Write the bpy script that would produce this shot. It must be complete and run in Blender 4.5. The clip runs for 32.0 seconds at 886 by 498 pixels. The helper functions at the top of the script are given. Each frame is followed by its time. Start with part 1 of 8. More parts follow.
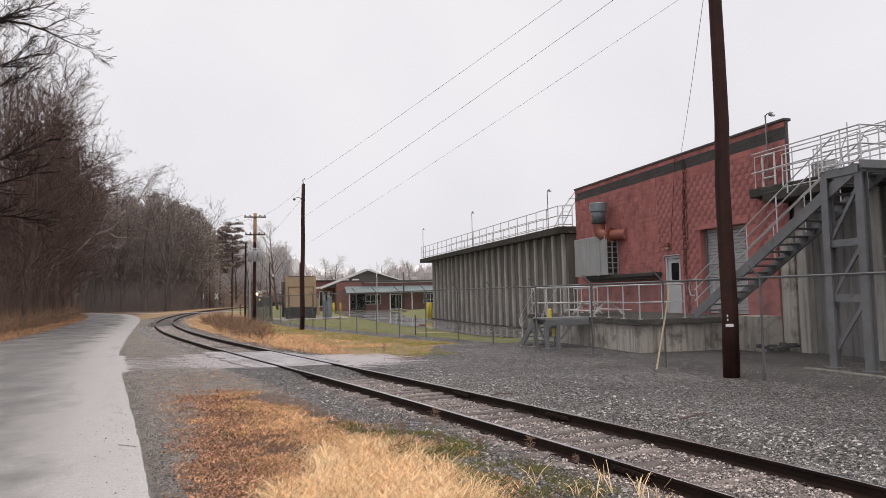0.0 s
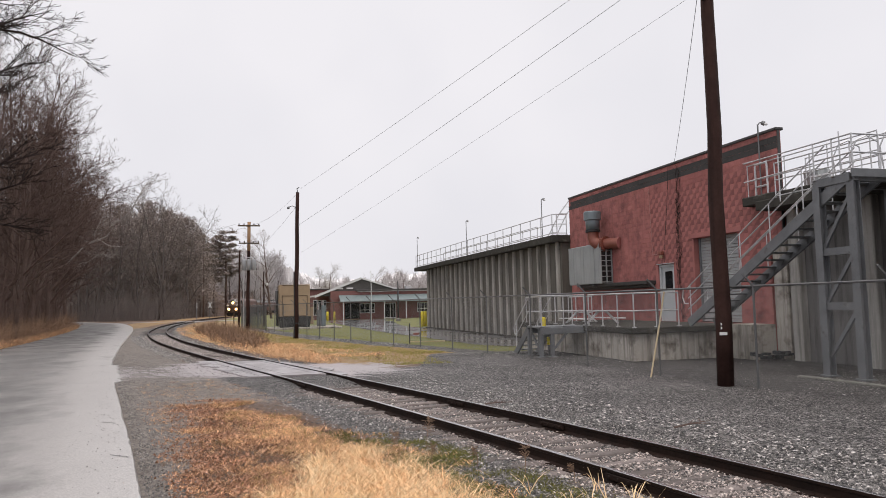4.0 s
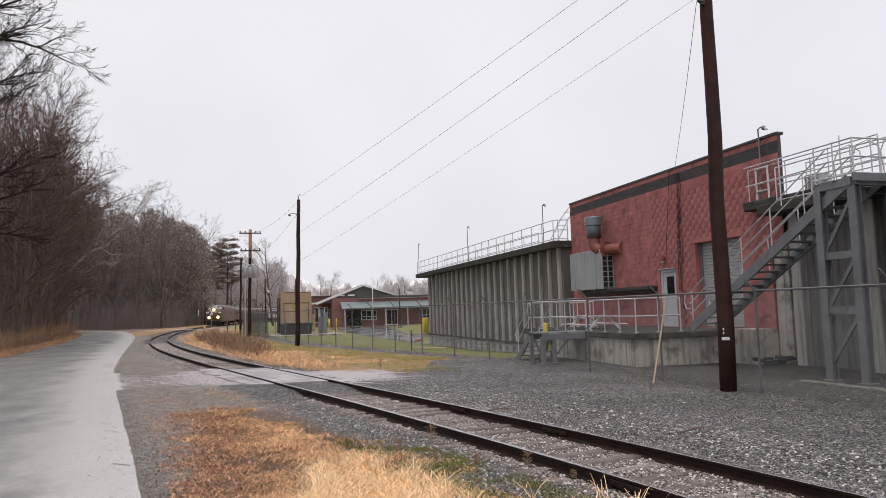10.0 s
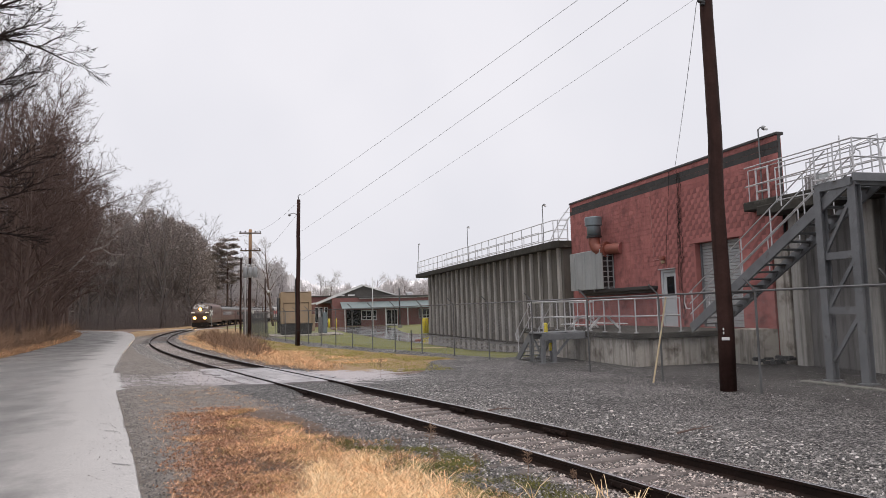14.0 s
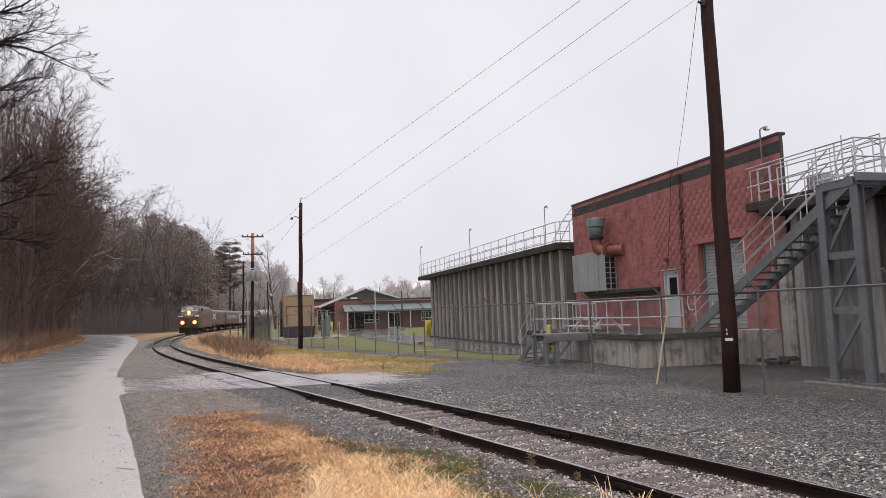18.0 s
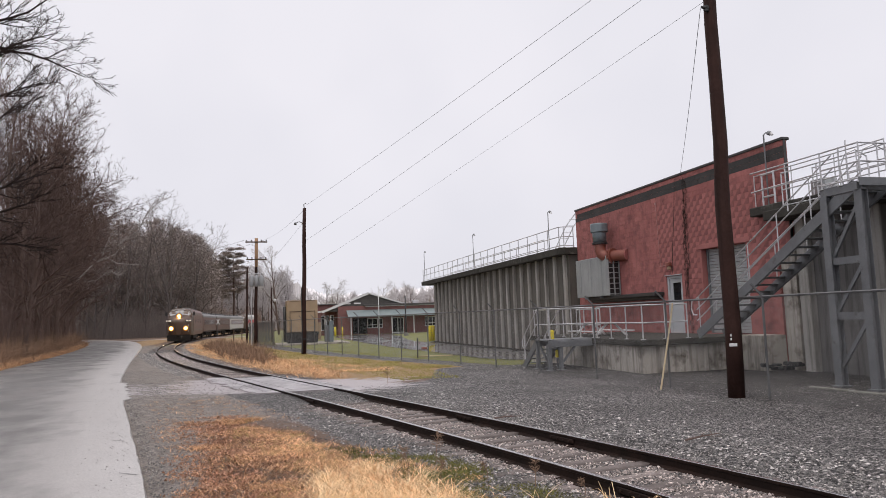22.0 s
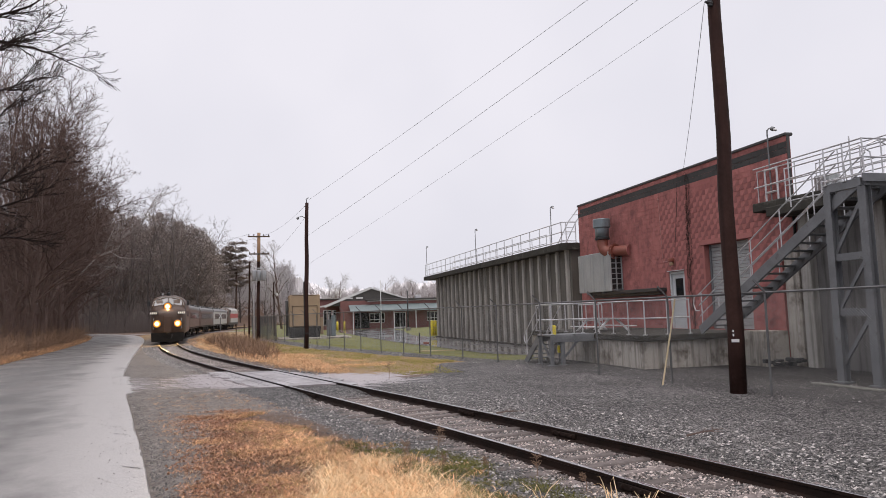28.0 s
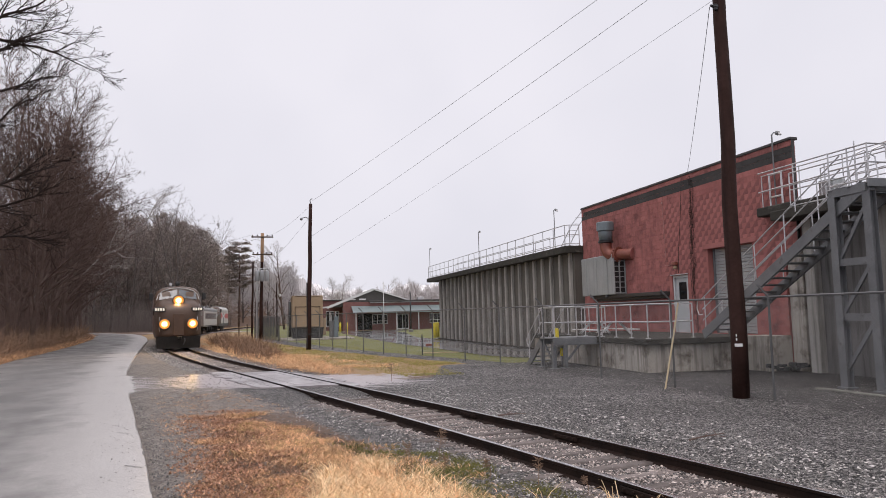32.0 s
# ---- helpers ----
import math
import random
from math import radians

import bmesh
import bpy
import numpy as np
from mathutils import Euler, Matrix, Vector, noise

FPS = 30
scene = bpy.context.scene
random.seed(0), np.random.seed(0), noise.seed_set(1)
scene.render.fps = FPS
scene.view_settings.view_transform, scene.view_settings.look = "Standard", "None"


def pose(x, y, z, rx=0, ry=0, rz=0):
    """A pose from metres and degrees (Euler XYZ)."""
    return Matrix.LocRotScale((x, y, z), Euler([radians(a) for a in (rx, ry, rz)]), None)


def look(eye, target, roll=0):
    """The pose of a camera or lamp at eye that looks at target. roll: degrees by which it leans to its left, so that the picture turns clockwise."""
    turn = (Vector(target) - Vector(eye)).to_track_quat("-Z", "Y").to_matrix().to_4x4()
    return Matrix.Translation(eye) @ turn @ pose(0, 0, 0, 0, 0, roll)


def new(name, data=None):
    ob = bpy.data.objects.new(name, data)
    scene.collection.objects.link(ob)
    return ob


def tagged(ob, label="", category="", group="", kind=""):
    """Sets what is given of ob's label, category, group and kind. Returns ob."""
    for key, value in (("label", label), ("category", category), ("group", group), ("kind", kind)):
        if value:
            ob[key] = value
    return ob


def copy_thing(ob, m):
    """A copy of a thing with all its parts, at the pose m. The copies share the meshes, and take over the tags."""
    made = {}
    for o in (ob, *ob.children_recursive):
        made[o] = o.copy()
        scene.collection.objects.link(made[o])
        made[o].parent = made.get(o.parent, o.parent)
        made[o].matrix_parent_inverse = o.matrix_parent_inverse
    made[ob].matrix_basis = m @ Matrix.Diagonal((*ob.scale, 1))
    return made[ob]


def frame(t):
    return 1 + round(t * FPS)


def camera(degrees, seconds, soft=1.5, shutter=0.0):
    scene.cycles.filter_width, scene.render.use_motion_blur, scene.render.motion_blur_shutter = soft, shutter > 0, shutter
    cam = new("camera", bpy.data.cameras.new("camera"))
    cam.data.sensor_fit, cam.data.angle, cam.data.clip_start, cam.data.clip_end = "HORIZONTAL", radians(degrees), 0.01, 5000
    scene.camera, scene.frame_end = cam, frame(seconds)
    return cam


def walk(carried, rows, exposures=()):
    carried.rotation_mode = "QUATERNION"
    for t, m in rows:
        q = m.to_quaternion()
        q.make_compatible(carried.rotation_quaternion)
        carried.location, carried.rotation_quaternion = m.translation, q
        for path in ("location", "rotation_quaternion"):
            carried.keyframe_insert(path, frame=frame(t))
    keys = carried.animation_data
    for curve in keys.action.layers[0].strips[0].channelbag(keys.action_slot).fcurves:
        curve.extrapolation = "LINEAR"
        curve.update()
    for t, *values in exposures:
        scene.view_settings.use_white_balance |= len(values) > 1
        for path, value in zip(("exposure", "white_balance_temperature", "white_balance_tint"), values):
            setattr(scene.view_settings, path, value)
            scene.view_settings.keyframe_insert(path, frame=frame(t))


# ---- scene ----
EYE = 2.05

# ---- camera: held in the hand on one spot, turning a little ----
cam = camera(64.0, 32.0, soft=0.5)
walk(cam, [
    (0, pose(0, 0, EYE, 93.70, 1.30, -15.04)), (0.5, pose(0, 0, EYE, 93.80, 1.24, -15.10)), (1, pose(0, 0, EYE, 93.95, 1.12, -15.14)),
    (1.5, pose(0, 0, EYE, 94.13, 1.02, -15.21)), (2, pose(0, 0, EYE, 94.28, 1.00, -15.25)), (2.5, pose(0, 0, EYE, 94.37, 1.13, -15.28)),
    (3, pose(0, 0, EYE, 94.37, 1.29, -15.36)), (3.5, pose(0, 0, EYE, 94.37, 1.33, -15.45)), (5.5, pose(0, 0, EYE, 94.43, 1.45, -15.57)),
    (6, pose(0, 0, EYE, 94.44, 1.31, -15.58)), (6.5, pose(0, 0, EYE, 94.44, 1.07, -15.59)), (7, pose(0, 0, EYE, 94.39, 0.92, -15.56)),
    (7.5, pose(0, 0, EYE, 94.36, 1.06, -15.47)), (8, pose(0, 0, EYE, 94.42, 1.37, -15.41)), (8.5, pose(0, 0, EYE, 94.57, 1.58, -15.40)),
    (9, pose(0, 0, EYE, 94.74, 1.65, -15.37)), (9.5, pose(0, 0, EYE, 94.83, 1.66, -15.38)), (10, pose(0, 0, EYE, 94.90, 1.68, -15.37)),
    (10.5, pose(0, 0, EYE, 94.88, 1.79, -15.40)), (11, pose(0, 0, EYE, 94.83, 1.87, -15.39)), (11.5, pose(0, 0, EYE, 94.76, 1.93, -15.37)),
    (12, pose(0, 0, EYE, 94.71, 1.86, -15.38)), (12.5, pose(0, 0, EYE, 94.70, 1.77, -15.43)), (13, pose(0, 0, EYE, 94.76, 1.67, -15.43)),
    (13.5, pose(0, 0, EYE, 94.83, 1.66, -15.38)), (14, pose(0, 0, EYE, 94.90, 1.67, -15.37)), (14.5, pose(0, 0, EYE, 94.92, 1.76, -15.35)),
    (16.5, pose(0, 0, EYE, 95.07, 1.80, -15.15)), (17, pose(0, 0, EYE, 95.08, 1.80, -15.09)), (17.5, pose(0, 0, EYE, 95.07, 1.88, -15.10)),
    (18, pose(0, 0, EYE, 95.10, 2.01, -15.16)), (18.5, pose(0, 0, EYE, 95.16, 2.06, -15.21)), (19, pose(0, 0, EYE, 95.21, 2.09, -15.22)),
    (19.5, pose(0, 0, EYE, 95.23, 2.05, -15.22)), (20, pose(0, 0, EYE, 95.24, 2.00, -15.21)), (20.5, pose(0, 0, EYE, 95.25, 1.92, -15.14)),
    (21, pose(0, 0, EYE, 95.30, 1.98, -15.04)), (21.5, pose(0, 0, EYE, 95.40, 1.99, -14.94)), (22, pose(0, 0, EYE, 95.53, 2.00, -14.88)),
    (22.5, pose(0, 0, EYE, 95.64, 1.97, -14.87)), (23, pose(0, 0, EYE, 95.73, 1.99, -14.86)), (23.5, pose(0, 0, EYE, 95.76, 1.96, -14.87)),
    (24, pose(0, 0, EYE, 95.76, 1.94, -14.87)), (24.5, pose(0, 0, EYE, 95.71, 1.94, -14.88)), (25, pose(0, 0, EYE, 95.67, 1.99, -14.87)),
    (25.5, pose(0, 0, EYE, 95.64, 2.08, -14.88)), (27.5, pose(0, 0, EYE, 95.25, 1.87, -14.75)), (28, pose(0, 0, EYE, 95.13, 1.83, -14.71)),
    (28.5, pose(0, 0, EYE, 95.05, 1.80, -14.63)), (29, pose(0, 0, EYE, 95.01, 1.66, -14.52)), (29.5, pose(0, 0, EYE, 94.99, 1.49, -14.47)),
    (30, pose(0, 0, EYE, 94.98, 1.44, -14.51)), (30.5, pose(0, 0, EYE, 94.99, 1.47, -14.60)), (31, pose(0, 0, EYE, 95.06, 1.48, -14.63)),
    (31.5, pose(0, 0, EYE, 95.16, 1.40, -14.56)), (32, pose(0, 0, EYE, 95.29, 1.36, -14.49))],
    exposures=[(0.0, 0.0, 6700, 12), (6.0, 0.0, 6610, 12), (19.0, -0.02, 6530, 13), (32.0, -0.04, 6480, 15)])

# ---- overcast winter daylight ----
world = bpy.data.worlds.new("overcast_sky")
scene.world = world
world.use_nodes = True
wn, wl = world.node_tree.nodes, world.node_tree.links
wn.clear()
w_out = wn.new("ShaderNodeOutputWorld")
w_bg = wn.new("ShaderNodeBackground")
w_sky = wn.new("ShaderNodeTexSky")
w_sky.sky_type, w_sky.sun_disc = "NISHITA", False
w_sky.sun_elevation, w_sky.sun_rotation = radians(68), radians(202)
w_sky.air_density, w_sky.dust_density = 1.0, 4.0
w_grey = wn.new("ShaderNodeHueSaturation")
w_grey.inputs["Saturation"].default_value = 0.12
w_cloud = wn.new("ShaderNodeTexNoise")
w_cloud.inputs["Scale"].default_value, w_cloud.inputs["Detail"].default_value = 1.5, 4
w_coord = wn.new("ShaderNodeTexCoord")
w_ramp = wn.new("ShaderNodeValToRGB")
w_ramp.color_ramp.elements[0].position, w_ramp.color_ramp.elements[0].color = 0.32, (6.4, 6.58, 7.15, 1)
w_ramp.color_ramp.elements[1].position, w_ramp.color_ramp.elements[1].color = 0.66, (7.8, 7.84, 8.25, 1)
w_mix = wn.new("ShaderNodeMixRGB")
w_mix.inputs[0].default_value = 0.92
wl.new(w_coord.outputs["Generated"], w_cloud.inputs["Vector"])
wl.new(w_cloud.outputs["Fac"], w_ramp.inputs["Fac"])
wl.new(w_sky.outputs[0], w_grey.inputs["Color"])
wl.new(w_grey.outputs[0], w_mix.inputs[1])
wl.new(w_ramp.outputs[0], w_mix.inputs[2])
w_sep = wn.new("ShaderNodeSeparateXYZ")
w_zen = wn.new("ShaderNodeMapRange")
w_zen.inputs[1].default_value, w_zen.inputs[2].default_value, w_zen.inputs[3].default_value, w_zen.inputs[4].default_value = 0.42, 1.0, 1.0, 1.65
w_top = wn.new("ShaderNodeMixRGB")
w_top.blend_type, w_top.inputs[0].default_value = "MULTIPLY", 1.0
wl.new(w_coord.outputs["Generated"], w_sep.inputs[0])
wl.new(w_sep.outputs["Z"], w_zen.inputs[0])
wl.new(w_mix.outputs[0], w_top.inputs[1])
wl.new(w_zen.outputs[0], w_top.inputs[2])
wl.new(w_top.outputs[0], w_bg.inputs["Color"])
w_bg.inputs["Strength"].default_value = 0.115
wl.new(w_bg.outputs[0], w_out.inputs["Surface"])
sun = new("sun", bpy.data.lights.new("sun", "SUN"))
sun.data.energy, sun.data.angle, sun.data.color = 1.15, radians(40), (1.0, 0.91, 0.81)
sun.matrix_world = look((0, 0, 60), (9, 22, 0))
scene.view_settings.exposure = 0.0


# ---- building blocks ----
class Shape:
    """Collects the faces of one mesh."""

    def __init__(self):
        self.v, self.f = [], []

    def add(self, vs, fs):
        n = len(self.v)
        self.v.extend(tuple(p) for p in vs)
        self.f.extend(tuple(i + n for i in f) for f in fs)
        return self

    def box(self, x, y, z, sx, sy, sz, b=0.0, rz=0.0, m=None):
        """A box round its centre, its edges cut by b."""
        hx, hy, hz = sx / 2, sy / 2, sz / 2
        b = min(b, 0.45 * min(sx, sy, sz))
        if b <= 0:
            vs = [(i * hx, j * hy, k * hz) for i in (-1, 1) for j in (-1, 1) for k in (-1, 1)]
            fs = [(0, 1, 3, 2), (4, 6, 7, 5), (0, 4, 5, 1), (2, 3, 7, 6), (0, 2, 6, 4), (1, 5, 7, 3)]
        else:
            vs, ix = [], {}
            for i in (-1, 1):
                for j in (-1, 1):
                    for k in (-1, 1):
                        for a in range(3):
                            ix[i, j, k, a] = len(vs)
                            vs.append((i * (hx - (b if a != 0 else 0)), j * (hy - (b if a != 1 else 0)), k * (hz - (b if a != 2 else 0))))
            fs = []
            for s in (-1, 1):
                ring = [(-1, -1), (1, -1), (1, 1), (-1, 1)][::s]
                fs.append([ix[s, p, q, 0] for p, q in ring])
                fs.append([ix[q, s, p, 1] for p, q in ring])
                fs.append([ix[p, q, s, 2] for p, q in ring])
            for p in (-1, 1):
                for q in (-1, 1):
                    fs.append([ix[-1, p, q, 1], ix[1, p, q, 1], ix[1, p, q, 2], ix[-1, p, q, 2]][::-p * q])
                    fs.append([ix[p, -1, q, 0], ix[p, 1, q, 0], ix[p, 1, q, 2], ix[p, -1, q, 2]][::p * q])
                    fs.append([ix[p, q, -1, 0], ix[p, q, 1, 0], ix[p, q, 1, 1], ix[p, q, -1, 1]][::-p * q])
                    for r in (-1, 1):
                        fs.append([ix[p, q, r, 0], ix[p, q, r, 1], ix[p, q, r, 2]][::p * q * r])
        if m is not None:
            vs = [m @ Vector(p) + Vector((x, y, z)) for p in vs]
        else:
            c, s = math.cos(rz), math.sin(rz)
            vs = [(x + c * p[0] - s * p[1], y + s * p[0] + c * p[1], z + p[2]) for p in vs]
        return self.add(vs, fs)

    def bar(self, p, q, w, h, b=0.0, up=(0, 0, 1)):
        """A beam of width w and height h from p to q."""
        p, q = Vector(p), Vector(q)
        d = (q - p).normalized()
        u = Vector(up)
        if abs(d.dot(u)) > 0.98:
            u = Vector((1, 0, 0))
        s = d.cross(u).normalized()
        u = s.cross(d)
        m = Matrix((d, s, u)).transposed()
        c = (p + q) / 2
        return self.box(c.x, c.y, c.z, (q - p).length, w, h, b, 0, m)

    def tube(self, p, q, r, r2=None, n=8, caps=True):
        return self.path([p, q], [r, r if r2 is None else r2], n, caps)

    def path(self, pts, r, n=8, caps=True):
        """A round rod through the points."""
        pts = [Vector(p) for p in pts]
        k = len(pts)
        rs = r if isinstance(r, (list, tuple)) else [r] * k
        vs, fs, side = [], [], None
        for i in range(k):
            d = pts[min(i + 1, k - 1)] - pts[max(i - 1, 0)]
            if d.length < 1e-9:
                d = Vector((0, 0, 1))
            d.normalize()
            if side is None:
                side = d.orthogonal().normalized()
            else:
                side = side - d * side.dot(d)
                side = side.normalized() if side.length > 1e-6 else d.orthogonal().normalized()
            o = d.cross(side)
            for j in range(n):
                a = 2 * math.pi * j / n
                vs.append(pts[i] + (side * math.cos(a) + o * math.sin(a)) * rs[i])
        for i in range(k - 1):
            for j in range(n):
                a, b2 = i * n + j, i * n + (j + 1) % n
                fs.append((a, b2, b2 + n, a + n))
        if caps:
            fs += [tuple(range(n))[::-1], tuple(range((k - 1) * n, k * n))]
        return self.add(vs, fs)

    def lathe(self, x, y, prof, n=24):
        """A turned form: prof is a list of (radius, height)."""
        vs, fs, k = [], [], len(prof)
        for r, z in prof:
            for j in range(n):
                a = 2 * math.pi * j / n
                vs.append((x + r * math.cos(a), y + r * math.sin(a), z))
        for i in range(k - 1):
            for j in range(n):
                a, b2 = i * n + j, i * n + (j + 1) % n
                fs.append((a, b2, b2 + n, a + n))
        fs += [tuple(range(n))[::-1], tuple(range((k - 1) * n, k * n))]
        return self.add(vs, fs)

    def prism(self, poly, a, b, axis="x"):
        """A flat outline pushed from a to b along an axis."""
        k = len(poly)
        put = {"x": lambda t, p: (t, p[0], p[1]), "y": lambda t, p: (p[0], t, p[1]), "z": lambda t, p: (p[0], p[1], t)}[axis]
        vs = [put(t, p) for t in (a, b) for p in poly]
        fs = [tuple(range(k))[::-1], tuple(range(k, 2 * k))] + [(i, (i + 1) % k, (i + 1) % k + k, i + k) for i in range(k)]
        return self.add(vs, fs)

    def mesh(self, name, smooth=False):
        me = bpy.data.meshes.new(name)
        me.from_pydata(self.v, [], self.f)
        if smooth:
            me.shade_smooth()
        return me


def solid(name, shape, material, smooth=False):
    """A top-level mesh object."""
    me = shape.mesh(name, smooth)
    me.materials.append(material)
    fix_normals(me)
    return new(name, me)


def fix_normals(me):
    if len(me.polygons) > 6000:
        return
    b = bmesh.new()
    b.from_mesh(me)
    bmesh.ops.recalc_face_normals(b, faces=b.faces)
    b.to_mesh(me)
    b.free()


def part(name, shape, material, parent, label="", smooth=False, kind=""):
    ob = solid(name, shape, material, smooth)
    ob.parent = parent
    return tagged(ob, label, "", "", kind)


def thing(name, label, category, group="", at=(0, 0, 0), rz=0.0, kind=""):
    ob = new(name)
    ob.empty_display_size = 0.2
    ob.matrix_world = Matrix.Translation(at) @ Matrix.Rotation(rz, 4, "Z")
    return tagged(ob, label, category, group, kind)


# ---- materials ----
def nodes_of(name):
    m = bpy.data.materials.new(name)
    m.use_nodes = True
    t = m.node_tree
    return m, t.nodes, t.links, t.nodes["Principled BSDF"]


def noise_node(n, l, vec, scale, detail=6, rough=0.6, stretch=None):
    if stretch:
        mp = n.new("ShaderNodeMapping")
        mp.inputs["Scale"].default_value = stretch
        l.new(vec, mp.inputs["Vector"])
        vec = mp.outputs[0]
    t = n.new("ShaderNodeTexNoise")
    t.inputs["Scale"].default_value, t.inputs["Detail"].default_value, t.inputs["Roughness"].default_value = scale, detail, rough
    l.new(vec, t.inputs["Vector"])
    return t.outputs["Fac"]


def span(n, l, value, a, b, lo=0.0, hi=1.0):
    r = n.new("ShaderNodeMapRange")
    r.inputs[1].default_value, r.inputs[2].default_value, r.inputs[3].default_value, r.inputs[4].default_value = a, b, lo, hi
    l.new(value, r.inputs[0])
    return r.outputs[0]


def blend(n, l, fac, a, b, how="MIX"):
    m = n.new("ShaderNodeMixRGB")
    m.blend_type = how
    for i, x in ((0, fac), (1, a), (2, b)):
        if isinstance(x, (int, float)):
            m.inputs[i].default_value = x
        elif isinstance(x, tuple):
            m.inputs[i].default_value = (*x, 1)
        else:
            l.new(x, m.inputs[i])
    return m.outputs[0]


def surf(name, c1, c2, rough=0.7, metal=0.0, grain=18.0, broad=1.2, bump=0.15, stain=None, stain_at=(0.5, 0.7),
         streak=None, vary=0.0, island=0.0, rough_vary=0.12, dist=0.01, coat=0.0):
    """Two tones in broad patches, fine grain, an optional stain tone, streaks down the wall, and a tone of its own for each piece."""
    m, n, l, p = nodes_of(name)
    co = n.new("ShaderNodeTexCoord").outputs["Object"]
    big = noise_node(n, l, co, broad, 5)
    fine = noise_node(n, l, co, grain, 8, 0.7)
    col = blend(n, l, span(n, l, big, 0.35, 0.65), c1, c2)
    col = blend(n, l, span(n, l, fine, 0.3, 0.75, 0.0, 0.35), col, tuple(0.55 * x for x in c1))
    if stain:
        mask = span(n, l, noise_node(n, l, co, broad * 1.7, 8, 0.65), stain_at[0], stain_at[1])
        col = blend(n, l, mask, col, stain)
    if streak:
        mask = span(n, l, noise_node(n, l, co, 3.0, 6, 0.6, (1.6, 1.6, 0.12)), 0.48, 0.72, 0.0, 0.8)
        col = blend(n, l, mask, col, streak)
    if vary or island:
        if island:
            r = n.new("ShaderNodeNewGeometry").outputs["Random Per Island"]
        else:
            r = n.new("ShaderNodeObjectInfo").outputs["Random"]
        v = span(n, l, r, 0, 1, 1 - (vary or island), 1 + (vary or island))
        h = n.new("ShaderNodeHueSaturation")
        l.new(v, h.inputs["Value"])
        l.new(col, h.inputs["Color"])
        col = h.outputs[0]
    l.new(col, p.inputs["Base Color"])
    l.new(span(n, l, fine, 0.3, 0.7, rough - rough_vary, rough + rough_vary), p.inputs["Roughness"])
    p.inputs["Metallic"].default_value = metal
    p.inputs["Specular IOR Level"].default_value = 0.15 if rough >= 0.6 else 0.5
    if coat:
        p.inputs["Coat Weight"].default_value = coat
    if bump:
        b = n.new("ShaderNodeBump")
        b.inputs["Strength"].default_value, b.inputs["Distance"].default_value = bump, dist
        l.new(fine, b.inputs["Height"])
        l.new(b.outputs[0], p.inputs["Normal"])
    return m


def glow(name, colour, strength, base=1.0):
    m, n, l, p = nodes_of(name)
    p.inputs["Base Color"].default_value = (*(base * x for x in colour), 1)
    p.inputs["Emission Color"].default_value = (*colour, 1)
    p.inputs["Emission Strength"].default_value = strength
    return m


M = {}
M["concrete"] = surf("weathered_concrete", (0.25, 0.245, 0.22), (0.19, 0.185, 0.165), 0.85, grain=14, broad=0.6, bump=0.25, streak=(0.075, 0.07, 0.062))
M["concrete_dark"] = surf("dark_ribbed_concrete", (0.16, 0.148, 0.13), (0.12, 0.112, 0.1), 0.88, grain=20, broad=0.5, bump=0.3, streak=(0.06, 0.055, 0.05))
M["concrete_rib"] = surf("pale_concrete_rib", (0.43, 0.41, 0.38), (0.33, 0.315, 0.29), 0.85, grain=16, broad=0.8, bump=0.25, streak=(0.09, 0.085, 0.075))
M["concrete_pale"] = surf("pale_dock_concrete", (0.5, 0.462, 0.41), (0.37, 0.34, 0.3), 0.85, grain=12, broad=0.9, bump=0.25, streak=(0.07, 0.06, 0.05), stain=(0.12, 0.1, 0.082), stain_at=(0.5, 0.68))
M["slab_dark"] = surf("black_stained_concrete", (0.045, 0.043, 0.038), (0.065, 0.06, 0.052), 0.85, grain=15, broad=1.5, bump=0.3, stain=(0.11, 0.105, 0.09), stain_at=(0.55, 0.72))
M["brick"] = surf("red_split_face_block", (0.43, 0.17, 0.155), (0.33, 0.13, 0.12), 0.85, grain=14, broad=1.1, bump=0.9, vary=0.1, dist=0.02, stain=(0.17, 0.078, 0.073), stain_at=(0.48, 0.7), streak=(0.24, 0.105, 0.098))
M["brick_rest"] = surf("red_split_face_block_joined", (0.43, 0.17, 0.155), (0.33, 0.13, 0.12), 0.85, grain=14, broad=1.1, bump=0.9, island=0.1, dist=0.02, stain=(0.17, 0.078, 0.073), stain_at=(0.48, 0.7), streak=(0.24, 0.105, 0.098))
M["conduit"] = surf("faded_pink_conduit_paint", (0.5, 0.3, 0.27), (0.42, 0.24, 0.22), 0.6, grain=20, bump=0)
M["mortar"] = surf("red_painted_joint", (0.4, 0.165, 0.15), (0.32, 0.13, 0.118), 0.9, grain=25, bump=0.3)
M["band"] = surf("dark_grey_block_band", (0.062, 0.06, 0.059), (0.085, 0.081, 0.078), 0.8, grain=16, broad=1.4, bump=0.6, vary=0.14, stain=(0.1, 0.075, 0.07), stain_at=(0.55, 0.75))
M["coping"] = surf("dark_metal_coping", (0.05, 0.048, 0.047), (0.065, 0.06, 0.058), 0.45, 0.3, grain=30, bump=0.05)
M["galv"] = surf("galvanised_steel", (0.66, 0.66, 0.67), (0.5, 0.5, 0.51), 0.36, 0.55, grain=40, broad=5, bump=0.05)
M["galv_dull"] = surf("dull_galvanised_steel", (0.23, 0.235, 0.24), (0.17, 0.175, 0.18), 0.55, 0.5, grain=40, broad=5, bump=0.08)
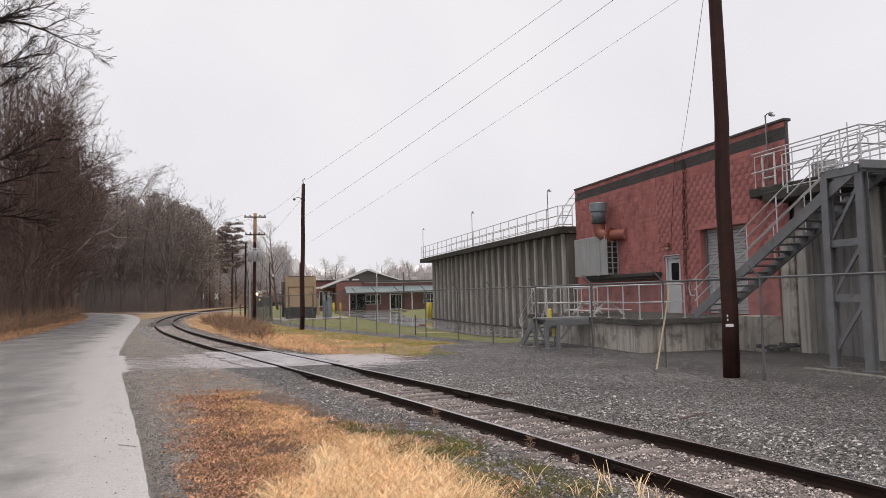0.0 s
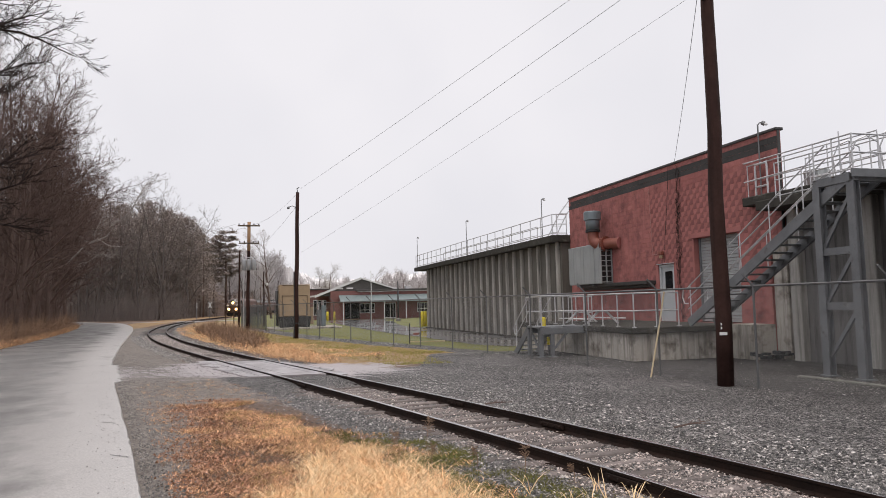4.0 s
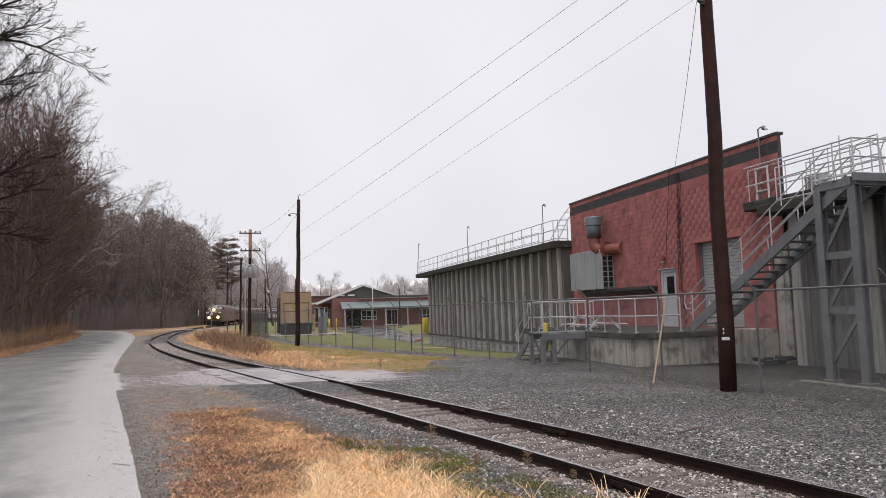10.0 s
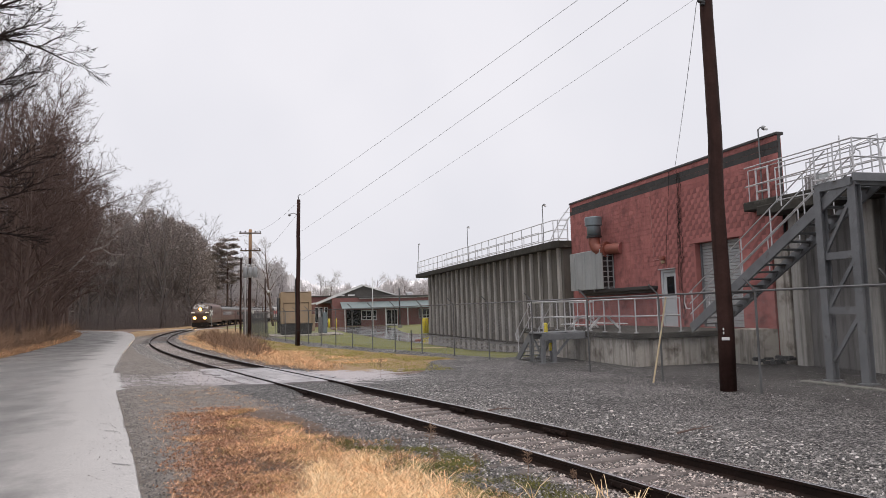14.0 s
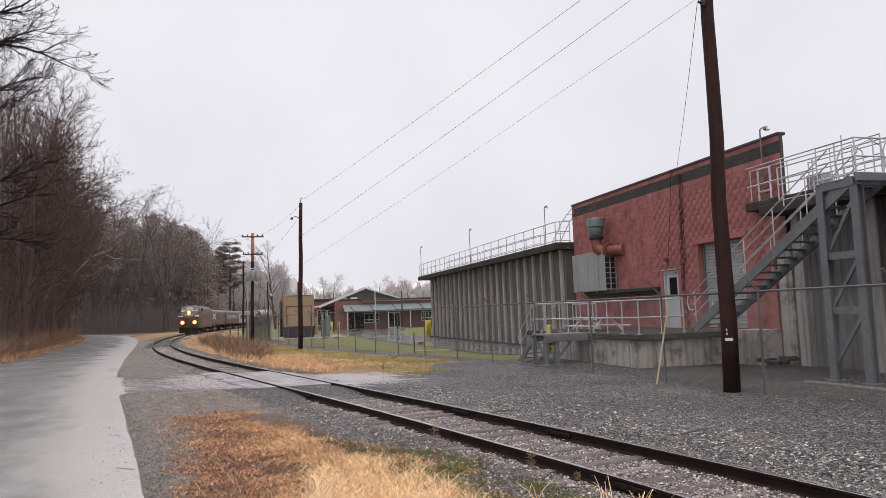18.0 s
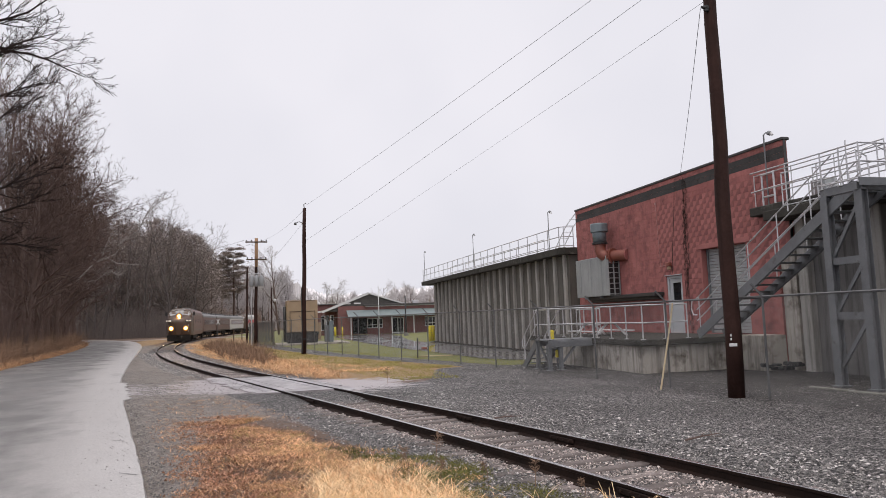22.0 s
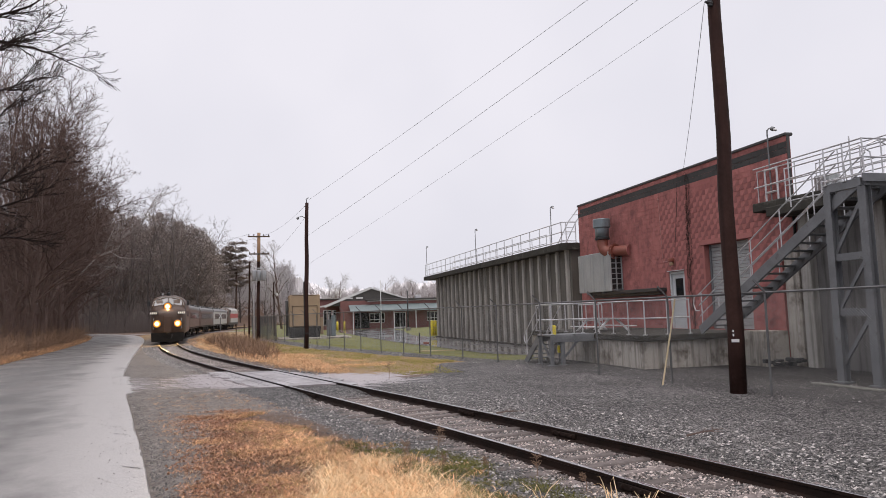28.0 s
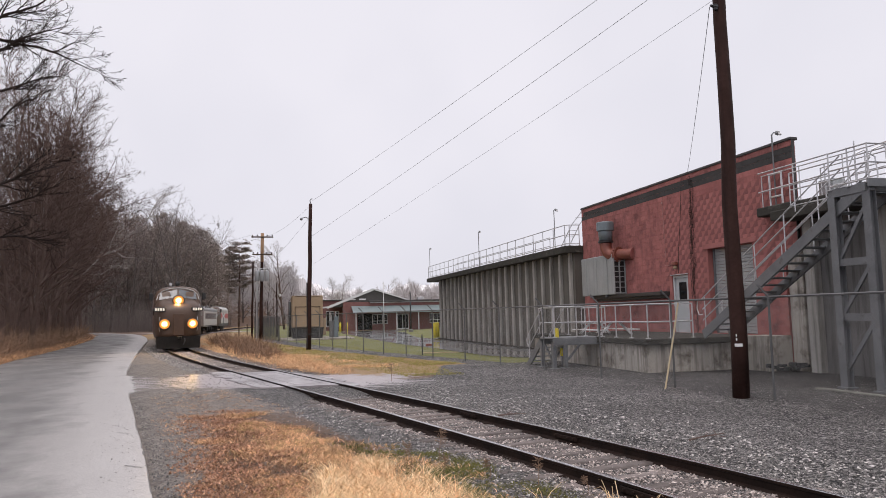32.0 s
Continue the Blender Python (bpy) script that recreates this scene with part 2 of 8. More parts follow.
M["steel_grey"] = surf("grey_painted_steel", (0.19, 0.198, 0.206), (0.14, 0.146, 0.153), 0.45, 0.2, grain=30, broad=2, bump=0.06, stain=(0.07, 0.058, 0.046), stain_at=(0.6, 0.78))
M["steel_dark"] = surf("dark_steel", (0.035, 0.036, 0.038), (0.05, 0.05, 0.05), 0.5, 0.4, grain=30, bump=0.08)
M["sheet_grey"] = surf("pale_grey_sheet_metal", (0.42, 0.44, 0.44), (0.34, 0.36, 0.36), 0.45, 0.3, grain=20, broad=1.0, bump=0.04, streak=(0.25, 0.26, 0.26))
M["vent_blue"] = surf("blue_grey_enamel", (0.19, 0.23, 0.25), (0.15, 0.185, 0.2), 0.4, 0.2, grain=25, bump=0.04)
M["pipe_red"] = surf("rusty_red_pipe_paint", (0.26, 0.085, 0.06), (0.2, 0.065, 0.045), 0.5, 0.1, grain=25, broad=3, bump=0.12, stain=(0.1, 0.05, 0.035), stain_at=(0.6, 0.75))
M["pole_wood"] = surf("wet_creosoted_wood", (0.034, 0.016, 0.013), (0.052, 0.025, 0.02), 0.7, grain=12, broad=2.0, bump=0.7, streak=(0.013, 0.008, 0.007), dist=0.02)
M["pole_pale"] = surf("brown_pole_wood", (0.125, 0.09, 0.065), (0.09, 0.066, 0.05), 0.8, grain=12, broad=2, bump=0.5)
M["pole_fresh"] = surf("tan_pole_wood", (0.42, 0.27, 0.16), (0.33, 0.21, 0.125), 0.8, grain=12, broad=2, bump=0.4)
M["stick_wood"] = surf("bare_pale_wood", (0.6, 0.5, 0.34), (0.52, 0.41, 0.26), 0.7, grain=20, bump=0.2)
M["rail_side"] = surf("rust_black_rail_steel", (0.016, 0.01, 0.008), (0.027, 0.015, 0.011), 0.75, 0.0, grain=30, broad=3, bump=0.3)
M["rail_top"] = surf("wet_worn_rail_head", (0.62, 0.6, 0.6), (0.45, 0.42, 0.41), 0.24, 1.0, grain=40, broad=4, bump=0.05)
M["tie"] = surf("grey_split_sleeper_wood", (0.25, 0.212, 0.196), (0.12, 0.1, 0.092), 0.7, grain=10, broad=2, bump=0.9, vary=0.3, dist=0.02)
M["chain"] = surf("chain_link_wire", (0.3, 0.3, 0.3), (0.22, 0.22, 0.22), 0.5, 0.5, grain=20, bump=0)
M["fence_steel"] = surf("weathered_fence_pipe", (0.17, 0.17, 0.17), (0.11, 0.11, 0.11), 0.55, 0.4, grain=25, bump=0.06)
M["slat"] = surf("grey_privacy_slat", (0.13, 0.135, 0.14), (0.1, 0.105, 0.11), 0.6, grain=20, bump=0.05, vary=0.1)
M["yellow"] = surf("yellow_safety_paint", (0.78, 0.63, 0.04), (0.68, 0.54, 0.04), 0.5, grain=20, bump=0.05)
M["tan"] = surf("tan_enclosure_paint", (0.4, 0.29, 0.185), (0.34, 0.245, 0.155), 0.55, grain=20, bump=0.05)
M["white"] = surf("white_paint", (0.72, 0.72, 0.72), (0.62, 0.62, 0.62), 0.5, grain=25, bump=0.04)
M["door_white"] = surf("white_door_paint", (0.5, 0.52, 0.53), (0.42, 0.44, 0.45), 0.5, grain=25, bump=0.04)
M["shutter"] = surf("grey_shutter_paint", (0.42, 0.43, 0.43), (0.34, 0.35, 0.35), 0.5, 0.2, grain=25, bump=0.05)
M["black"] = surf("black_paint", (0.015, 0.015, 0.016), (0.025, 0.024, 0.023), 0.45, grain=25, bump=0.05)
M["glass_dark"] = surf("dark_window_glass", (0.01, 0.012, 0.014), (0.016, 0.018, 0.02), 0.08, grain=5, bump=0, rough_vary=0.03)
M["cable"] = surf("black_cable_jacket", (0.02, 0.02, 0.02), (0.03, 0.03, 0.03), 0.6, bump=0)
# backdrop sheets whose glow stands in for pale distant mist
M["mist"] = glow("backdrop_mist_glow", (0.3, 0.272, 0.268), 0.36)
M["mist_pale"] = glow("pale_treeline_mist_glow", (0.47, 0.455, 0.46), 0.95)
M["mist_mid"] = glow("grey_treeline_mist_glow", (0.27, 0.255, 0.255), 0.85)
# separate concrete tone for the wall behind the stair tower
M["concrete_stair"] = surf("stair_tank_concrete", (0.19, 0.183, 0.175), (0.14, 0.135, 0.13), 0.88, grain=20, broad=0.5, bump=0.3, streak=(0.045, 0.042, 0.038))
M["transformer"] = surf("grey_transformer_paint", (0.36, 0.37, 0.38), (0.28, 0.29, 0.3), 0.5, 0.1, grain=20, bump=0.04)
M["moss"] = surf("wet_moss_and_clover", (0.19, 0.18, 0.055), (0.12, 0.115, 0.04), 0.85, grain=9, broad=3, bump=0.3, island=0.35)
M["bark"] = surf("wet_bark", (0.125, 0.086, 0.073), (0.178, 0.13, 0.111), 0.9, grain=10, broad=1.5, bump=0.5, dist=0.03)
M["bark_dark"] = surf("black_wet_bark", (0.03, 0.022, 0.02), (0.048, 0.036, 0.032), 0.85, grain=10, broad=1.5, bump=0.4, dist=0.03)
M["bark_pale"] = surf("pale_bark", (0.42, 0.385, 0.36), (0.22, 0.195, 0.18), 0.9, grain=10, broad=2, bump=0.4)
M["twig"] = surf("reddish_brown_twigs", (0.102, 0.069, 0.059), (0.155, 0.108, 0.094), 0.9, grain=3, broad=0.3, bump=0, vary=0.25)
# distance mist lightened into the twig colour
M["twig_far"] = surf("mist_paled_twigs", (0.46, 0.435, 0.435), (0.54, 0.51, 0.51), 0.95, grain=3, broad=0.3, bump=0, vary=0.15)
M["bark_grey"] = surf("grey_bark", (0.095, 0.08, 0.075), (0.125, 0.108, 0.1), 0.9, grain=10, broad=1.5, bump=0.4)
# lighter than the near twigs: haze of distance mixed into the colour
M["twig_grey"] = surf("haze_paled_brush", (0.165, 0.14, 0.13), (0.205, 0.175, 0.162), 0.9, grain=3, broad=0.3, bump=0, vary=0.15)
# needles far paler than foliage, with mist put into their colour
M["needle"] = surf("mist_paled_needles", (0.31, 0.262, 0.237), (0.37, 0.315, 0.286), 0.8, grain=4, broad=0.6, bump=0, vary=0.06)
M["straw"] = surf("dry_straw_grass", (0.96, 0.62, 0.35), (0.66, 0.38, 0.2), 0.8, grain=5, broad=2.0, bump=0, island=0.62)
M["straw_red"] = surf("russet_dead_grass", (0.62, 0.355, 0.215), (0.27, 0.14, 0.09), 0.85, grain=5, broad=2.0, bump=0, island=0.68)
M["straw_pale"] = surf("pale_straw_plumes", (0.98, 0.76, 0.48), (0.92, 0.64, 0.36), 0.8, grain=5, broad=3.0, bump=0, island=0.3)
M["green_blade"] = surf("winter_green_grass", (0.3, 0.29, 0.08), (0.4, 0.33, 0.12), 0.8, grain=5, broad=1.5, bump=0, island=0.3)
M["weed"] = surf("brown_dead_weeds", (0.2, 0.13, 0.09), (0.3, 0.2, 0.14), 0.9, grain=5, broad=1, bump=0, island=0.3)
M["brush"] = surf("wet_brown_brush", (0.24, 0.15, 0.1), (0.36, 0.24, 0.16), 0.9, grain=5, broad=1, bump=0, island=0.45)
M["leaf"] = surf("fallen_oak_leaves", (0.64, 0.37, 0.24), (0.3, 0.155, 0.1), 0.6, grain=12, broad=3, bump=0, island=0.5)


def broken_stone(name, dark, mid, light, at=(0.45, 0.85), rough=0.32):
    """Broken stone whose pieces each have a tone of their own: most dark, some grey, a few pale and wet."""
    m, n, l, p = nodes_of(name)
    co = n.new("ShaderNodeTexCoord").outputs["Object"]
    r = n.new("ShaderNodeNewGeometry").outputs["Random Per Island"]
    q = n.new("ShaderNodeValToRGB")
    e = q.color_ramp.elements
    e[0].position, e[0].color = 0.0, (*dark, 1)
    e[1].position, e[1].color = 1.0, (*light, 1)
    k = e.new(at[0])
    k.color = (*(0.5 * (x + y) for x, y in zip(dark, mid)), 1)
    k = e.new(at[1])
    k.color = (*mid, 1)
    l.new(r, q.inputs[0])
    fine = noise_node(n, l, co, 60, 4, 0.7)
    col = blend(n, l, span(n, l, fine, 0.35, 0.7, 0, 0.5), q.outputs[0], dark)
    l.new(col, p.inputs["Base Color"])
    l.new(span(n, l, fine, 0.3, 0.7, rough - 0.12, rough + 0.15), p.inputs["Roughness"])
    p.inputs["Specular IOR Level"].default_value = 0.6
    return m


M["grit"] = broken_stone("dark_wet_grit", (0.04, 0.036, 0.033), (0.26, 0.238, 0.22), (0.6, 0.56, 0.52), (0.45, 0.8))
M["stone"] = broken_stone("crushed_grey_stone", (0.026, 0.024, 0.023), (0.27, 0.248, 0.23), (0.85, 0.8, 0.76), (0.42, 0.74))
M["stone_pale"] = broken_stone("pale_track_ballast", (0.028, 0.021, 0.018), (0.37, 0.305, 0.275), (0.9, 0.78, 0.71), (0.3, 0.64))
M["school_brick"] = surf("red_school_brick", (0.25, 0.125, 0.115), (0.2, 0.1, 0.095), 0.85, grain=8, broad=1.5, bump=0.2)
M["roof_grey"] = surf("dark_grey_roofing", (0.11, 0.105, 0.1), (0.085, 0.08, 0.078), 0.8, grain=6, broad=1.0, bump=0.2)
M["awning"] = surf("blue_grey_metal_awning", (0.25, 0.3, 0.3), (0.2, 0.25, 0.25), 0.45, 0.2, grain=10, bump=0.05)
M["loco_dark"] = surf("black_brown_locomotive_paint", (0.07, 0.036, 0.02), (0.095, 0.05, 0.026), 0.45, grain=10, broad=0.8, bump=0.03, coat=0.12)
M["loco_tan"] = surf("gold_brown_locomotive_paint", (0.16, 0.115, 0.075), (0.125, 0.09, 0.06), 0.35, grain=10, broad=0.8, bump=0.03, coat=0.3)
M["coach_brown"] = surf("taupe_coach_paint", (0.16, 0.075, 0.055), (0.13, 0.06, 0.045), 0.45, grain=8, broad=0.7, bump=0.03)
M["coach_dark"] = surf("umber_coach_paint", (0.12, 0.052, 0.042), (0.1, 0.043, 0.035), 0.4, grain=8, broad=0.7, bump=0.03)
M["coach_white"] = surf("off_white_coach_paint", (0.56, 0.54, 0.51), (0.48, 0.46, 0.43), 0.4, grain=8, broad=0.7, bump=0.03)
M["coach_roof"] = surf("grey_coach_roof", (0.2, 0.19, 0.185), (0.14, 0.135, 0.13), 0.5, grain=8, broad=0.7, bump=0.05)
M["red_paint"] = surf("red_stripe_paint", (0.5, 0.06, 0.06), (0.42, 0.05, 0.05), 0.4, grain=10, bump=0.03)
M["undercar"] = surf("black_running_gear", (0.022, 0.02, 0.018), (0.035, 0.03, 0.026), 0.7, 0.2, grain=10, bump=0.1)
# emissive amber and yellow rings carry the halo round each bulb
M["lens"] = glow("headlight_halo_amber", (1.0, 0.36, 0.05), 0.95, 0.02)
M["halo_warm"] = glow("headlight_halo_yellow", (1.0, 0.58, 0.13), 2.0, 0.02)
M["lens_core"] = glow("lit_headlight_bulb", (1.0, 0.6, 0.2), 450.0, 0.02)
# grey base colour stands for sky and haze seen in the glass
M["windscreen"] = surf("windscreen_sky_grey_glass", (0.1, 0.105, 0.11), (0.14, 0.145, 0.15), 0.12, grain=6, bump=0, rough_vary=0.05, coat=1.0)
M["numbers"] = glow("lit_number_board", (0.8, 0.72, 0.6), 0.45)


# ---- the plan: where road, track and yard lie ----
def curve_at(pairs):
    ys, xs = np.array([p[0] for p in pairs], float), np.array([p[1] for p in pairs], float)

    def at(y):
        # smooth cubic through the pairs
        s = np.gradient(xs, ys)
        i = np.clip(np.searchsorted(ys, y) - 1, 0, len(ys) - 2)
        h = ys[i + 1] - ys[i]
        u = (y - ys[i]) / h
        a = (2 * u**3 - 3 * u**2 + 1) * xs[i] + (u**3 - 2 * u**2 + u) * h * s[i] + (-2 * u**3 + 3 * u**2) * xs[i + 1] + (u**3 - u**2) * h * s[i + 1]
        lo, hi = xs[0] + (y - ys[0]) * s[0], xs[-1] + (y - ys[-1]) * s[-1]
        return np.where(y < ys[0], lo, np.where(y > ys[-1], hi, a))
    return at


track_x = curve_at([(-30, 12.4), (0, 6.28), (8, 4.87), (14.8, 3.36), (24.2, 1.03), (35, -1.62), (45, -3.87), (56, -5.9), (68, -7.6),
                    (84.6, -8.98), (98, -9.5), (110, -9.6), (127.5, -9.06), (150, -7.6), (168.5, -5.7), (191, -2.3), (206, 1.3), (226, 6.8), (250, 14.5), (300, 33)])
road_r = curve_at([(-40, 6.8), (0, 0.34), (9.3, -1.25), (13.2, -1.95), (18.3, -2.9), (30.7, -5.1), (39, -6.25), (61.7, -9.1), (85, -12.0), (105, -15.2), (125, -19.5), (150, -29), (175, -42)])
road_l = curve_at([(-40, 0.4), (0, -5.9), (20, -9.4), (44, -13.3), (60, -15.0), (85, -18.2), (105, -21.5), (125, -26.3), (150, -36.5), (175, -51)])


def bump_z(x, y):
    return 0.02 * noise.noise((x * 0.35, y * 0.35, 0.3)) + 0.012 * noise.noise((x * 1.7, y * 1.7, 4.0))


def in_brush(x, y):
    """Above zero within the strip of dead brush on the verge."""
    mid = float(np.interp(y, [37.0, 40.5, 48.0, 58.0, 70.0], [0.45, 0.25, -0.6, -1.95, -3.5]))
    half = float(np.interp(y, [36.6, 38.5, 43.0, 66.0, 72.0], [0.0, 0.9, 1.25, 1.35, 0.0]))
    return half - abs(x - mid) + 0.7 * noise.noise((x * 0.8, y * 0.45, 6.0))


# ---- ground ----
def steps(a, b, first, grow):
    out, d = [a], first
    while out[-1] < b:
        out.append(out[-1] + d)
        d *= grow
    return out


def ramp(v, a, b):
    t = np.clip((v - a) / (b - a), 0, 1)
    return t * t * (3 - 2 * t)


# the patch of dead grass between road and track
def mat_left(y):
    return np.interp(y, [5, 8.3, 10.8, 13, 14.5, 16.4], [-0.3, -0.62, -0.75, -0.7, -0.95, -1.1])


def mat_right(y):
    return np.interp(y, [5, 7.0, 7.8, 10.2, 13.5, 15.5], [3.0, 2.75, 2.75, 2.2, 0.85, -0.15])


def make_ground():
    xs = [-x for x in steps(9, 1500, 0.4, 1.14)][::-1][:-1] + [x for x in np.arange(-9, 13, 0.22)] + steps(13, 1500, 0.4, 1.14)
    ys = [-y for y in steps(2, 400, 0.5, 1.2)][::-1][:-1] + [y for y in np.arange(-2, 36, 0.22)] + steps(36, 2500, 0.3, 1.045)
    gx, gy = np.meshgrid(np.array(xs), np.array(ys))
    x, y = gx.ravel(), gy.ravel()
    dt = (x - track_x(y)) * 0.97
    z = np.array([bump_z(a, b) if abs(a) < 60 and b < 90 else 0.0 for a, b in zip(x, y)])
    inroad = (x < road_r(y) + 0.15) & (x > road_l(y) - 0.15)
    z = np.where(inroad, -0.06, z)
    cross = ramp(y, 18.6, 21.2) * (1 - ramp(y, 29, 31)) * (1 - ramp(np.abs(dt), 2.2, 4.5))
    z = z - 0.11 * (1 - ramp(np.abs(dt), 1.5, 2.7))
    z = z * (1 - cross) - 0.015 * cross
    # the bank and wooded rise beside and behind the road
    left = road_l(y) - x
    rise = ramp(left, 6, 70) * 7.0 * ramp(y, 20, 70) + ramp(y, 195, 270) * 9.0 * ramp(track_x(y) - x, 9, 26)
    z = z + rise * (1 + 0.2 * np.sin(x * 0.05) * np.sin(y * 0.04))
    z = z - 0.17 * ramp(x, 8, 12) * ramp(y, 27, 33) * (1 - ramp(y, 66, 80))
    me = bpy.data.meshes.new("ground")
    nx, ny = len(xs), len(ys)
    i = np.arange((ny - 1) * (nx - 1))
    a = (i // (nx - 1)) * nx + i % (nx - 1)
    me.from_pydata(np.stack([x, y, z], 1).tolist(), [], np.stack([a, a + 1, a + nx + 1, a + nx], 1).tolist())
    right = x - road_r(y)
    ballast = 1 - ramp(np.abs(dt) + 0.8 * ramp(y, 24, 30), 1.7, 2.8)
    yard_end = 22.8 + 5.5 * ramp(x, 5.2, 7.5)
    yard = ramp(dt, 1.3, 2.2) * (1 - ramp(y, yard_end - 0.6, yard_end + 0.6)) * (1 - ramp(x, 24, 30))
    yard = np.maximum(yard, (1 - ramp(np.abs(x - fence_x(y)), 0.5, 1.2)) * ramp(y, 26, 28) * (1 - ramp(y, 70, 80)))
    drive = ramp(x, 9.0, 10.4) * ramp(y, 40, 47) * (1 - ramp(y, 90, 100))
    shoulder = (1 - ramp(right, 0.5 + 0.05 * y, 1.3 + 0.06 * y)) * ramp(right, -1, 0) * (1 - ramp(y, 70, 110))
    apron = ramp(right, -0.5, 0.2) * (1 - ramp(dt, -2.2, -1.2)) * ramp(y, 14.5, 17.5) * (1 - ramp(y, 46, 62))
    dirt = np.maximum(shoulder, apron * 0.9)
    dry_near = ramp(x, mat_left(y) - 0.5, mat_left(y) + 0.5) * (1 - ramp(x, mat_right(y) - 0.3, mat_right(y) + 0.5)) * (1 - ramp(y, 14.6, 16.6))
    dry_verge = ramp(dt, 1.5, 2.6) * (1 - ramp(dt, 7.0, 10.0)) * ramp(y, 23.6, 25.6) * (1 - ramp(y, 100, 140))
    dry_road = (1 - ramp(left, 1.6, 4.0)) * ramp(left, -0.5, 0.3)
    dry = np.maximum.reduce([dry_verge, dry_road * 0.85, ramp(dt, -9, -7) * (1 - ramp(dt, -3, -1.5)) * ramp(y, 60, 75) * 0.8])
    green = ramp(dt, 3.0, 5.6) * ramp(y, 22.5, 24.4) * (1 - ramp(y, 190, 230))
    worn = ramp(right, -0.2, 0.1) * (1 - ramp(x, track_x(y) - 1.3, track_x(y) - 1.0)) * ramp(y, 20.4, 24.6) * (1 - ramp(y, 26.2, 31.5))
    worn = worn * (0.5 + 0.5 * ramp(dt, -3.6, -1.6) + 0.12 * (1 - ramp(right, 0.2, 1.0)))
    worn = np.maximum(worn, ramp(dt, 0.8, 1.0) * (1 - ramp(x, 2.6, 6.8)) * ramp(y, 19.6, 22.6) * (1 - ramp(y, 24.0, 28.0)))
    # marks the yard beyond the fence line, where the grit is darker
    yard_dark = ramp(x - fence_x(y), -0.9, 0.9) * (1 - ramp(y, 27, 32))
    for name, v in (("ballast", ballast), ("yard", np.maximum(yard, 0)), ("dirt", dirt), ("dry", dry), ("mat", dry_near), ("green", green), ("worn", worn), ("yard_dark", yard_dark)):
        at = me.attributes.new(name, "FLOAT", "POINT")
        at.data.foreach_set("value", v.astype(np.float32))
    me.shade_smooth()
    m, n, l, p = nodes_of("winter_ground")
    co = n.new("ShaderNodeTexCoord").outputs["Object"]
    fine = noise_node(n, l, co, 26, 8, 0.75)
    mid = noise_node(n, l, co, 3.2, 8, 0.65)
    big = noise_node(n, l, co, 0.35, 5)
    coarse = noise_node(n, l, co, 7.5, 9, 0.85)
    vor = n.new("ShaderNodeTexVoronoi")
    vor.inputs["Scale"].default_value = 30
    l.new(co, vor.inputs["Vector"])
    bw = n.new("ShaderNodeRGBToBW")
    l.new(vor.outputs["Color"], bw.inputs[0])
    col = blend(n, l, span(n, l, mid, 0.35, 0.65), (0.17, 0.11, 0.08), (0.25, 0.165, 0.115))
    col = blend(n, l, span(n, l, fine, 0.35, 0.7, 0, 0.6), col, (0.08, 0.052, 0.04))

    def zone(col, name, a, b, dark):
        at = n.new("ShaderNodeAttribute")
        at.attribute_name = name
        ad = n.new("ShaderNodeMath")
        ad.operation = "ADD"
        l.new(at.outputs["Fac"], ad.inputs[0])
        l.new(span(n, l, mid, 0.25, 0.75, -0.35, 0.35), ad.inputs[1])
        f = span(n, l, ad.outputs[0], 0.4, 0.62)
        tone = blend(n, l, span(n, l, mid, 0.38, 0.62), a, b)
        tone = blend(n, l, span(n, l, fine, 0.35, 0.7, 0, 0.75), tone, dark)
        tone = blend(n, l, span(n, l, coarse, 0.5, 0.62, 0, 0.7), tone, dark)
        return blend(n, l, f, col, tone)

    col = zone(col, "green", (0.3, 0.27, 0.1), (0.19, 0.22, 0.06), (0.1, 0.105, 0.035))
    col = zone(col, "dry", (0.56, 0.4, 0.21), (0.4, 0.25, 0.12), (0.18, 0.105, 0.055))
    col = zone(col, "dirt", (0.48, 0.42, 0.368), (0.31, 0.268, 0.235), (0.085, 0.072, 0.063))
    # loose grit bedded in the dirt
    at = n.new("ShaderNodeAttribute")
    at.attribute_name = "dirt"
    few = span(n, l, bw.outputs[0], 0.56, 0.62, 0, 0.4)
    mul = n.new("ShaderNodeMath")
    mul.operation = "MULTIPLY"
    l.new(few, mul.inputs[0])
    l.new(at.outputs["Fac"], mul.inputs[1])
    col = blend(n, l, mul.outputs[0], col, (0.09, 0.085, 0.08))
    col = zone(col, "mat", (0.26, 0.14, 0.08), (0.15, 0.085, 0.05), (0.04, 0.024, 0.015))
    small = n.new("ShaderNodeTexVoronoi")
    small.inputs["Scale"].default_value = 62
    l.new(co, small.inputs["Vector"])
    bs = n.new("ShaderNodeRGBToBW")
    l.new(small.outputs["Color"], bs.inputs[0])
    grit = blend(n, l, span(n, l, bs.outputs[0], 0.25, 0.8), (0.03, 0.028, 0.027), (0.46, 0.428, 0.405))
    grit = blend(n, l, span(n, l, bw.outputs[0], 0.66, 0.7), grit, (0.55, 0.515, 0.49))
    grit = blend(n, l, span(n, l, bw.outputs[0], 0.36, 0.3), grit, (0.03, 0.029, 0.029))
    # crevice shade painted into the gaps between the stone cells
    grit = blend(n, l, span(n, l, small.outputs["Distance"], 0.42, 0.7, 0.0, 0.85), grit, (0.012, 0.012, 0.012))
    grit = blend(n, l, span(n, l, coarse, 0.5, 0.6, 0.0, 0.7), grit, (0.035, 0.034, 0.034))
    grit = blend(n, l, span(n, l, big, 0.42, 0.62, 0.0, 0.3), grit, (0.06, 0.058, 0.058))
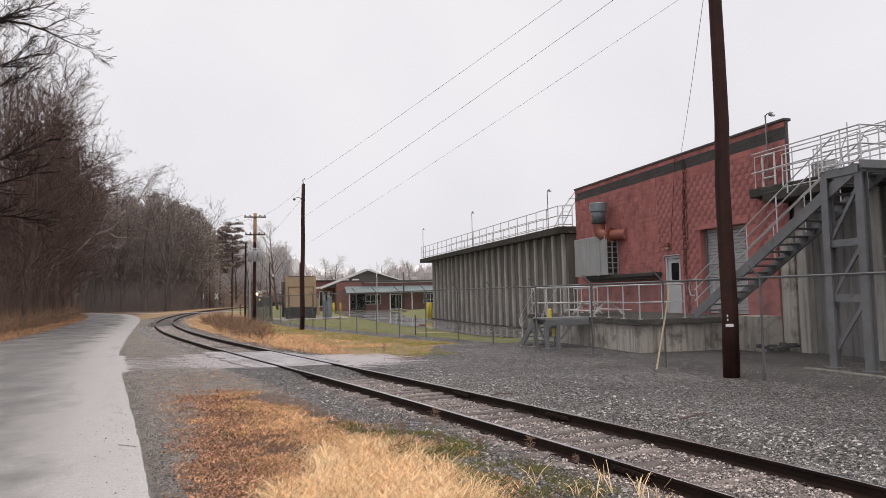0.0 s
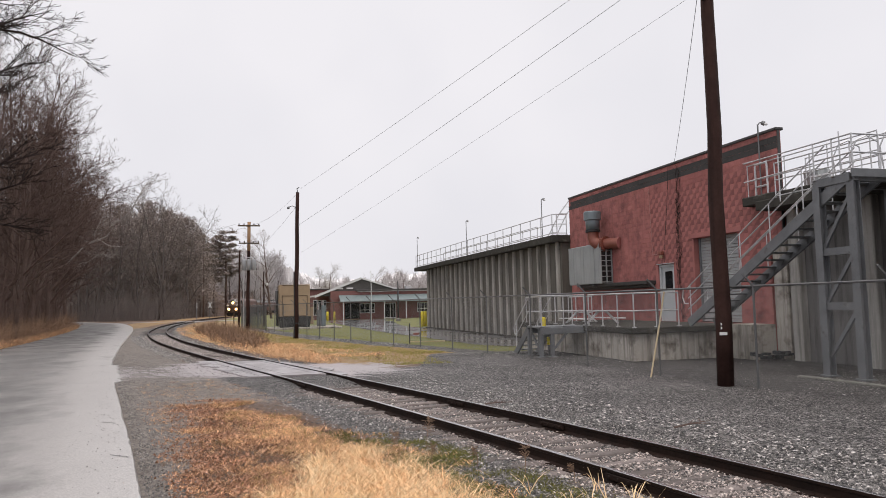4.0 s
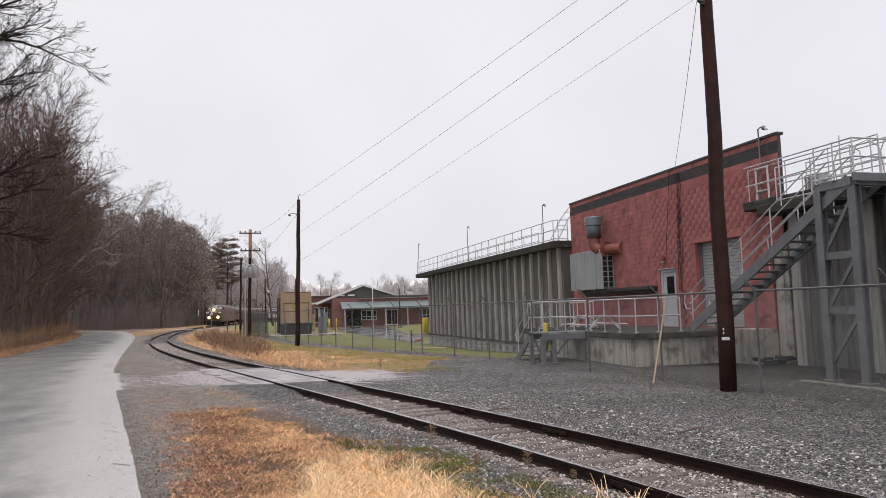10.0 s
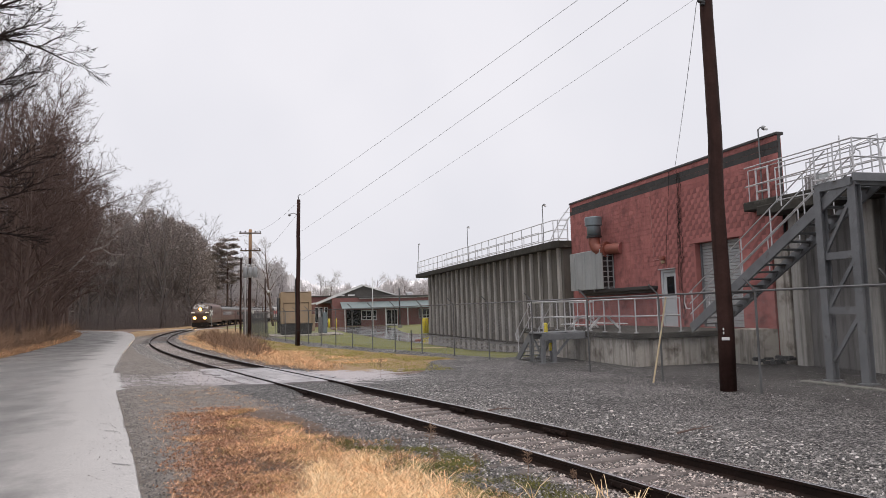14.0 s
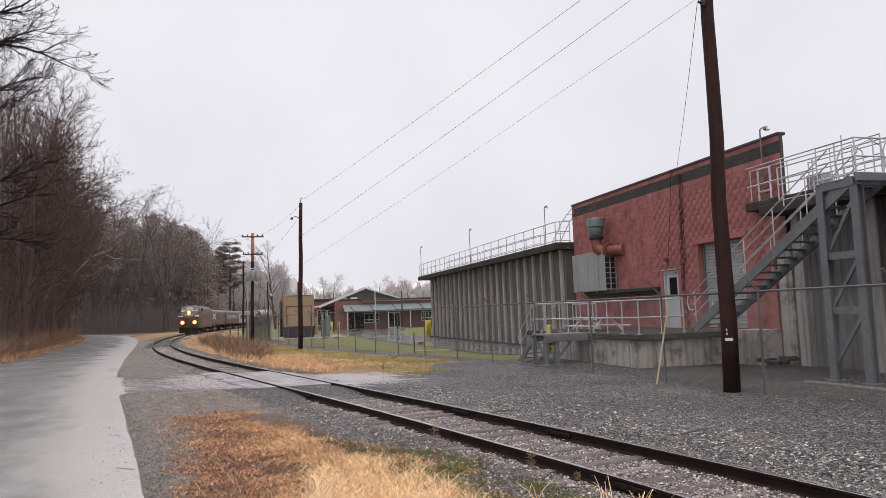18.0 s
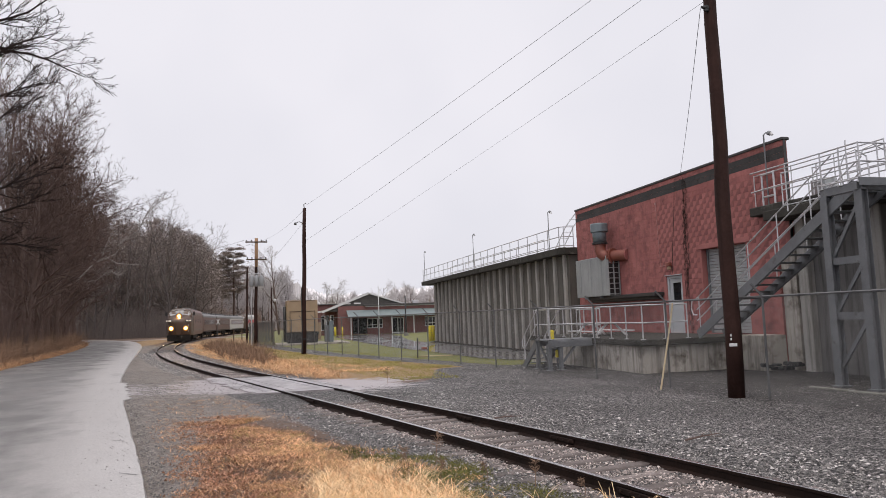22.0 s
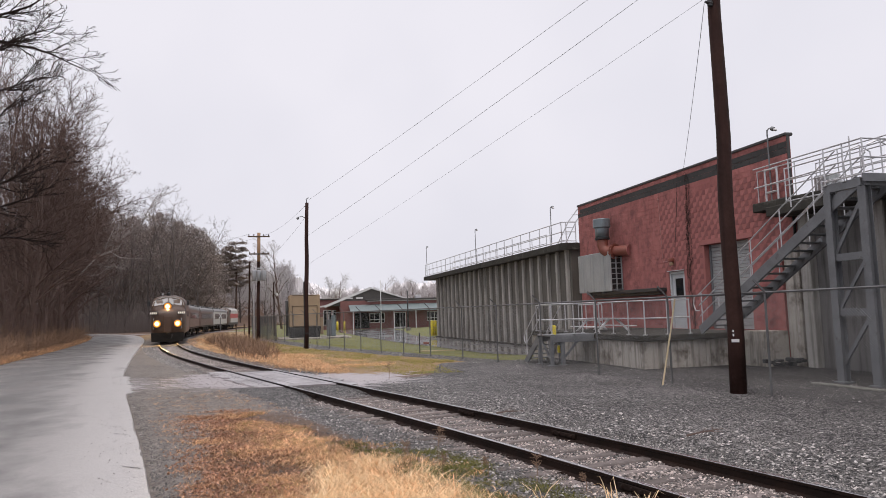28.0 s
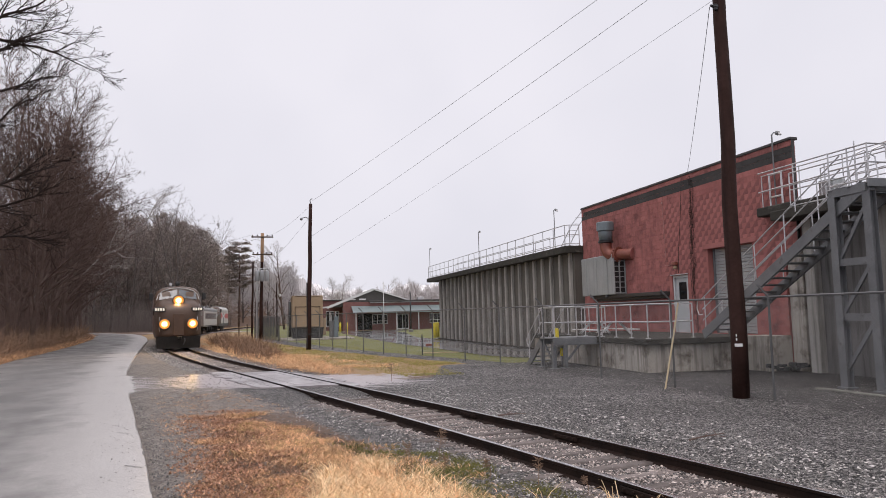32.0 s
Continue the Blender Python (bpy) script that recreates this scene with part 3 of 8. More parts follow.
    # grit blended darker past the fence, its edge broken by noise
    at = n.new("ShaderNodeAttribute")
    at.attribute_name = "yard_dark"
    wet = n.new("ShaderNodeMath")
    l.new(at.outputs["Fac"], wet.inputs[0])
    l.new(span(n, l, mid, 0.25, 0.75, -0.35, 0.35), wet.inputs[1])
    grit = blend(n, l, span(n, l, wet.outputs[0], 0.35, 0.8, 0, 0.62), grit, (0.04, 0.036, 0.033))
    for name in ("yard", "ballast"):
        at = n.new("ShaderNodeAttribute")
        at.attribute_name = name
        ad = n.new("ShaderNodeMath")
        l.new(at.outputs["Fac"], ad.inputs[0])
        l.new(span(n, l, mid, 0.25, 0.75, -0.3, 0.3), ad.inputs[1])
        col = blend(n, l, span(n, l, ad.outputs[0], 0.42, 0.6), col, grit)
    at = n.new("ShaderNodeAttribute")
    at.attribute_name = "worn"
    ad = n.new("ShaderNodeMath")
    l.new(at.outputs["Fac"], ad.inputs[0])
    l.new(span(n, l, noise_node(n, l, co, 1.5, 9, 0.72, (0.45, 1.7, 1)), 0.3, 0.7, -0.5, 0.5), ad.inputs[1])
    pale = blend(n, l, span(n, l, fine, 0.45, 0.7, 0, 0.5), (0.55, 0.495, 0.497), (0.27, 0.24, 0.235))
    film = span(n, l, ad.outputs[0], 0.46, 0.54)
    col = blend(n, l, film, col, pale)
    l.new(col, p.inputs["Base Color"])
    l.new(span(n, l, film, 0, 1, 0, 0.35), p.inputs["Coat Weight"])
    p.inputs["Coat Roughness"].default_value = 0.25
    p.inputs["Specular IOR Level"].default_value = 0.2
    l.new(span(n, l, big, 0.3, 0.7, 0.5, 0.8), p.inputs["Roughness"])
    b = n.new("ShaderNodeBump")
    b.inputs["Strength"].default_value, b.inputs["Distance"].default_value = 1.0, 0.035
    lump = n.new("ShaderNodeMath")
    l.new(fine, lump.inputs[0])
    l.new(span(n, l, small.outputs["Distance"], 0.1, 0.7, 0.5, 0.0), lump.inputs[1])
    l.new(lump.outputs[0], b.inputs["Height"])
    l.new(b.outputs[0], p.inputs["Normal"])
    me.materials.append(m)
    return tagged(new("ground", me), "gravel, dead grass and leaf litter, wet", "ground", kind="structure")


FENCE = [(11.45, 8.0), (10.95, 13.2), (10.1, 21.4), (9.1, 29.2), (4.6, 45.4), (-0.45, 78.6)]
def fence_x(y):
    return np.interp(y, [b for a, b in FENCE], [a for a, b in FENCE])


make_ground()


def wet_asphalt(name, c1, c2, wet, film, grain=0.3, across=False, gloss=0.3):
    """Asphalt, part damp and part under a film of water; darker in patches, with reflections painted in by across."""
    m, n, l, p = nodes_of(name)
    co = n.new("ShaderNodeTexCoord").outputs["Object"]
    fine = noise_node(n, l, co, 42, 4, 0.8)
    grit = noise_node(n, l, co, 17, 6, 0.85)
    mid = noise_node(n, l, co, 0.7, 8, 0.6)
    patch = noise_node(n, l, co, 0.62, 5, 0.58, (1.0, 0.62, 1))
    if across:
        at = n.new("ShaderNodeAttribute")
        at.attribute_name = "across"
        ad = n.new("ShaderNodeMath")
        l.new(span(n, l, at.outputs["Fac"], 0.7, 2.1, -0.26, 0.1), ad.inputs[0])
        l.new(span(n, l, patch, 0.3, 0.7, 0.2, 0.8), ad.inputs[1])
        patch = ad.outputs[0]
    col = blend(n, l, span(n, l, mid, 0.3, 0.7), c1, c2)
    # pale right edge and darker left: reflected sky and woods put into colour
    if across:
        col = blend(n, l, span(n, l, at.outputs["Fac"], 0.8, 2.6, 0, 0.82), col, tuple(0.3 * x for x in c1))
    col = blend(n, l, span(n, l, patch, 0.36, 0.78, 0, 0.95), col, tuple(0.16 * x for x in c1))
    col = blend(n, l, span(n, l, fine, 0.4, 0.62, 0, 0.7), col, tuple(0.35 * x for x in c1))
    col = blend(n, l, span(n, l, grit, 0.58, 0.68, 0, 0.85), col, tuple(0.25 * x for x in c1))
    col = blend(n, l, span(n, l, grit, 0.36, 0.28, 0, 0.45), col, tuple(min(1.7 * x, 0.8) for x in c2))
    speck = noise_node(n, l, co, 130, 2, 0.6)
    col = blend(n, l, span(n, l, speck, 0.5, 0.66, 0, 0.5), col, tuple(0.2 * x for x in c1))
    l.new(col, p.inputs["Base Color"])
    l.new(span(n, l, patch, 0.4, 0.7, wet, wet + 0.3), p.inputs["Roughness"])
    l.new(span(n, l, patch, 0.46, 0.72, film, film * 0.45), p.inputs["Coat Weight"])
    p.inputs["Coat Roughness"].default_value = gloss
    p.inputs["Coat IOR"].default_value = 1.36
    b = n.new("ShaderNodeBump")
    b.inputs["Strength"].default_value, b.inputs["Distance"].default_value = grain, 0.006
    l.new(fine, b.inputs["Height"])
    l.new(b.outputs[0], p.inputs["Normal"])
    return m


M["asphalt"] = wet_asphalt("wet_grey_asphalt", (0.54, 0.51, 0.487), (0.61, 0.578, 0.552), 0.42, 0.35, across=True)
M["apron"] = wet_asphalt("wet_crossing_asphalt", (0.46, 0.415, 0.418), (0.54, 0.49, 0.493), 0.3, 0.4)
M["drive"] = wet_asphalt("wet_driveway", (0.3, 0.29, 0.288), (0.36, 0.35, 0.345), 0.16, 0.9, 0.04, gloss=0.1)


def make_road():
    s = Shape()
    ys = list(np.arange(-60, 5, 1.0)) + list(np.arange(5, 60, 0.2)) + list(np.arange(60, 232, 1.0))
    k = 9
    for y in ys:
        a, b = float(road_l(y)), float(road_r(y))
        rag = 0.03 * noise.noise((0.0, y * 0.5, 7.0)) + 0.035 * noise.noise((0.0, y * 5.3, 2.0)) + (0.3 * noise.noise((0.0, y * 3.5, 5.0)) + 0.2) * (1 if 22.5 < y < 29.5 else 0)
        lag = 0.1 * noise.noise((5.0, y * 0.8, 3.0))
        for j in range(k):
            u = j / (k - 1)
            x = a + (b - a) * u + (rag if j == k - 1 else lag if j == 0 else 0)
            s.v.append((x, y, 0.014 + 0.035 * (1 - (2 * u - 1) ** 2) + (0.004 * noise.noise((x * 0.8, y * 0.4, 9.0)) if 0 < j < k - 1 else 0)))
        s.v += [(a + lag, y, 0.014), (a + lag - 0.05, y, -0.12), (b + rag, y, 0.014), (b + rag + 0.05, y, -0.12)]
    w = k + 4
    for i in range(len(ys) - 1):
        for j in range(k - 1):
            q = i * w + j
            s.f.append((q, q + 1, q + w + 1, q + w))
        s.f.append((i * w + k + 1, i * w + k, (i + 1) * w + k, (i + 1) * w + k + 1))
        s.f.append((i * w + k + 2, i * w + k + 3, (i + 1) * w + k + 3, (i + 1) * w + k + 2))
    me = s.mesh("road", True)
    at = me.attributes.new("across", "FLOAT", "POINT")
    at.data.foreach_set("value", np.array([float(road_r(v[1])) - v[0] for v in s.v], np.float32))
    me.materials.append(M["asphalt"])
    road = tagged(new("road", me), "wet grey asphalt lane with a ragged edge", "road", kind="structure")
    rnd = random.Random(8)
    for y, u0, u1 in ((14.45, 0.94, 0.985), (11.15, 0.955, 1.0), (12.5, 0.62, 0.68)):
        a, b = float(road_l(y)), float(road_r(y))
        pts = [(a + (b - a) * (u0 + (u1 - u0) * k / 12), y + rnd.uniform(-0.02, 0.02) - 0.25 * k / 12) for k in range(13)]
        c = Shape()
        for k in range(12):
            (x0, y0), (x1, y1) = pts[k], pts[k + 1]
            t0, t1 = (x0 - a) / (b - a), (x1 - a) / (b - a)
            w = 0.013
            c.add([(x0, y0 - w, 0.022 + 0.035 * (1 - (2 * t0 - 1) ** 2)), (x1, y1 - w, 0.022 + 0.035 * (1 - (2 * t1 - 1) ** 2)), (x1, y1 + w, 0.022 + 0.035 * (1 - (2 * t1 - 1) ** 2)), (x0, y0 + w, 0.022 + 0.035 * (1 - (2 * t0 - 1) ** 2))], [(0, 1, 2, 3)])
        part("crack", c, M["black"], road, "dark open crack")


make_road()


def ragged(pts, amp, step=0.25, seed=0.0):
    out = []
    for i, p in enumerate(pts):
        q = pts[(i + 1) % len(pts)]
        d = math.dist(p, q)
        k = max(1, int(d / step))
        for j in range(k):
            u = j / k
            x, y = p[0] + (q[0] - p[0]) * u, p[1] + (q[1] - p[1]) * u
            out.append((x + amp * noise.noise((x * 1.3, y * 1.3, seed)), y + 2.2 * amp * noise.noise((x * 1.7, y * 1.7, seed + 5))))
    return out


# ---- the railway track ----
def track_pt(y, off, z):
    t = (float(track_x(y + 0.1)) - float(track_x(y - 0.1))) / 0.2
    k = math.hypot(1, t)
    return (float(track_x(y)) + off / k, y - off * t / k, z)


RAIL_TOP = 0.055


def make_track():
    tr = thing("railway_track", "single railway track, rusty rails on grey sleepers", "railway track", kind="structure")
    ys = list(np.arange(-28, 60, 1.0)) + list(np.arange(60, 296, 2.0))
    for side in (-0.7525, 0.7525):
        prof = [(-0.07, -0.17), (0.07, -0.17), (0.07, -0.155), (0.012, -0.13), (0.012, -0.05), (0.037, -0.035), (0.037, -0.004), (-0.037, -0.004), (-0.037, -0.035), (-0.012, -0.05), (-0.012, -0.13), (-0.07, -0.155)]
        s, top = Shape(), Shape()
        k = len(prof)
        for y in ys:
            for a, b in prof:
                s.v.append(track_pt(y, side + a, RAIL_TOP + b))
            for a, b in ((-0.034, -0.003), (-0.026, 0.0), (0.026, 0.0), (0.034, -0.003)):
                top.v.append(track_pt(y, side + a, RAIL_TOP + b))
        for i in range(len(ys) - 1):
            for j in range(k):
                a, b = i * k + j, i * k + (j + 1) % k
                s.f.append((a, b, b + k, a + k))
            for j in range(3):
                a = i * 4 + j
                top.f.append((a, a + 1, a + 5, a + 4))
        r = part("rail", s, M["rail_side"], tr, "rust-black steel rail")
        part("running_surface", top, M["rail_top"], r, "worn bright rail head")
    # splice bars at the rail joints
    for y, side in ((7.6, -1), (14.2, 1), (19.6, -1), (11.0, 1)):
        s = Shape()
        for w in (-0.04, 0.04):
            s.bar(track_pt(y - 0.32, side * 0.7525 + w, RAIL_TOP - 0.085), track_pt(y + 0.32, side * 0.7525 + w, RAIL_TOP - 0.085), 0.03, 0.07, 0.006)
            for k in range(4):
                c = track_pt(y - 0.24 + 0.16 * k, side * 0.7525 + 1.5 * w, RAIL_TOP - 0.085)
                s.box(*c, 0.035, 0.035, 0.035, 0.006)
        part("splice_bar", s, M["rail_side"], tr)
    tie = Shape().box(0, 0, -0.09, 2.6, 0.22, 0.18, 0.02).mesh("sleeper")
    tie.materials.append(M["tie"])
    rnd = random.Random(4)
    rest = Shape()
    y = 1.0
    while y < 90:
        c = track_pt(y, rnd.uniform(-0.12, 0.12), RAIL_TOP - 0.143 + rnd.uniform(-0.02, 0.006))
        t = (float(track_x(y + 0.1)) - float(track_x(y - 0.1))) / 0.2
        rz = -math.atan(t) + rnd.uniform(-0.03, 0.03)
        if y < 34 and not 21.8 < y < 28.6:
            o = new("sleeper", tie)
            o.parent = tr
            o.matrix_basis = Matrix.Translation(c) @ Matrix.Rotation(rz, 4, "Z")
        elif y >= 34:
            rest.box(c[0], c[1], c[2] - 0.102, 2.6, 0.22, 0.18, 0, rz)
        y += 0.54
    part("distant_sleepers", rest, M["tie"], tr, kind="stuff")
    plates = Shape()
    for i in range(62):
        y = 1.0 + i * 0.54
        if 21.8 < y < 28.6:
            continue
        for side in (-0.7525, 0.7525):
            a = track_pt(y - 0.08, side, RAIL_TOP - 0.15)
            b = track_pt(y + 0.08, side, RAIL_TOP - 0.15)
            plates.bar(a, b, 0.3, 0.016)
    part("tie_plates", plates, M["rail_side"], tr, kind="stuff")


make_track()


def make_crossing():
    cr = thing("road_crossing", "wet pale asphalt crossing laid between the rails", "level crossing", kind="structure")
    g = 0.84
    def strip(y0, y1, near, far, z):
        """A sheet with a thin edge between two lines across the track's way."""
        s = Shape()
        ys = np.arange(y0, y1, 0.06)
        for y in ys:
            a, b = near(y), far(y)
            a = (min(a[0], b[0] - 0.02), a[1])
            s.v += [(a[0], a[1], z), (b[0], b[1], z), (a[0] - 0.01, a[1], -0.15), (b[0], b[1], -0.15)]
        for i in range(len(ys) - 1):
            q = 4 * i
            s.f += [(q, q + 1, q + 5, q + 4), (q + 2, q, q + 4, q + 6), (q + 1, q + 3, q + 7, q + 5)]
        e = len(s.v) - 4
        s.f += [(0, 2, 3, 1), (e, e + 1, e + 3, e + 2)]
        return s

    def west(y):
        base = float(np.interp(y, [22.0, 22.35, 23.2, 24.5, 26.5, 28.5, 30.0, 30.6], [0.15, -0.1, -0.3, -0.7, -1.2, -1.7, -1.9, -1.9]))
        return (base + 0.3 * noise.noise((1.0, y * 1.6, 1.0)) + 0.15 * noise.noise((2.0, y * 5.0, 3.0)), y)
    part("west_apron", strip(22.0, 29.6, west, lambda y: track_pt(y, -0.84, 0), 0.022), M["apron"], cr)
    a = [track_pt(y, -0.66, 0)[:2] for y in np.arange(21.9, 28.6, 0.6)]
    b = [track_pt(y, 0.66, 0)[:2] for y in np.arange(21.6, 28.4, 0.6)]
    part("centre_panel", Shape().prism(a + b[::-1], -0.2, 0.035, "z"), M["apron"], cr)
    for off in (-1.14, -0.4, 0.4, 1.14):
        sm = Shape()
        # disc made wide so that its colour shows the halo
        z = 0.0375 if abs(off) < 0.6 else 0.0245
        ys = np.arange(22.4, 28.2, 0.5)
        for y in ys:
            sm.v += [track_pt(y, off - 0.014, z), track_pt(y, off + 0.014, z)]
        sm.f = [(2 * i, 2 * i + 1, 2 * i + 3, 2 * i + 2) for i in range(len(ys) - 1)]
        part("seam", sm, M["black"], cr, "dark open seam beside the rail")

    def east(y):
        base = float(np.interp(y, [21.2, 21.9, 22.6, 24.0, 26.0, 27.4], [2.7, 2.9, 2.8, 2.5, 1.9, 1.4]))
        return (base + 0.25 * noise.noise((6.0, y * 1.6, 1.0)) + 0.12 * noise.noise((7.0, y * 5.0, 3.0)), y)
    part("east_apron", strip(21.3, 27.4, lambda y: track_pt(y, 0.84, 0), east, 0.016), M["apron"], cr)


make_crossing()


def make_far_crossing():
    s = Shape()
    xs = np.arange(-25.0, 1.0, 0.5)
    for x in xs:
        y = 129.5 - 0.16 * (x + 18) + 0.2 * noise.noise((x * 0.6, 0.0, 9.0))
        for j, dy in enumerate((-1.6, -1.5, 1.5, 1.6)):
            s.v.append((float(x), y + dy, 0.028 if j in (1, 2) else -0.1))
    for i in range(len(xs) - 1):
        for j in range(3):
            q = 4 * i + j
            s.f.append((q, q + 4, q + 5, q + 1))
    tagged(solid("far_crossing", s, M["apron"]), "pale wet asphalt drive crossing the track by the woods", "level crossing", kind="structure")


make_far_crossing()


# ---- the long ribbed tank ----
TX, TY0, TY1, TZ = 16.15, 34.45, 63.2, 5.13


def railing(name, pts, h, post_step, rails, r, material, label, group="", feet=True, parent=None):
    """Pipe railing along straight stretches: posts, rails and base flanges."""
    rl = parent or thing(name, label, "railing", group)
    for i in range(len(pts) - 1):
        p, q = Vector(pts[i]), Vector(pts[i + 1])
        k = max(1, round((q - p).length / post_step))
        for j in range(k + (1 if i == len(pts) - 2 else 0)):
            c = p + (q - p) * (j / k)
            s = Shape().tube(c, c + Vector((0, 0, h)), r, n=6)
            if feet:
                s.box(c.x, c.y, c.z + 0.01, 0.12, 0.12, 0.02)
            part("post", s, material, rl)
        for z in rails:
            s = Shape().tube(p + Vector((0, 0, z)), q + Vector((0, 0, z)), r, n=6)
            part("rail", s, material, rl)
    return rl


def goose_lamp(x, y, z, h, arm):
    """A thin post with a small caged lamp on a bent neck."""
    t = thing("post_lamp", "slim galvanised post with a caged lamp head", "lamp", "post lamps on the tanks", (x, y, z))
    s = Shape().tube((0, 0, 0), (0, 0, h), 0.025, n=8).box(0, 0, 0.01, 0.14, 0.14, 0.02)
    part("pole", s, M["galv_dull"], t)
    ax, ay = arm
    part("neck", Shape().path([(0, 0, h - 0.02), (ax * 0.3, ay * 0.3, h + 0.04), (ax * 0.6, ay * 0.6, h + 0.03)], 0.018, 8), M["galv_dull"], t)
    a = Vector((ax * 0.55, ay * 0.55, h + 0.03))
    d = Vector((ax, ay, -0.16)).normalized()
    part("lamp_head", Shape().path([a, a + d * 0.03, a + d * 0.12, a + d * 0.14], [0.04, 0.07, 0.075, 0.06], 10), M["galv_dull"], t, "", True)
    part("globe", Shape().path([a + d * 0.14, a + d * 0.22, a + d * 0.25], [0.05, 0.045, 0.02], 10), M["white"], t, "", True)


def make_tank():
    t = thing("ribbed_tank", "long dark concrete tank with pale vertical ribs", "tank")
    s = Shape().prism([(TX, TY0), (TX, TY1), (31, TY1), (31, TY0)], -0.5, TZ, "z")
    part("wall", s, M["concrete_dark"], t)
    k = 23
    for i in range(k):
        y = TY0 + 0.35 + i * (TY1 - TY0 - 0.6) / (k - 1)
        part("rib", Shape().box(TX - 0.08, y, TZ / 2 - 0.1, 0.2, 0.2, TZ + 0.3, 0.03), M["concrete_rib"], t)
    # dark line along the foot of the ribbed wall
    part("base_strip", Shape().box(TX - 0.26, (TY0 + TY1) / 2, -0.12, 0.1, TY1 - TY0 + 0.1, 0.16, 0.02), M["slab_dark"], t, "thin dark strip along the wall's foot")
    out = [(15.55, TY0 + 0.1), (15.62, TY0 - 0.12), (15.85, TY0 - 0.2), (16.58, TY0 - 0.2), (16.58, TY0 + 0.02), (31.2, TY0 + 0.02), (31.2, TY1 + 2.9), (15.55, TY1 + 2.9)]
    part("roof_slab", Shape().prism(out, TZ + 0.02, TZ + 0.36, "z"), M["slab_dark"], t, "black-stained overhanging slab edge")
    part("roof_deck", Shape().prism([(a + (0.12 if a < 20 else -0.1), b + (0.1 if b < 40 else -0.1)) for a, b in out], TZ + 0.36, TZ + 0.39, "z"), M["concrete"], t)
    z = TZ + 0.39
    railing("deck_railing", [(15.7, TY1 + 2.7, z), (15.7, TY0 + 0.1, z), (15.9, TY0 - 0.06, z), (16.45, TY0 - 0.06, z)], 1.12, 1.5, (0.1, 0.58, 1.1), 0.024, M["galv"], "galvanised pipe railing on the tank deck", "deck railings")
    railing("deck_railing", [(17.4, TY1 - 1, z), (17.4, 40.5, z)], 1.12, 2.4, (0.58, 1.1), 0.022, M["galv"], "galvanised inner pipe railing on the tank deck", "deck railings")
    for y, h in ((65.9, 2.85), (50.2, 2.6), (36.2, 2.15)):
        goose_lamp(15.85, y, z, h, (0.05, -0.28))
    # short ladder rail up to the building's roof
    l = thing("roof_ladder", "galvanised ladder rail against the brick corner", "ladder")
    for dx in (0, 0.45):
        part("stringer", Shape().path([(15.75 + dx, 35.2, z), (16.3 + dx, 34.9, z + 1.2), (16.9 + dx, 34.7, z + 2.0)], 0.025, 6), M["galv"], l)
    for i in range(5):
        u = 0.2 + 0.35 * i
        part("rung", Shape().tube((15.8 + 0.5 * u, 35.1, z + u), (16.25 + 0.5 * u, 35.1, z + u), 0.015, n=6), M["galv"], l)


make_tank()

# ---- the red block building ----
BX, BY0, BY1, BZ = 16.6, 18.9, 34.3, 7.42


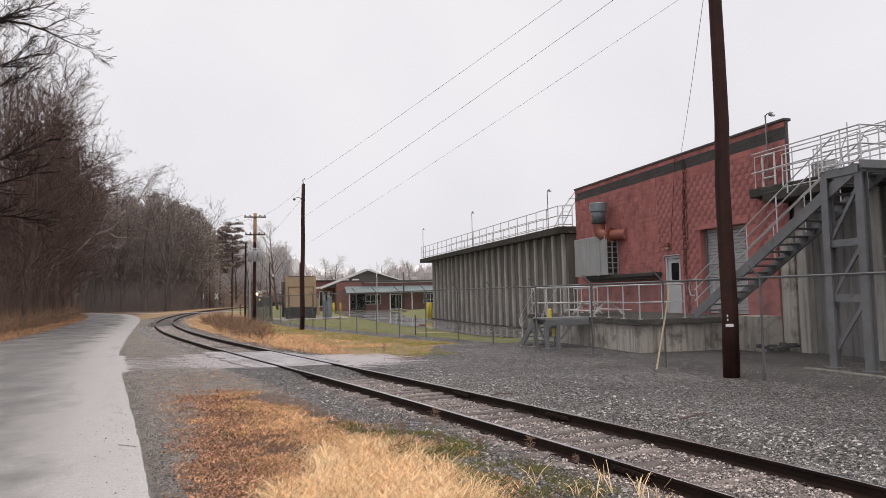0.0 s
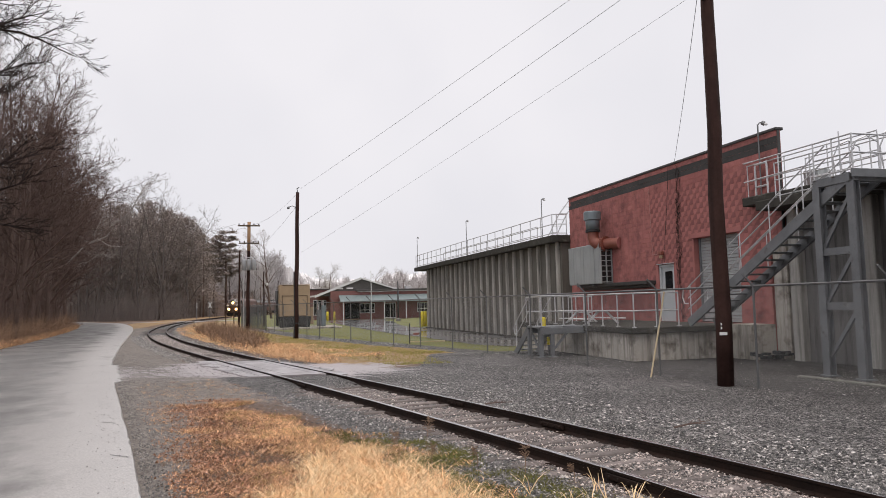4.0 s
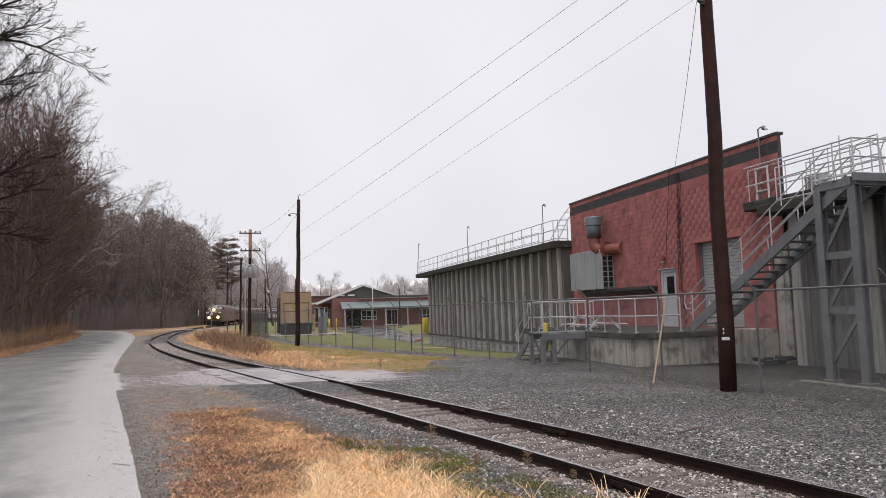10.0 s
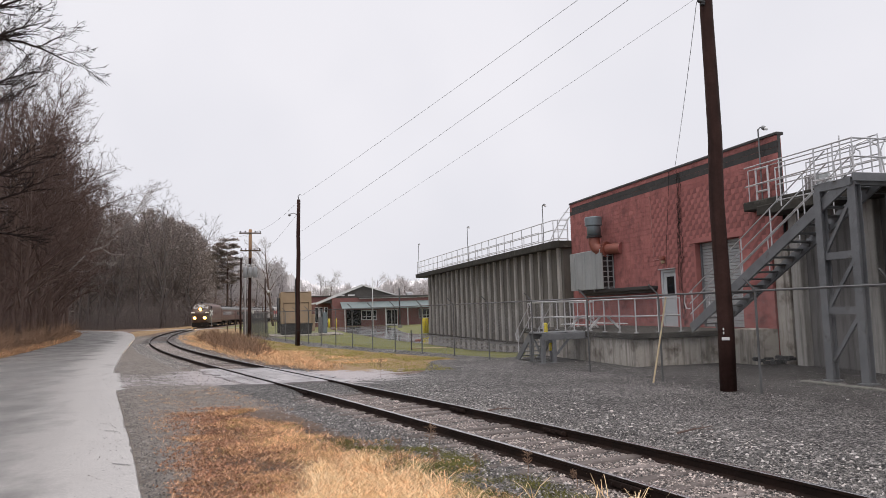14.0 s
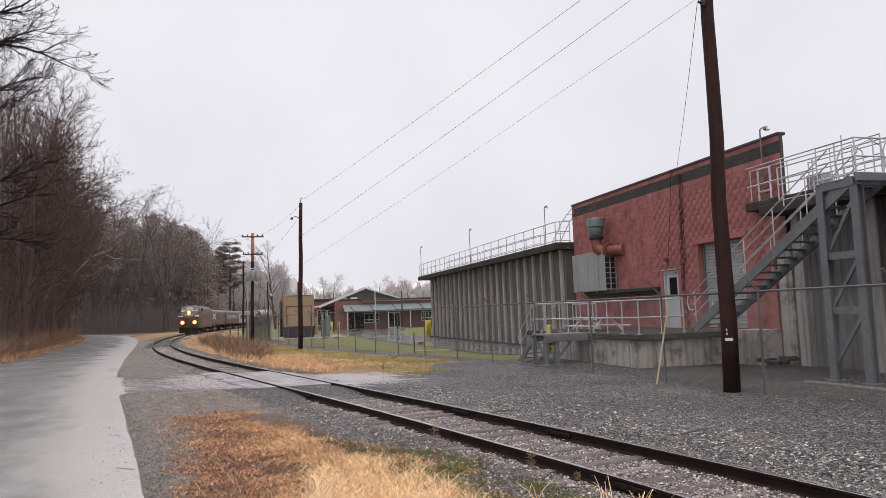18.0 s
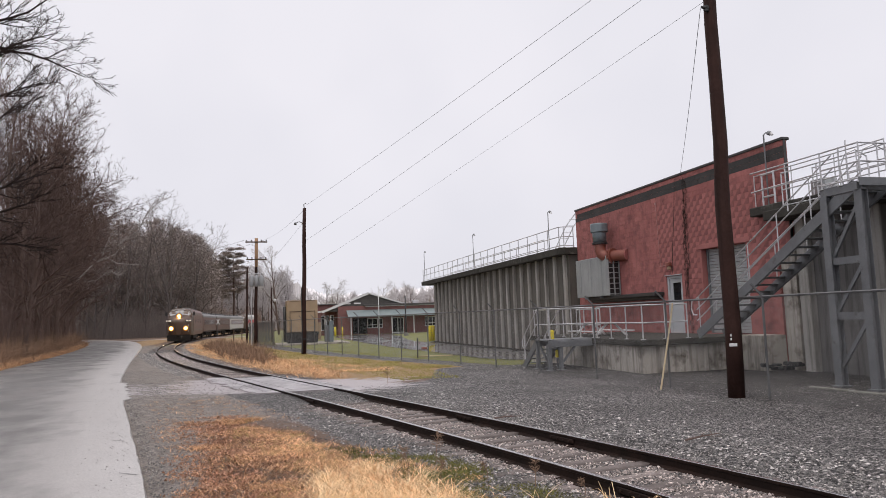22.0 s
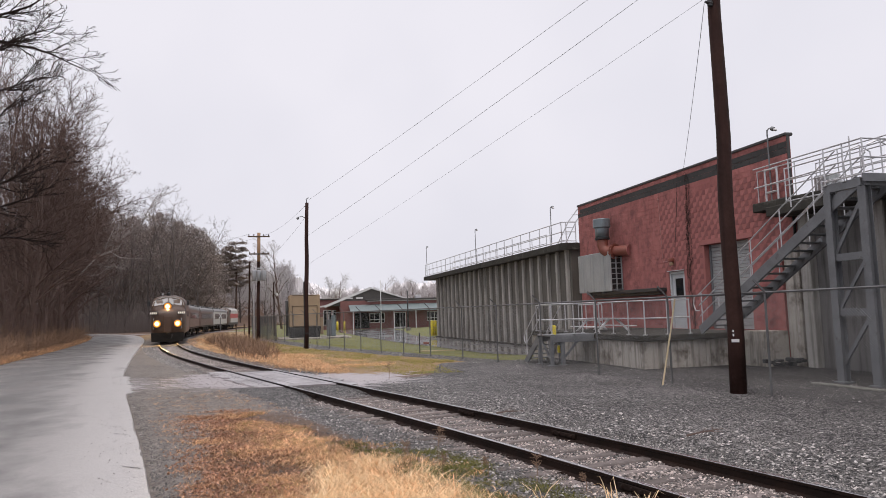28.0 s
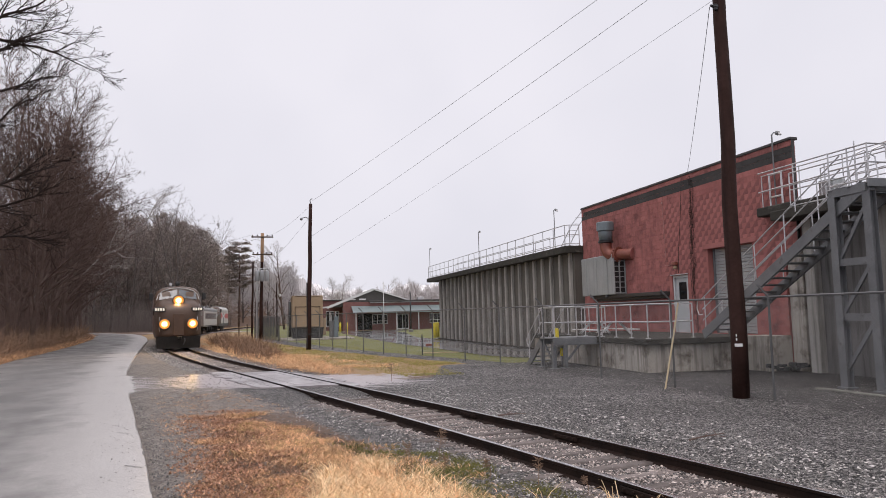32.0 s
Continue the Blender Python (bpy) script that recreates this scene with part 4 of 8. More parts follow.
def make_building():
    b = thing("brick_building", "red split-face block building with a dark band under its roof", "building")
    # wall with openings for the door and the shutter
    d0, d1, dz = 24.98, 26.1, 3.42
    r0, r1, rz0 = 21.05, 23.6, 4.3
    th = 0.3
    for y0, y1, z0, z1 in ((BY0, 19.5, 3.9, BZ), (19.5, r0, -0.3, BZ), (r0, r1, rz0, BZ), (r1, d0, -0.3, BZ), (d0, d1, dz, BZ), (d1, BY1, -0.3, BZ),
                           (r0, r1, -0.3, 1.1), (d0, d1, -0.3, 1.1)):
        tk = 0.14 if y0 == BY0 else th
        part("wall_section", Shape().box(BX + tk / 2, (y0 + y1) / 2, (z0 + z1) / 2, tk, y1 - y0, z1 - z0), M["mortar"], b)
    LZ = 5.3
    for y in (BY0 + 0.15, BY1 - 0.15):
        part("side_wall", Shape().box((BX + 30) / 2 + 0.15, y, (LZ - 0.3) / 2, 30 - BX - 0.3, 0.3, LZ + 0.3), M["brick"], b)
    part("back_wall", Shape().box(30.15, (BY0 + BY1) / 2, (LZ - 0.3) / 2, 0.3, BY1 - BY0, LZ + 0.3), M["brick"], b)
    part("roof", Shape().box((BX + 30) / 2 + 0.1, (BY0 + BY1) / 2, LZ - 0.3, 30 - BX - 0.5, BY1 - BY0 - 0.6, 0.2), M["roof_grey"], b)
    part("coping", Shape().box(BX + 0.1, (BY0 + BY1) / 2, BZ + 0.03, 0.3, BY1 - BY0 + 0.06, 0.1, 0.02), M["coping"], b, "dark metal coping along the roof edge")
    part("corner_trim", Shape().box(BX + 0.045, BY0 - 0.02, (3.95 + BZ - 0.02) / 2, 0.1, 0.03, BZ - 0.02 - 3.95, 0.005), M["coping"], b, "dark metal corner trim")
    # ledge flashing of the lower roof by the dock
    s = Shape().box(BX - 0.2, 29.4, 2.72, 0.55, 6.2, 0.16, 0.02).box(BX - 0.12, 29.4, 2.58, 0.36, 6.0, 0.14, 0.02)
    part("ledge", s, M["coping"], b, "dark metal ledge over the dock")
    # reveal and lintel of the shutter
    s = Shape().box(BX + 0.02, (r0 + r1) / 2, rz0 + 0.1, 0.12, r1 - r0 + 0.5, 0.19, 0.01)
    part("shutter_lintel", s, M["mortar"], b)
    sh = thing("roller_shutter", "closed grey roller shutter in the block wall", "shutter")
    k = 26
    for i in range(k):
        z = 1.12 + (i + 0.5) * (rz0 - 1.12) / k
        part("slat", Shape().box(BX + 0.3, (r0 + r1) / 2, z, 0.05, r1 - r0 - 0.04, (rz0 - 1.12) / k - 0.008, 0.012), M["shutter"], sh)
    for y in (r0 + 0.04, r1 - 0.04):
        part("guide_rail", Shape().box(BX + 0.26, y, (rz0 + 1.12) / 2, 0.1, 0.07, rz0 - 1.12, 0.01), M["steel_grey"], sh)
    dr = thing("dock_door", "white steel door with a tall dark window", "door", at=(BX + 0.12, (d0 + d1) / 2, 1.1))
    w, h = d1 - d0, dz - 1.1
    s = Shape()
    for y in (-w / 2 + 0.05, w / 2 - 0.05):
        s.box(0, y, h / 2, 0.16, 0.1, h, 0.01)
    s.box(0, 0, h - 0.05, 0.16, w - 0.2, 0.1, 0.01)
    part("door_frame", s, M["door_white"], dr)
    s = Shape().box(0.02, 0, 0.65, 0.05, w - 0.2, 1.3)
    s.box(0.02, 0, h - 0.19, 0.05, w - 0.2, 0.18)
    for y in (-w / 2 + 0.19, w / 2 - 0.19):
        s.box(0.02, y, (h - 0.28 + 1.3) / 2, 0.05, 0.18, h - 0.28 - 1.3)
    part("door_leaf", s, M["door_white"], dr)
    part("window_pane", Shape().box(0.03, 0, (h - 0.28 + 1.3) / 2, 0.02, w - 0.56, h - 0.28 - 1.3), M["glass_dark"], dr, "tall dark glass pane")
    part("drip_cap", Shape().box(-0.13, 0, h + 0.03, 0.1, w + 0.08, 0.03, 0.008), M["door_white"], dr, "pale metal drip cap")
    part("handle", Shape().path([(-0.01, -w / 2 + 0.2, 1.0), (-0.07, -w / 2 + 0.2, 1.02), (-0.07, -w / 2 + 0.34, 1.02)], 0.012, 6), M["galv"], dr, "steel lever handle")
    lp = thing("wall_lamp", "small rust-brown wall lamp with a tan diffuser", "lamp", at=(BX - 0.01, 25.7, 3.8))
    part("housing", Shape().box(-0.09, 0, 0.1, 0.18, 0.24, 0.16, 0.03), M["pipe_red"], lp)
    part("diffuser", Shape().box(-0.08, 0, -0.05, 0.12, 0.18, 0.14, 0.03), M["tan"], lp)
    part("conduit", Shape().tube((-0.015, 0.16, 0.08), (-0.015, 0.78, 0.08), 0.008, n=6), M["conduit"], lp)


make_building()


def make_air_box():
    b = thing("air_handler", "pale grey sheet-metal box with a louvred end on the wall", "ventilation unit", at=(BX, 31.6, 2.8))
    w, h, d = 3.3, 1.88, 0.62
    part("casing", Shape().box(-d / 2 - 0.02, 0, h / 2, d, w, h, 0.02), M["sheet_grey"], b)
    for i in range(3):
        part("seam", Shape().box(-d - 0.03, -w / 2 + (i + 0.5) * w / 3, h / 2, 0.02, 0.03, h - 0.06, 0.004), M["sheet_grey"], b)
    part("louvre_back", Shape().box(-d / 2 - 0.02, -w / 2 - 0.01, h / 2, d - 0.08, 0.02, h - 0.1), M["black"], b, "dark louvre opening")
    for i in range(8):
        z = 0.08 + i * (h - 0.16) / 7
        part("louvre_blade", Shape().box(-d / 2 - 0.02, -w / 2 - 0.05, z, d, 0.09, 0.035, 0.006), M["sheet_grey"], b)
    for i in range(3):
        part("louvre_post", Shape().box(-0.05 - i * (d - 0.06) / 2, -w / 2 - 0.05, h / 2, 0.04, 0.1, h, 0.006), M["sheet_grey"], b)
    part("bracket", Shape().box(-d / 2, 0.8, -0.05, d, 0.1, 0.1, 0.01), M["steel_grey"], b)
    part("bracket", Shape().box(-d / 2, -0.8, -0.05, d, 0.1, 0.1, 0.01), M["steel_grey"], b)
    v = thing("exhaust_pipe", "rust-red flanged pipe with a blue-grey cap on top", "pipe", at=(BX, 30.2, 4.75))
    x = -0.62
    part("elbow", Shape().path([(x, 0.35, 0.55), (x, 0.35, 0.22), (x + 0.03, 0.28, 0.05), (x + 0.1, 0.16, -0.05), (x + 0.2, 0.0, -0.09)], 0.27, 16, False), M["pipe_red"], v, "", True)
    a, b = Vector((x + 0.18, 0.03, -0.09)), Vector((0.02, -1.12, -0.12))
    d = (b - a).normalized()
    part("branch", Shape().path([a, b], 0.25, 16, False), M["pipe_red"], v, "", True)
    for q in (0.22, 0.31):
        f = Shape().path([a + d * q, a + d * (q + 0.06)], 0.36, 18)
        o = d.orthogonal().normalized()
        for k in range(14):
            c = a + d * (q + 0.03) + (o * math.cos(k * math.pi / 7) + d.cross(o) * math.sin(k * math.pi / 7)) * 0.355
            f.box(c.x, c.y, c.z, 0.05, 0.09, 0.05, 0.006)
        part("flange", f, M["pipe_red"], v)
    part("wall_ring", Shape().path([b - d * 0.03, b - d * 0.0], 0.29, 18), M["brick"], v, "pale sealant ring")
    part("collar", Shape().lathe(x, 0.35, [(0.3, 0.5), (0.36, 0.52), (0.36, 0.6), (0.31, 0.62)], 20), M["black"], v, "dark clamped collar")
    part("neck", Shape().lathe(x, 0.35, [(0.32, 0.62), (0.34, 1.08), (0.33, 1.1)], 20), M["vent_blue"], v, "blue-grey enamelled neck", True)
    part("cap", Shape().lathe(x, 0.35, [(0.35, 1.06), (0.41, 1.1), (0.41, 1.46), (0.39, 1.5), (0.2, 1.53), (0.05, 1.54)], 24), M["vent_blue"], v, "blue-grey round vent cap")


make_air_box()


# ---- loading dock, its railing and steel steps ----
def make_dock():
    d = thing("loading_dock", "stained concrete loading dock with a dark slab edge", "dock")
    part("dock_wall", Shape().prism([(12.2, 20.85), (12.2, 30.5), (BX - 0.005, 30.5), (BX - 0.005, 20.85)], -0.3, 0.9, "z"), M["concrete_pale"], d)
    part("dock_slab", Shape().box(14.34, 25.6, 1.0, 4.5, 9.8, 0.2, 0.02), M["slab_dark"], d, "black-edged dock slab")
    for x in (12.9, 13.7, 14.55, 15.4):
        part("pilaster", Shape().box(x, 20.82, 0.3, 0.14, 0.08, 1.1, 0.02), M["concrete_pale"], d)
    part("kerb", Shape().prism([(BX - 0.9, 19.45), (BX - 0.9, 20.72), (BX - 0.005, 20.72), (BX - 0.005, 19.45)], -0.3, 1.12, "z"), M["concrete_pale"], d)
    z = 1.1
    railing("dock_railing", [(12.3, 30.2, z), (12.3, 25.5, z)], 1.15, 1.35, (0.5, 1.13), 0.024, M["galv"], "galvanised pipe railing along the dock edge", "dock railings")
    railing("dock_railing", [(12.3, 24.1, z), (12.3, 20.9, z), (13.98, 20.9, z)], 1.15, 1.07, (0.55, 1.13), 0.024, M["galv"], "galvanised pipe railing along the dock edge", "dock railings")
    railing("dock_railing", [(14.4, 30.2, z), (14.4, 27.9, z)], 1.12, 0.75, (0.4, 1.1), 0.024, M["galv"], "galvanised railing standing across the dock", "dock railings")
    l = thing("steel_steps", "dark grey steel landing and short steep steps up to the dock", "steps")
    part("landing", Shape().box(11.28, 24.8, 1.08, 1.84, 1.25, 0.06, 0.01), M["steel_grey"], l)
    for y in (24.18, 25.42):
        part("edge_beam", Shape().box(11.28, y, 0.95, 1.84, 0.07, 0.24, 0.01), M["steel_grey"], l)
    for x, y in ((10.42, 24.25), (10.42, 25.35), (10.86, 24.25), (10.86, 25.35)):
        lg = part("leg", Shape().box(x, y, 0.45, 0.14, 0.14, 0.98, 0.01), M["steel_grey"], l)
        part("foot_plate", Shape().box(x, y, 0.0, 0.3, 0.3, 0.04, 0.006), M["steel_grey"], lg)
    part("brace", Shape().bar((10.95, 24.25, 0.3), (11.45, 24.25, 0.85), 0.07, 0.07), M["steel_grey"], l)
    part("brace", Shape().bar((10.46, 24.4, 0.15), (10.46, 25.2, 0.85), 0.07, 0.07), M["steel_grey"], l)
    for x in (10.42, 11.34):
        part("stringer", Shape().bar((x, 25.42, 0.98), (x, 26.95, -0.1), 0.06, 0.28, 0.01), M["steel_grey"], l)
    for i in range(5):
        part("tread", Shape().box(10.86, 25.62 + i * 0.28, 0.88 - i * 0.185, 0.92, 0.25, 0.04, 0.006), M["galv_dull"], l)
    for x in (10.42, 11.34):
        part("handrail", Shape().path([(x, 25.4, 2.15), (x, 26.75, 1.2), (x, 26.95, 1.0), (x, 26.92, 0.8), (x, 26.75, 0.74), (x, 26.65, 0.85)], 0.022, 6), M["galv"], l)
        part("handrail", Shape().tube((x, 25.4, 1.65), (x, 26.75, 0.7), 0.02, n=6), M["galv"], l)
        part("handrail_post", Shape().tube((x, 26.7, 0.05), (x, 26.7, 1.22), 0.024, n=6), M["galv"], l)
    railing("dock_railing", [(10.44, 25.3, 1.11), (10.44, 24.2, 1.11), (12.2, 24.2, 1.11)], 1.14, 1.1, (0.55, 1.12), 0.024, M["galv"], "galvanised pipe railing round the steel landing", "dock railings", True)
    for x, y in ((11.05, 25.0), ):
        b = thing("valve_post", "yellow-headed valve post standing under the landing", "valve post", at=(x, y, -0.05))
        part("stem", Shape().tube((0, 0, 0.03), (0, 0, 0.46), 0.03, n=8), M["steel_grey"], b, "thin grey steel stem")
        part("head", Shape().lathe(0, 0, [(0.04, 0.44), (0.075, 0.47), (0.075, 0.68), (0.04, 0.74)], 12), M["yellow"], b)
        part("base", Shape().box(0, 0, 0.02, 0.26, 0.26, 0.04), M["steel_grey"], b)
    b = thing("dock_post", "small yellow capped post beside the dock rail", "post", at=(10.7, 24.6, 1.11))
    part("tube", Shape().lathe(0, 0, [(0.08, 0), (0.08, 0.3), (0.05, 0.34)], 12), M["yellow"], b)
    t = thing("dock_table", "white slatted bench table standing on the dock", "table", at=(13.6, 26.4, 1.1))
    for i in range(4):
        part("board", Shape().box(-0.3 + 0.2 * i, 0, 0.5, 0.18, 2.4, 0.04, 0.006), M["white"], t)
    for x in (-0.75, 0.75):
        part("bench", Shape().box(x, 0, 0.2, 0.26, 2.4, 0.04, 0.006), M["white"], t)
    for y in (-0.9, 0.9):
        for a in (-1, 1):
            part("leg", Shape().bar((a * 0.7, y, 0.0), (a * 0.15, y, 0.5), 0.05, 0.08), M["white"], t)


make_dock()


# ---- the tank with the stair tower ----
def make_stair_tank():
    t = thing("stair_tank", "tall dark concrete tank with heavy pilasters", "tank")
    x0 = 16.75
    part("wall", Shape().prism([(x0, 2.0), (x0, 18.88), (31, 18.88), (31, 2.0)], -0.3, 4.75, "z"), M["concrete_stair"], t)
    part("block_pier", Shape().box(BX + 0.14, 19.1, 1.7, 0.3, 0.62, 4.2, 0.02), M["concrete_pale"], t, "pale painted block pier")
    for y in (18.38, 15.6, 13.0, 10.5, 7.8):
        part("pilaster", Shape().box(x0 - 0.12, y, 2.25, 0.3, 0.4, 5.0, 0.03), M["concrete_rib"], t)
    part("roof_slab", Shape().box(23.4, 10.3, 4.9, 15.4, 17.4, 0.3, 0.02), M["slab_dark"], t, "dark concrete roof slab")
    part("ledge", Shape().box(BX - 0.14, 19.45, 5.2, 0.5, 1.6, 0.3, 0.03), M["slab_dark"], t, "black-stained cantilever slab")
    part("ledge", Shape().box(BX - 0.12, 17.8, 5.2, 0.5, 2.6, 0.26, 0.03), M["slab_dark"], t, "black-stained cantilever slab")
    z = 5.05
    goose_lamp(16.48, 19.6, 5.35, 2.4, (0.05, -0.28))
    railing("deck_railing", [(16.42, 20.15, 5.35), (16.42, 15.0, 5.35)], 1.1, 1.72, (0.55, 1.08), 0.019, M["galv"], "galvanised pipe railing on the cantilever slab", "deck railings")
    railing("deck_railing", [(16.0, 18.4, z), (16.0, 4.0, z)], 1.15, 1.5, (0.1, 0.6, 1.13), 0.021, M["galv"], "galvanised pipe railing on the tall tank", "deck railings")
    railing("deck_railing", [(18.2, 18.0, z), (18.2, 8.0, z)], 1.15, 1.7, (0.6, 1.13), 0.021, M["galv"], "galvanised inner pipe railing on the tall tank", "deck railings")
    railing("deck_railing", [(16.40, 19.75, 5.35), (16.40, 19.2, 5.35)], 1.1, 0.55, (0.3, 1.05), 0.034, M["galv"], "small galvanised gate frame on the cantilever slab", "deck railings")
    railing("deck_railing", [(17.2, 18.4, z), (17.2, 9.0, z)], 1.35, 1.3, (0.7, 1.33), 0.019, M["galv"], "galvanised pipe railing on the tall tank", "deck railings")
    # bent ladder hoops and small plant on the tank top
    h = thing("ladder_hoops", "bent galvanised hatch handrails on the tank deck", "handrail")
    for y in (15.6, 15.0, 14.1, 13.5, 12.9, 12.2, 11.6):
        part("hoop", Shape().path([(15.6, y, z), (15.5, y, z + 0.7), (15.6, y - 0.1, z + 1.05), (15.8, y - 0.25, z + 1.15), (16.0, y - 0.4, z + 0.95), (16.0, y - 0.45, z + 0.5), (15.9, y - 0.5, z)], 0.021, 6), M["galv"], h)
    c = thing("control_cabinet", "pale grey control cabinet on the tank deck", "cabinet", at=(17.7, 18.5, z))
    part("cabinet_body", Shape().box(0, 0, 0.5, 0.5, 0.6, 1.0, 0.02), M["sheet_grey"], c)
    part("cabinet_door", Shape().box(-0.26, 0, 0.5, 0.02, 0.5, 0.85, 0.004), M["sheet_grey"], c)


make_stair_tank()


def make_stair_tower():
    t = thing("stair_tower", "grey steel stair tower with open treads", "staircase")
    X0, X1 = 14.05, 15.0
    zt = 4.95
    # legs: I sections
    for y in (13.6, 14.66):
        for x in (X0, 16.35):
            s = Shape().box(x - 0.09, y, (zt - 0.2) / 2, 0.02, 0.22, zt - 0.2).box(x + 0.09, y, (zt - 0.2) / 2, 0.02, 0.22, zt - 0.2).box(x, y, (zt - 0.2) / 2, 0.16, 0.02, zt - 0.2)
            lg = part("leg", s, M["steel_grey"], t)
            part("foot_plate", Shape().box(x, y, 0.02, 0.34, 0.34, 0.04, 0.004), M["steel_grey"], lg)
    for z in (1.75, 3.1):
        part("tie_beam", Shape().box(X0, 14.13, z, 0.1, 0.9, 0.18), M["steel_grey"], t)
    for z0, z1, a, b in ((3.2, 4.45, 14.58, 13.7), (1.85, 3.0, 14.58, 13.7), (0.5, 1.65, 14.58, 13.7)):
        part("brace", Shape().bar((X0, a, z0), (X0, b, z1), 0.05, 0.09), M["steel_grey"], t)
    for y in (13.6, 14.66):
        part("deck_beam", Shape().box(15.8 if y > 14 else 15.2, y, zt - 0.1, 1.4 if y > 14 else 2.6, 0.1, 0.22, 0.01), M["steel_grey"], t)
    for x in (X0, 16.3):
        part("deck_beam", Shape().box(x, 14.13, zt - 0.1, 0.12, 1.3, 0.22, 0.01), M["steel_grey"], t)
    part("deck_grating", Shape().box(15.82, 14.13, zt + 0.03, 1.46, 1.4, 0.05, 0.005), M["galv_dull"], t)
    part("fascia_plate", Shape().box(15.2, 13.42, zt - 0.03, 2.7, 0.03, 0.2, 0.005), M["steel_grey"], t)
    # flight
    y0, y1, z0, z1 = 20.42, 13.72, 1.1, zt - 0.05
    for x in (X0, X1):
        part("stringer", Shape().bar((x, y0, z0 + 0.1), (x, y1, z1 + 0.0), 0.06, 0.3, 0.01), M["steel_grey"], t)
    k = 20
    for i in range(k):
        u = (i + 0.7) / k
        y, z = y0 + (y1 - y0) * u, z0 + (z1 - z0) * u + 0.12
        part("tread", Shape().box((X0 + X1) / 2, y, z, X1 - X0 - 0.06, 0.29, 0.045, 0.006), M["galv_dull"], t)
        part("tread_bracket", Shape().prism([(y - 0.13, z - 0.02), (y + 0.13, z - 0.02), (y + 0.04, z - 0.14), (y - 0.04, z - 0.14)], X1 - 0.05, X1 - 0.035, "x"), M["steel_grey"], t)
    for x in (X0, X1):
        for i in range(6):
            u = 0.02 + i * 0.19
            y, z = y0 + (y1 - y0) * u, z0 + (z1 - z0) * u + 0.2
            part("rail_post", Shape().tube((x, y, z), (x, y, z + 1.05), 0.019, n=6), M["galv"], t)
        for dz in (0.35, 0.7, 1.05):
            part("hand_rail", Shape().tube((x, y0, z0 + 0.22 + dz), (x, y0 + 0.9 * (y1 - y0), z0 + 0.22 + dz + 0.9 * (z1 - z0 - 0.02)), 0.019, n=6), M["galv"], t)
        part("rail_end", Shape().path([(x, y0, z0 + 1.27), (x, y0 + 0.25, z0 + 1.2), (x, y0 + 0.3, z0 + 0.95), (x, y0 + 0.2, z0 + 0.75), (x, y0, z0 + 0.75)], 0.019, 6), M["galv"], t)
    zd = zt - 0.02
    railing("x", [(X0 - 0.06, 14.7, zd), (X0 - 0.06, 13.5, zd), (16.4, 13.5, zd)], 0.97, 0.75, (0.1, 0.5, 0.95), 0.021, M["galv"], "", parent=t)
    part("long_rail", Shape().tube((X0, 17.4, 5.9), (X0, 14.8, 5.9), 0.019, n=6), M["galv"], t)
    part("long_rail", Shape().tube((X0, 17.4, 5.35), (X0, 14.8, 5.4), 0.019, n=6), M["galv"], t)
    part("rail_post", Shape().tube((X0, 16.0, 4.6), (X0, 16.0, 5.92), 0.019, n=6), M["galv"], t)
    for x in (13.8, 14.4):
        part("kerb_beam", Shape().bar((13.35 + (x - 13.8), 14.9, 0.02), (13.45 + (x - 13.8), 9.5, 0.02), 0.16, 0.05, 0.01), M["concrete"], t, "long pale concrete kerb beam") if x < 14 else None


make_stair_tower()


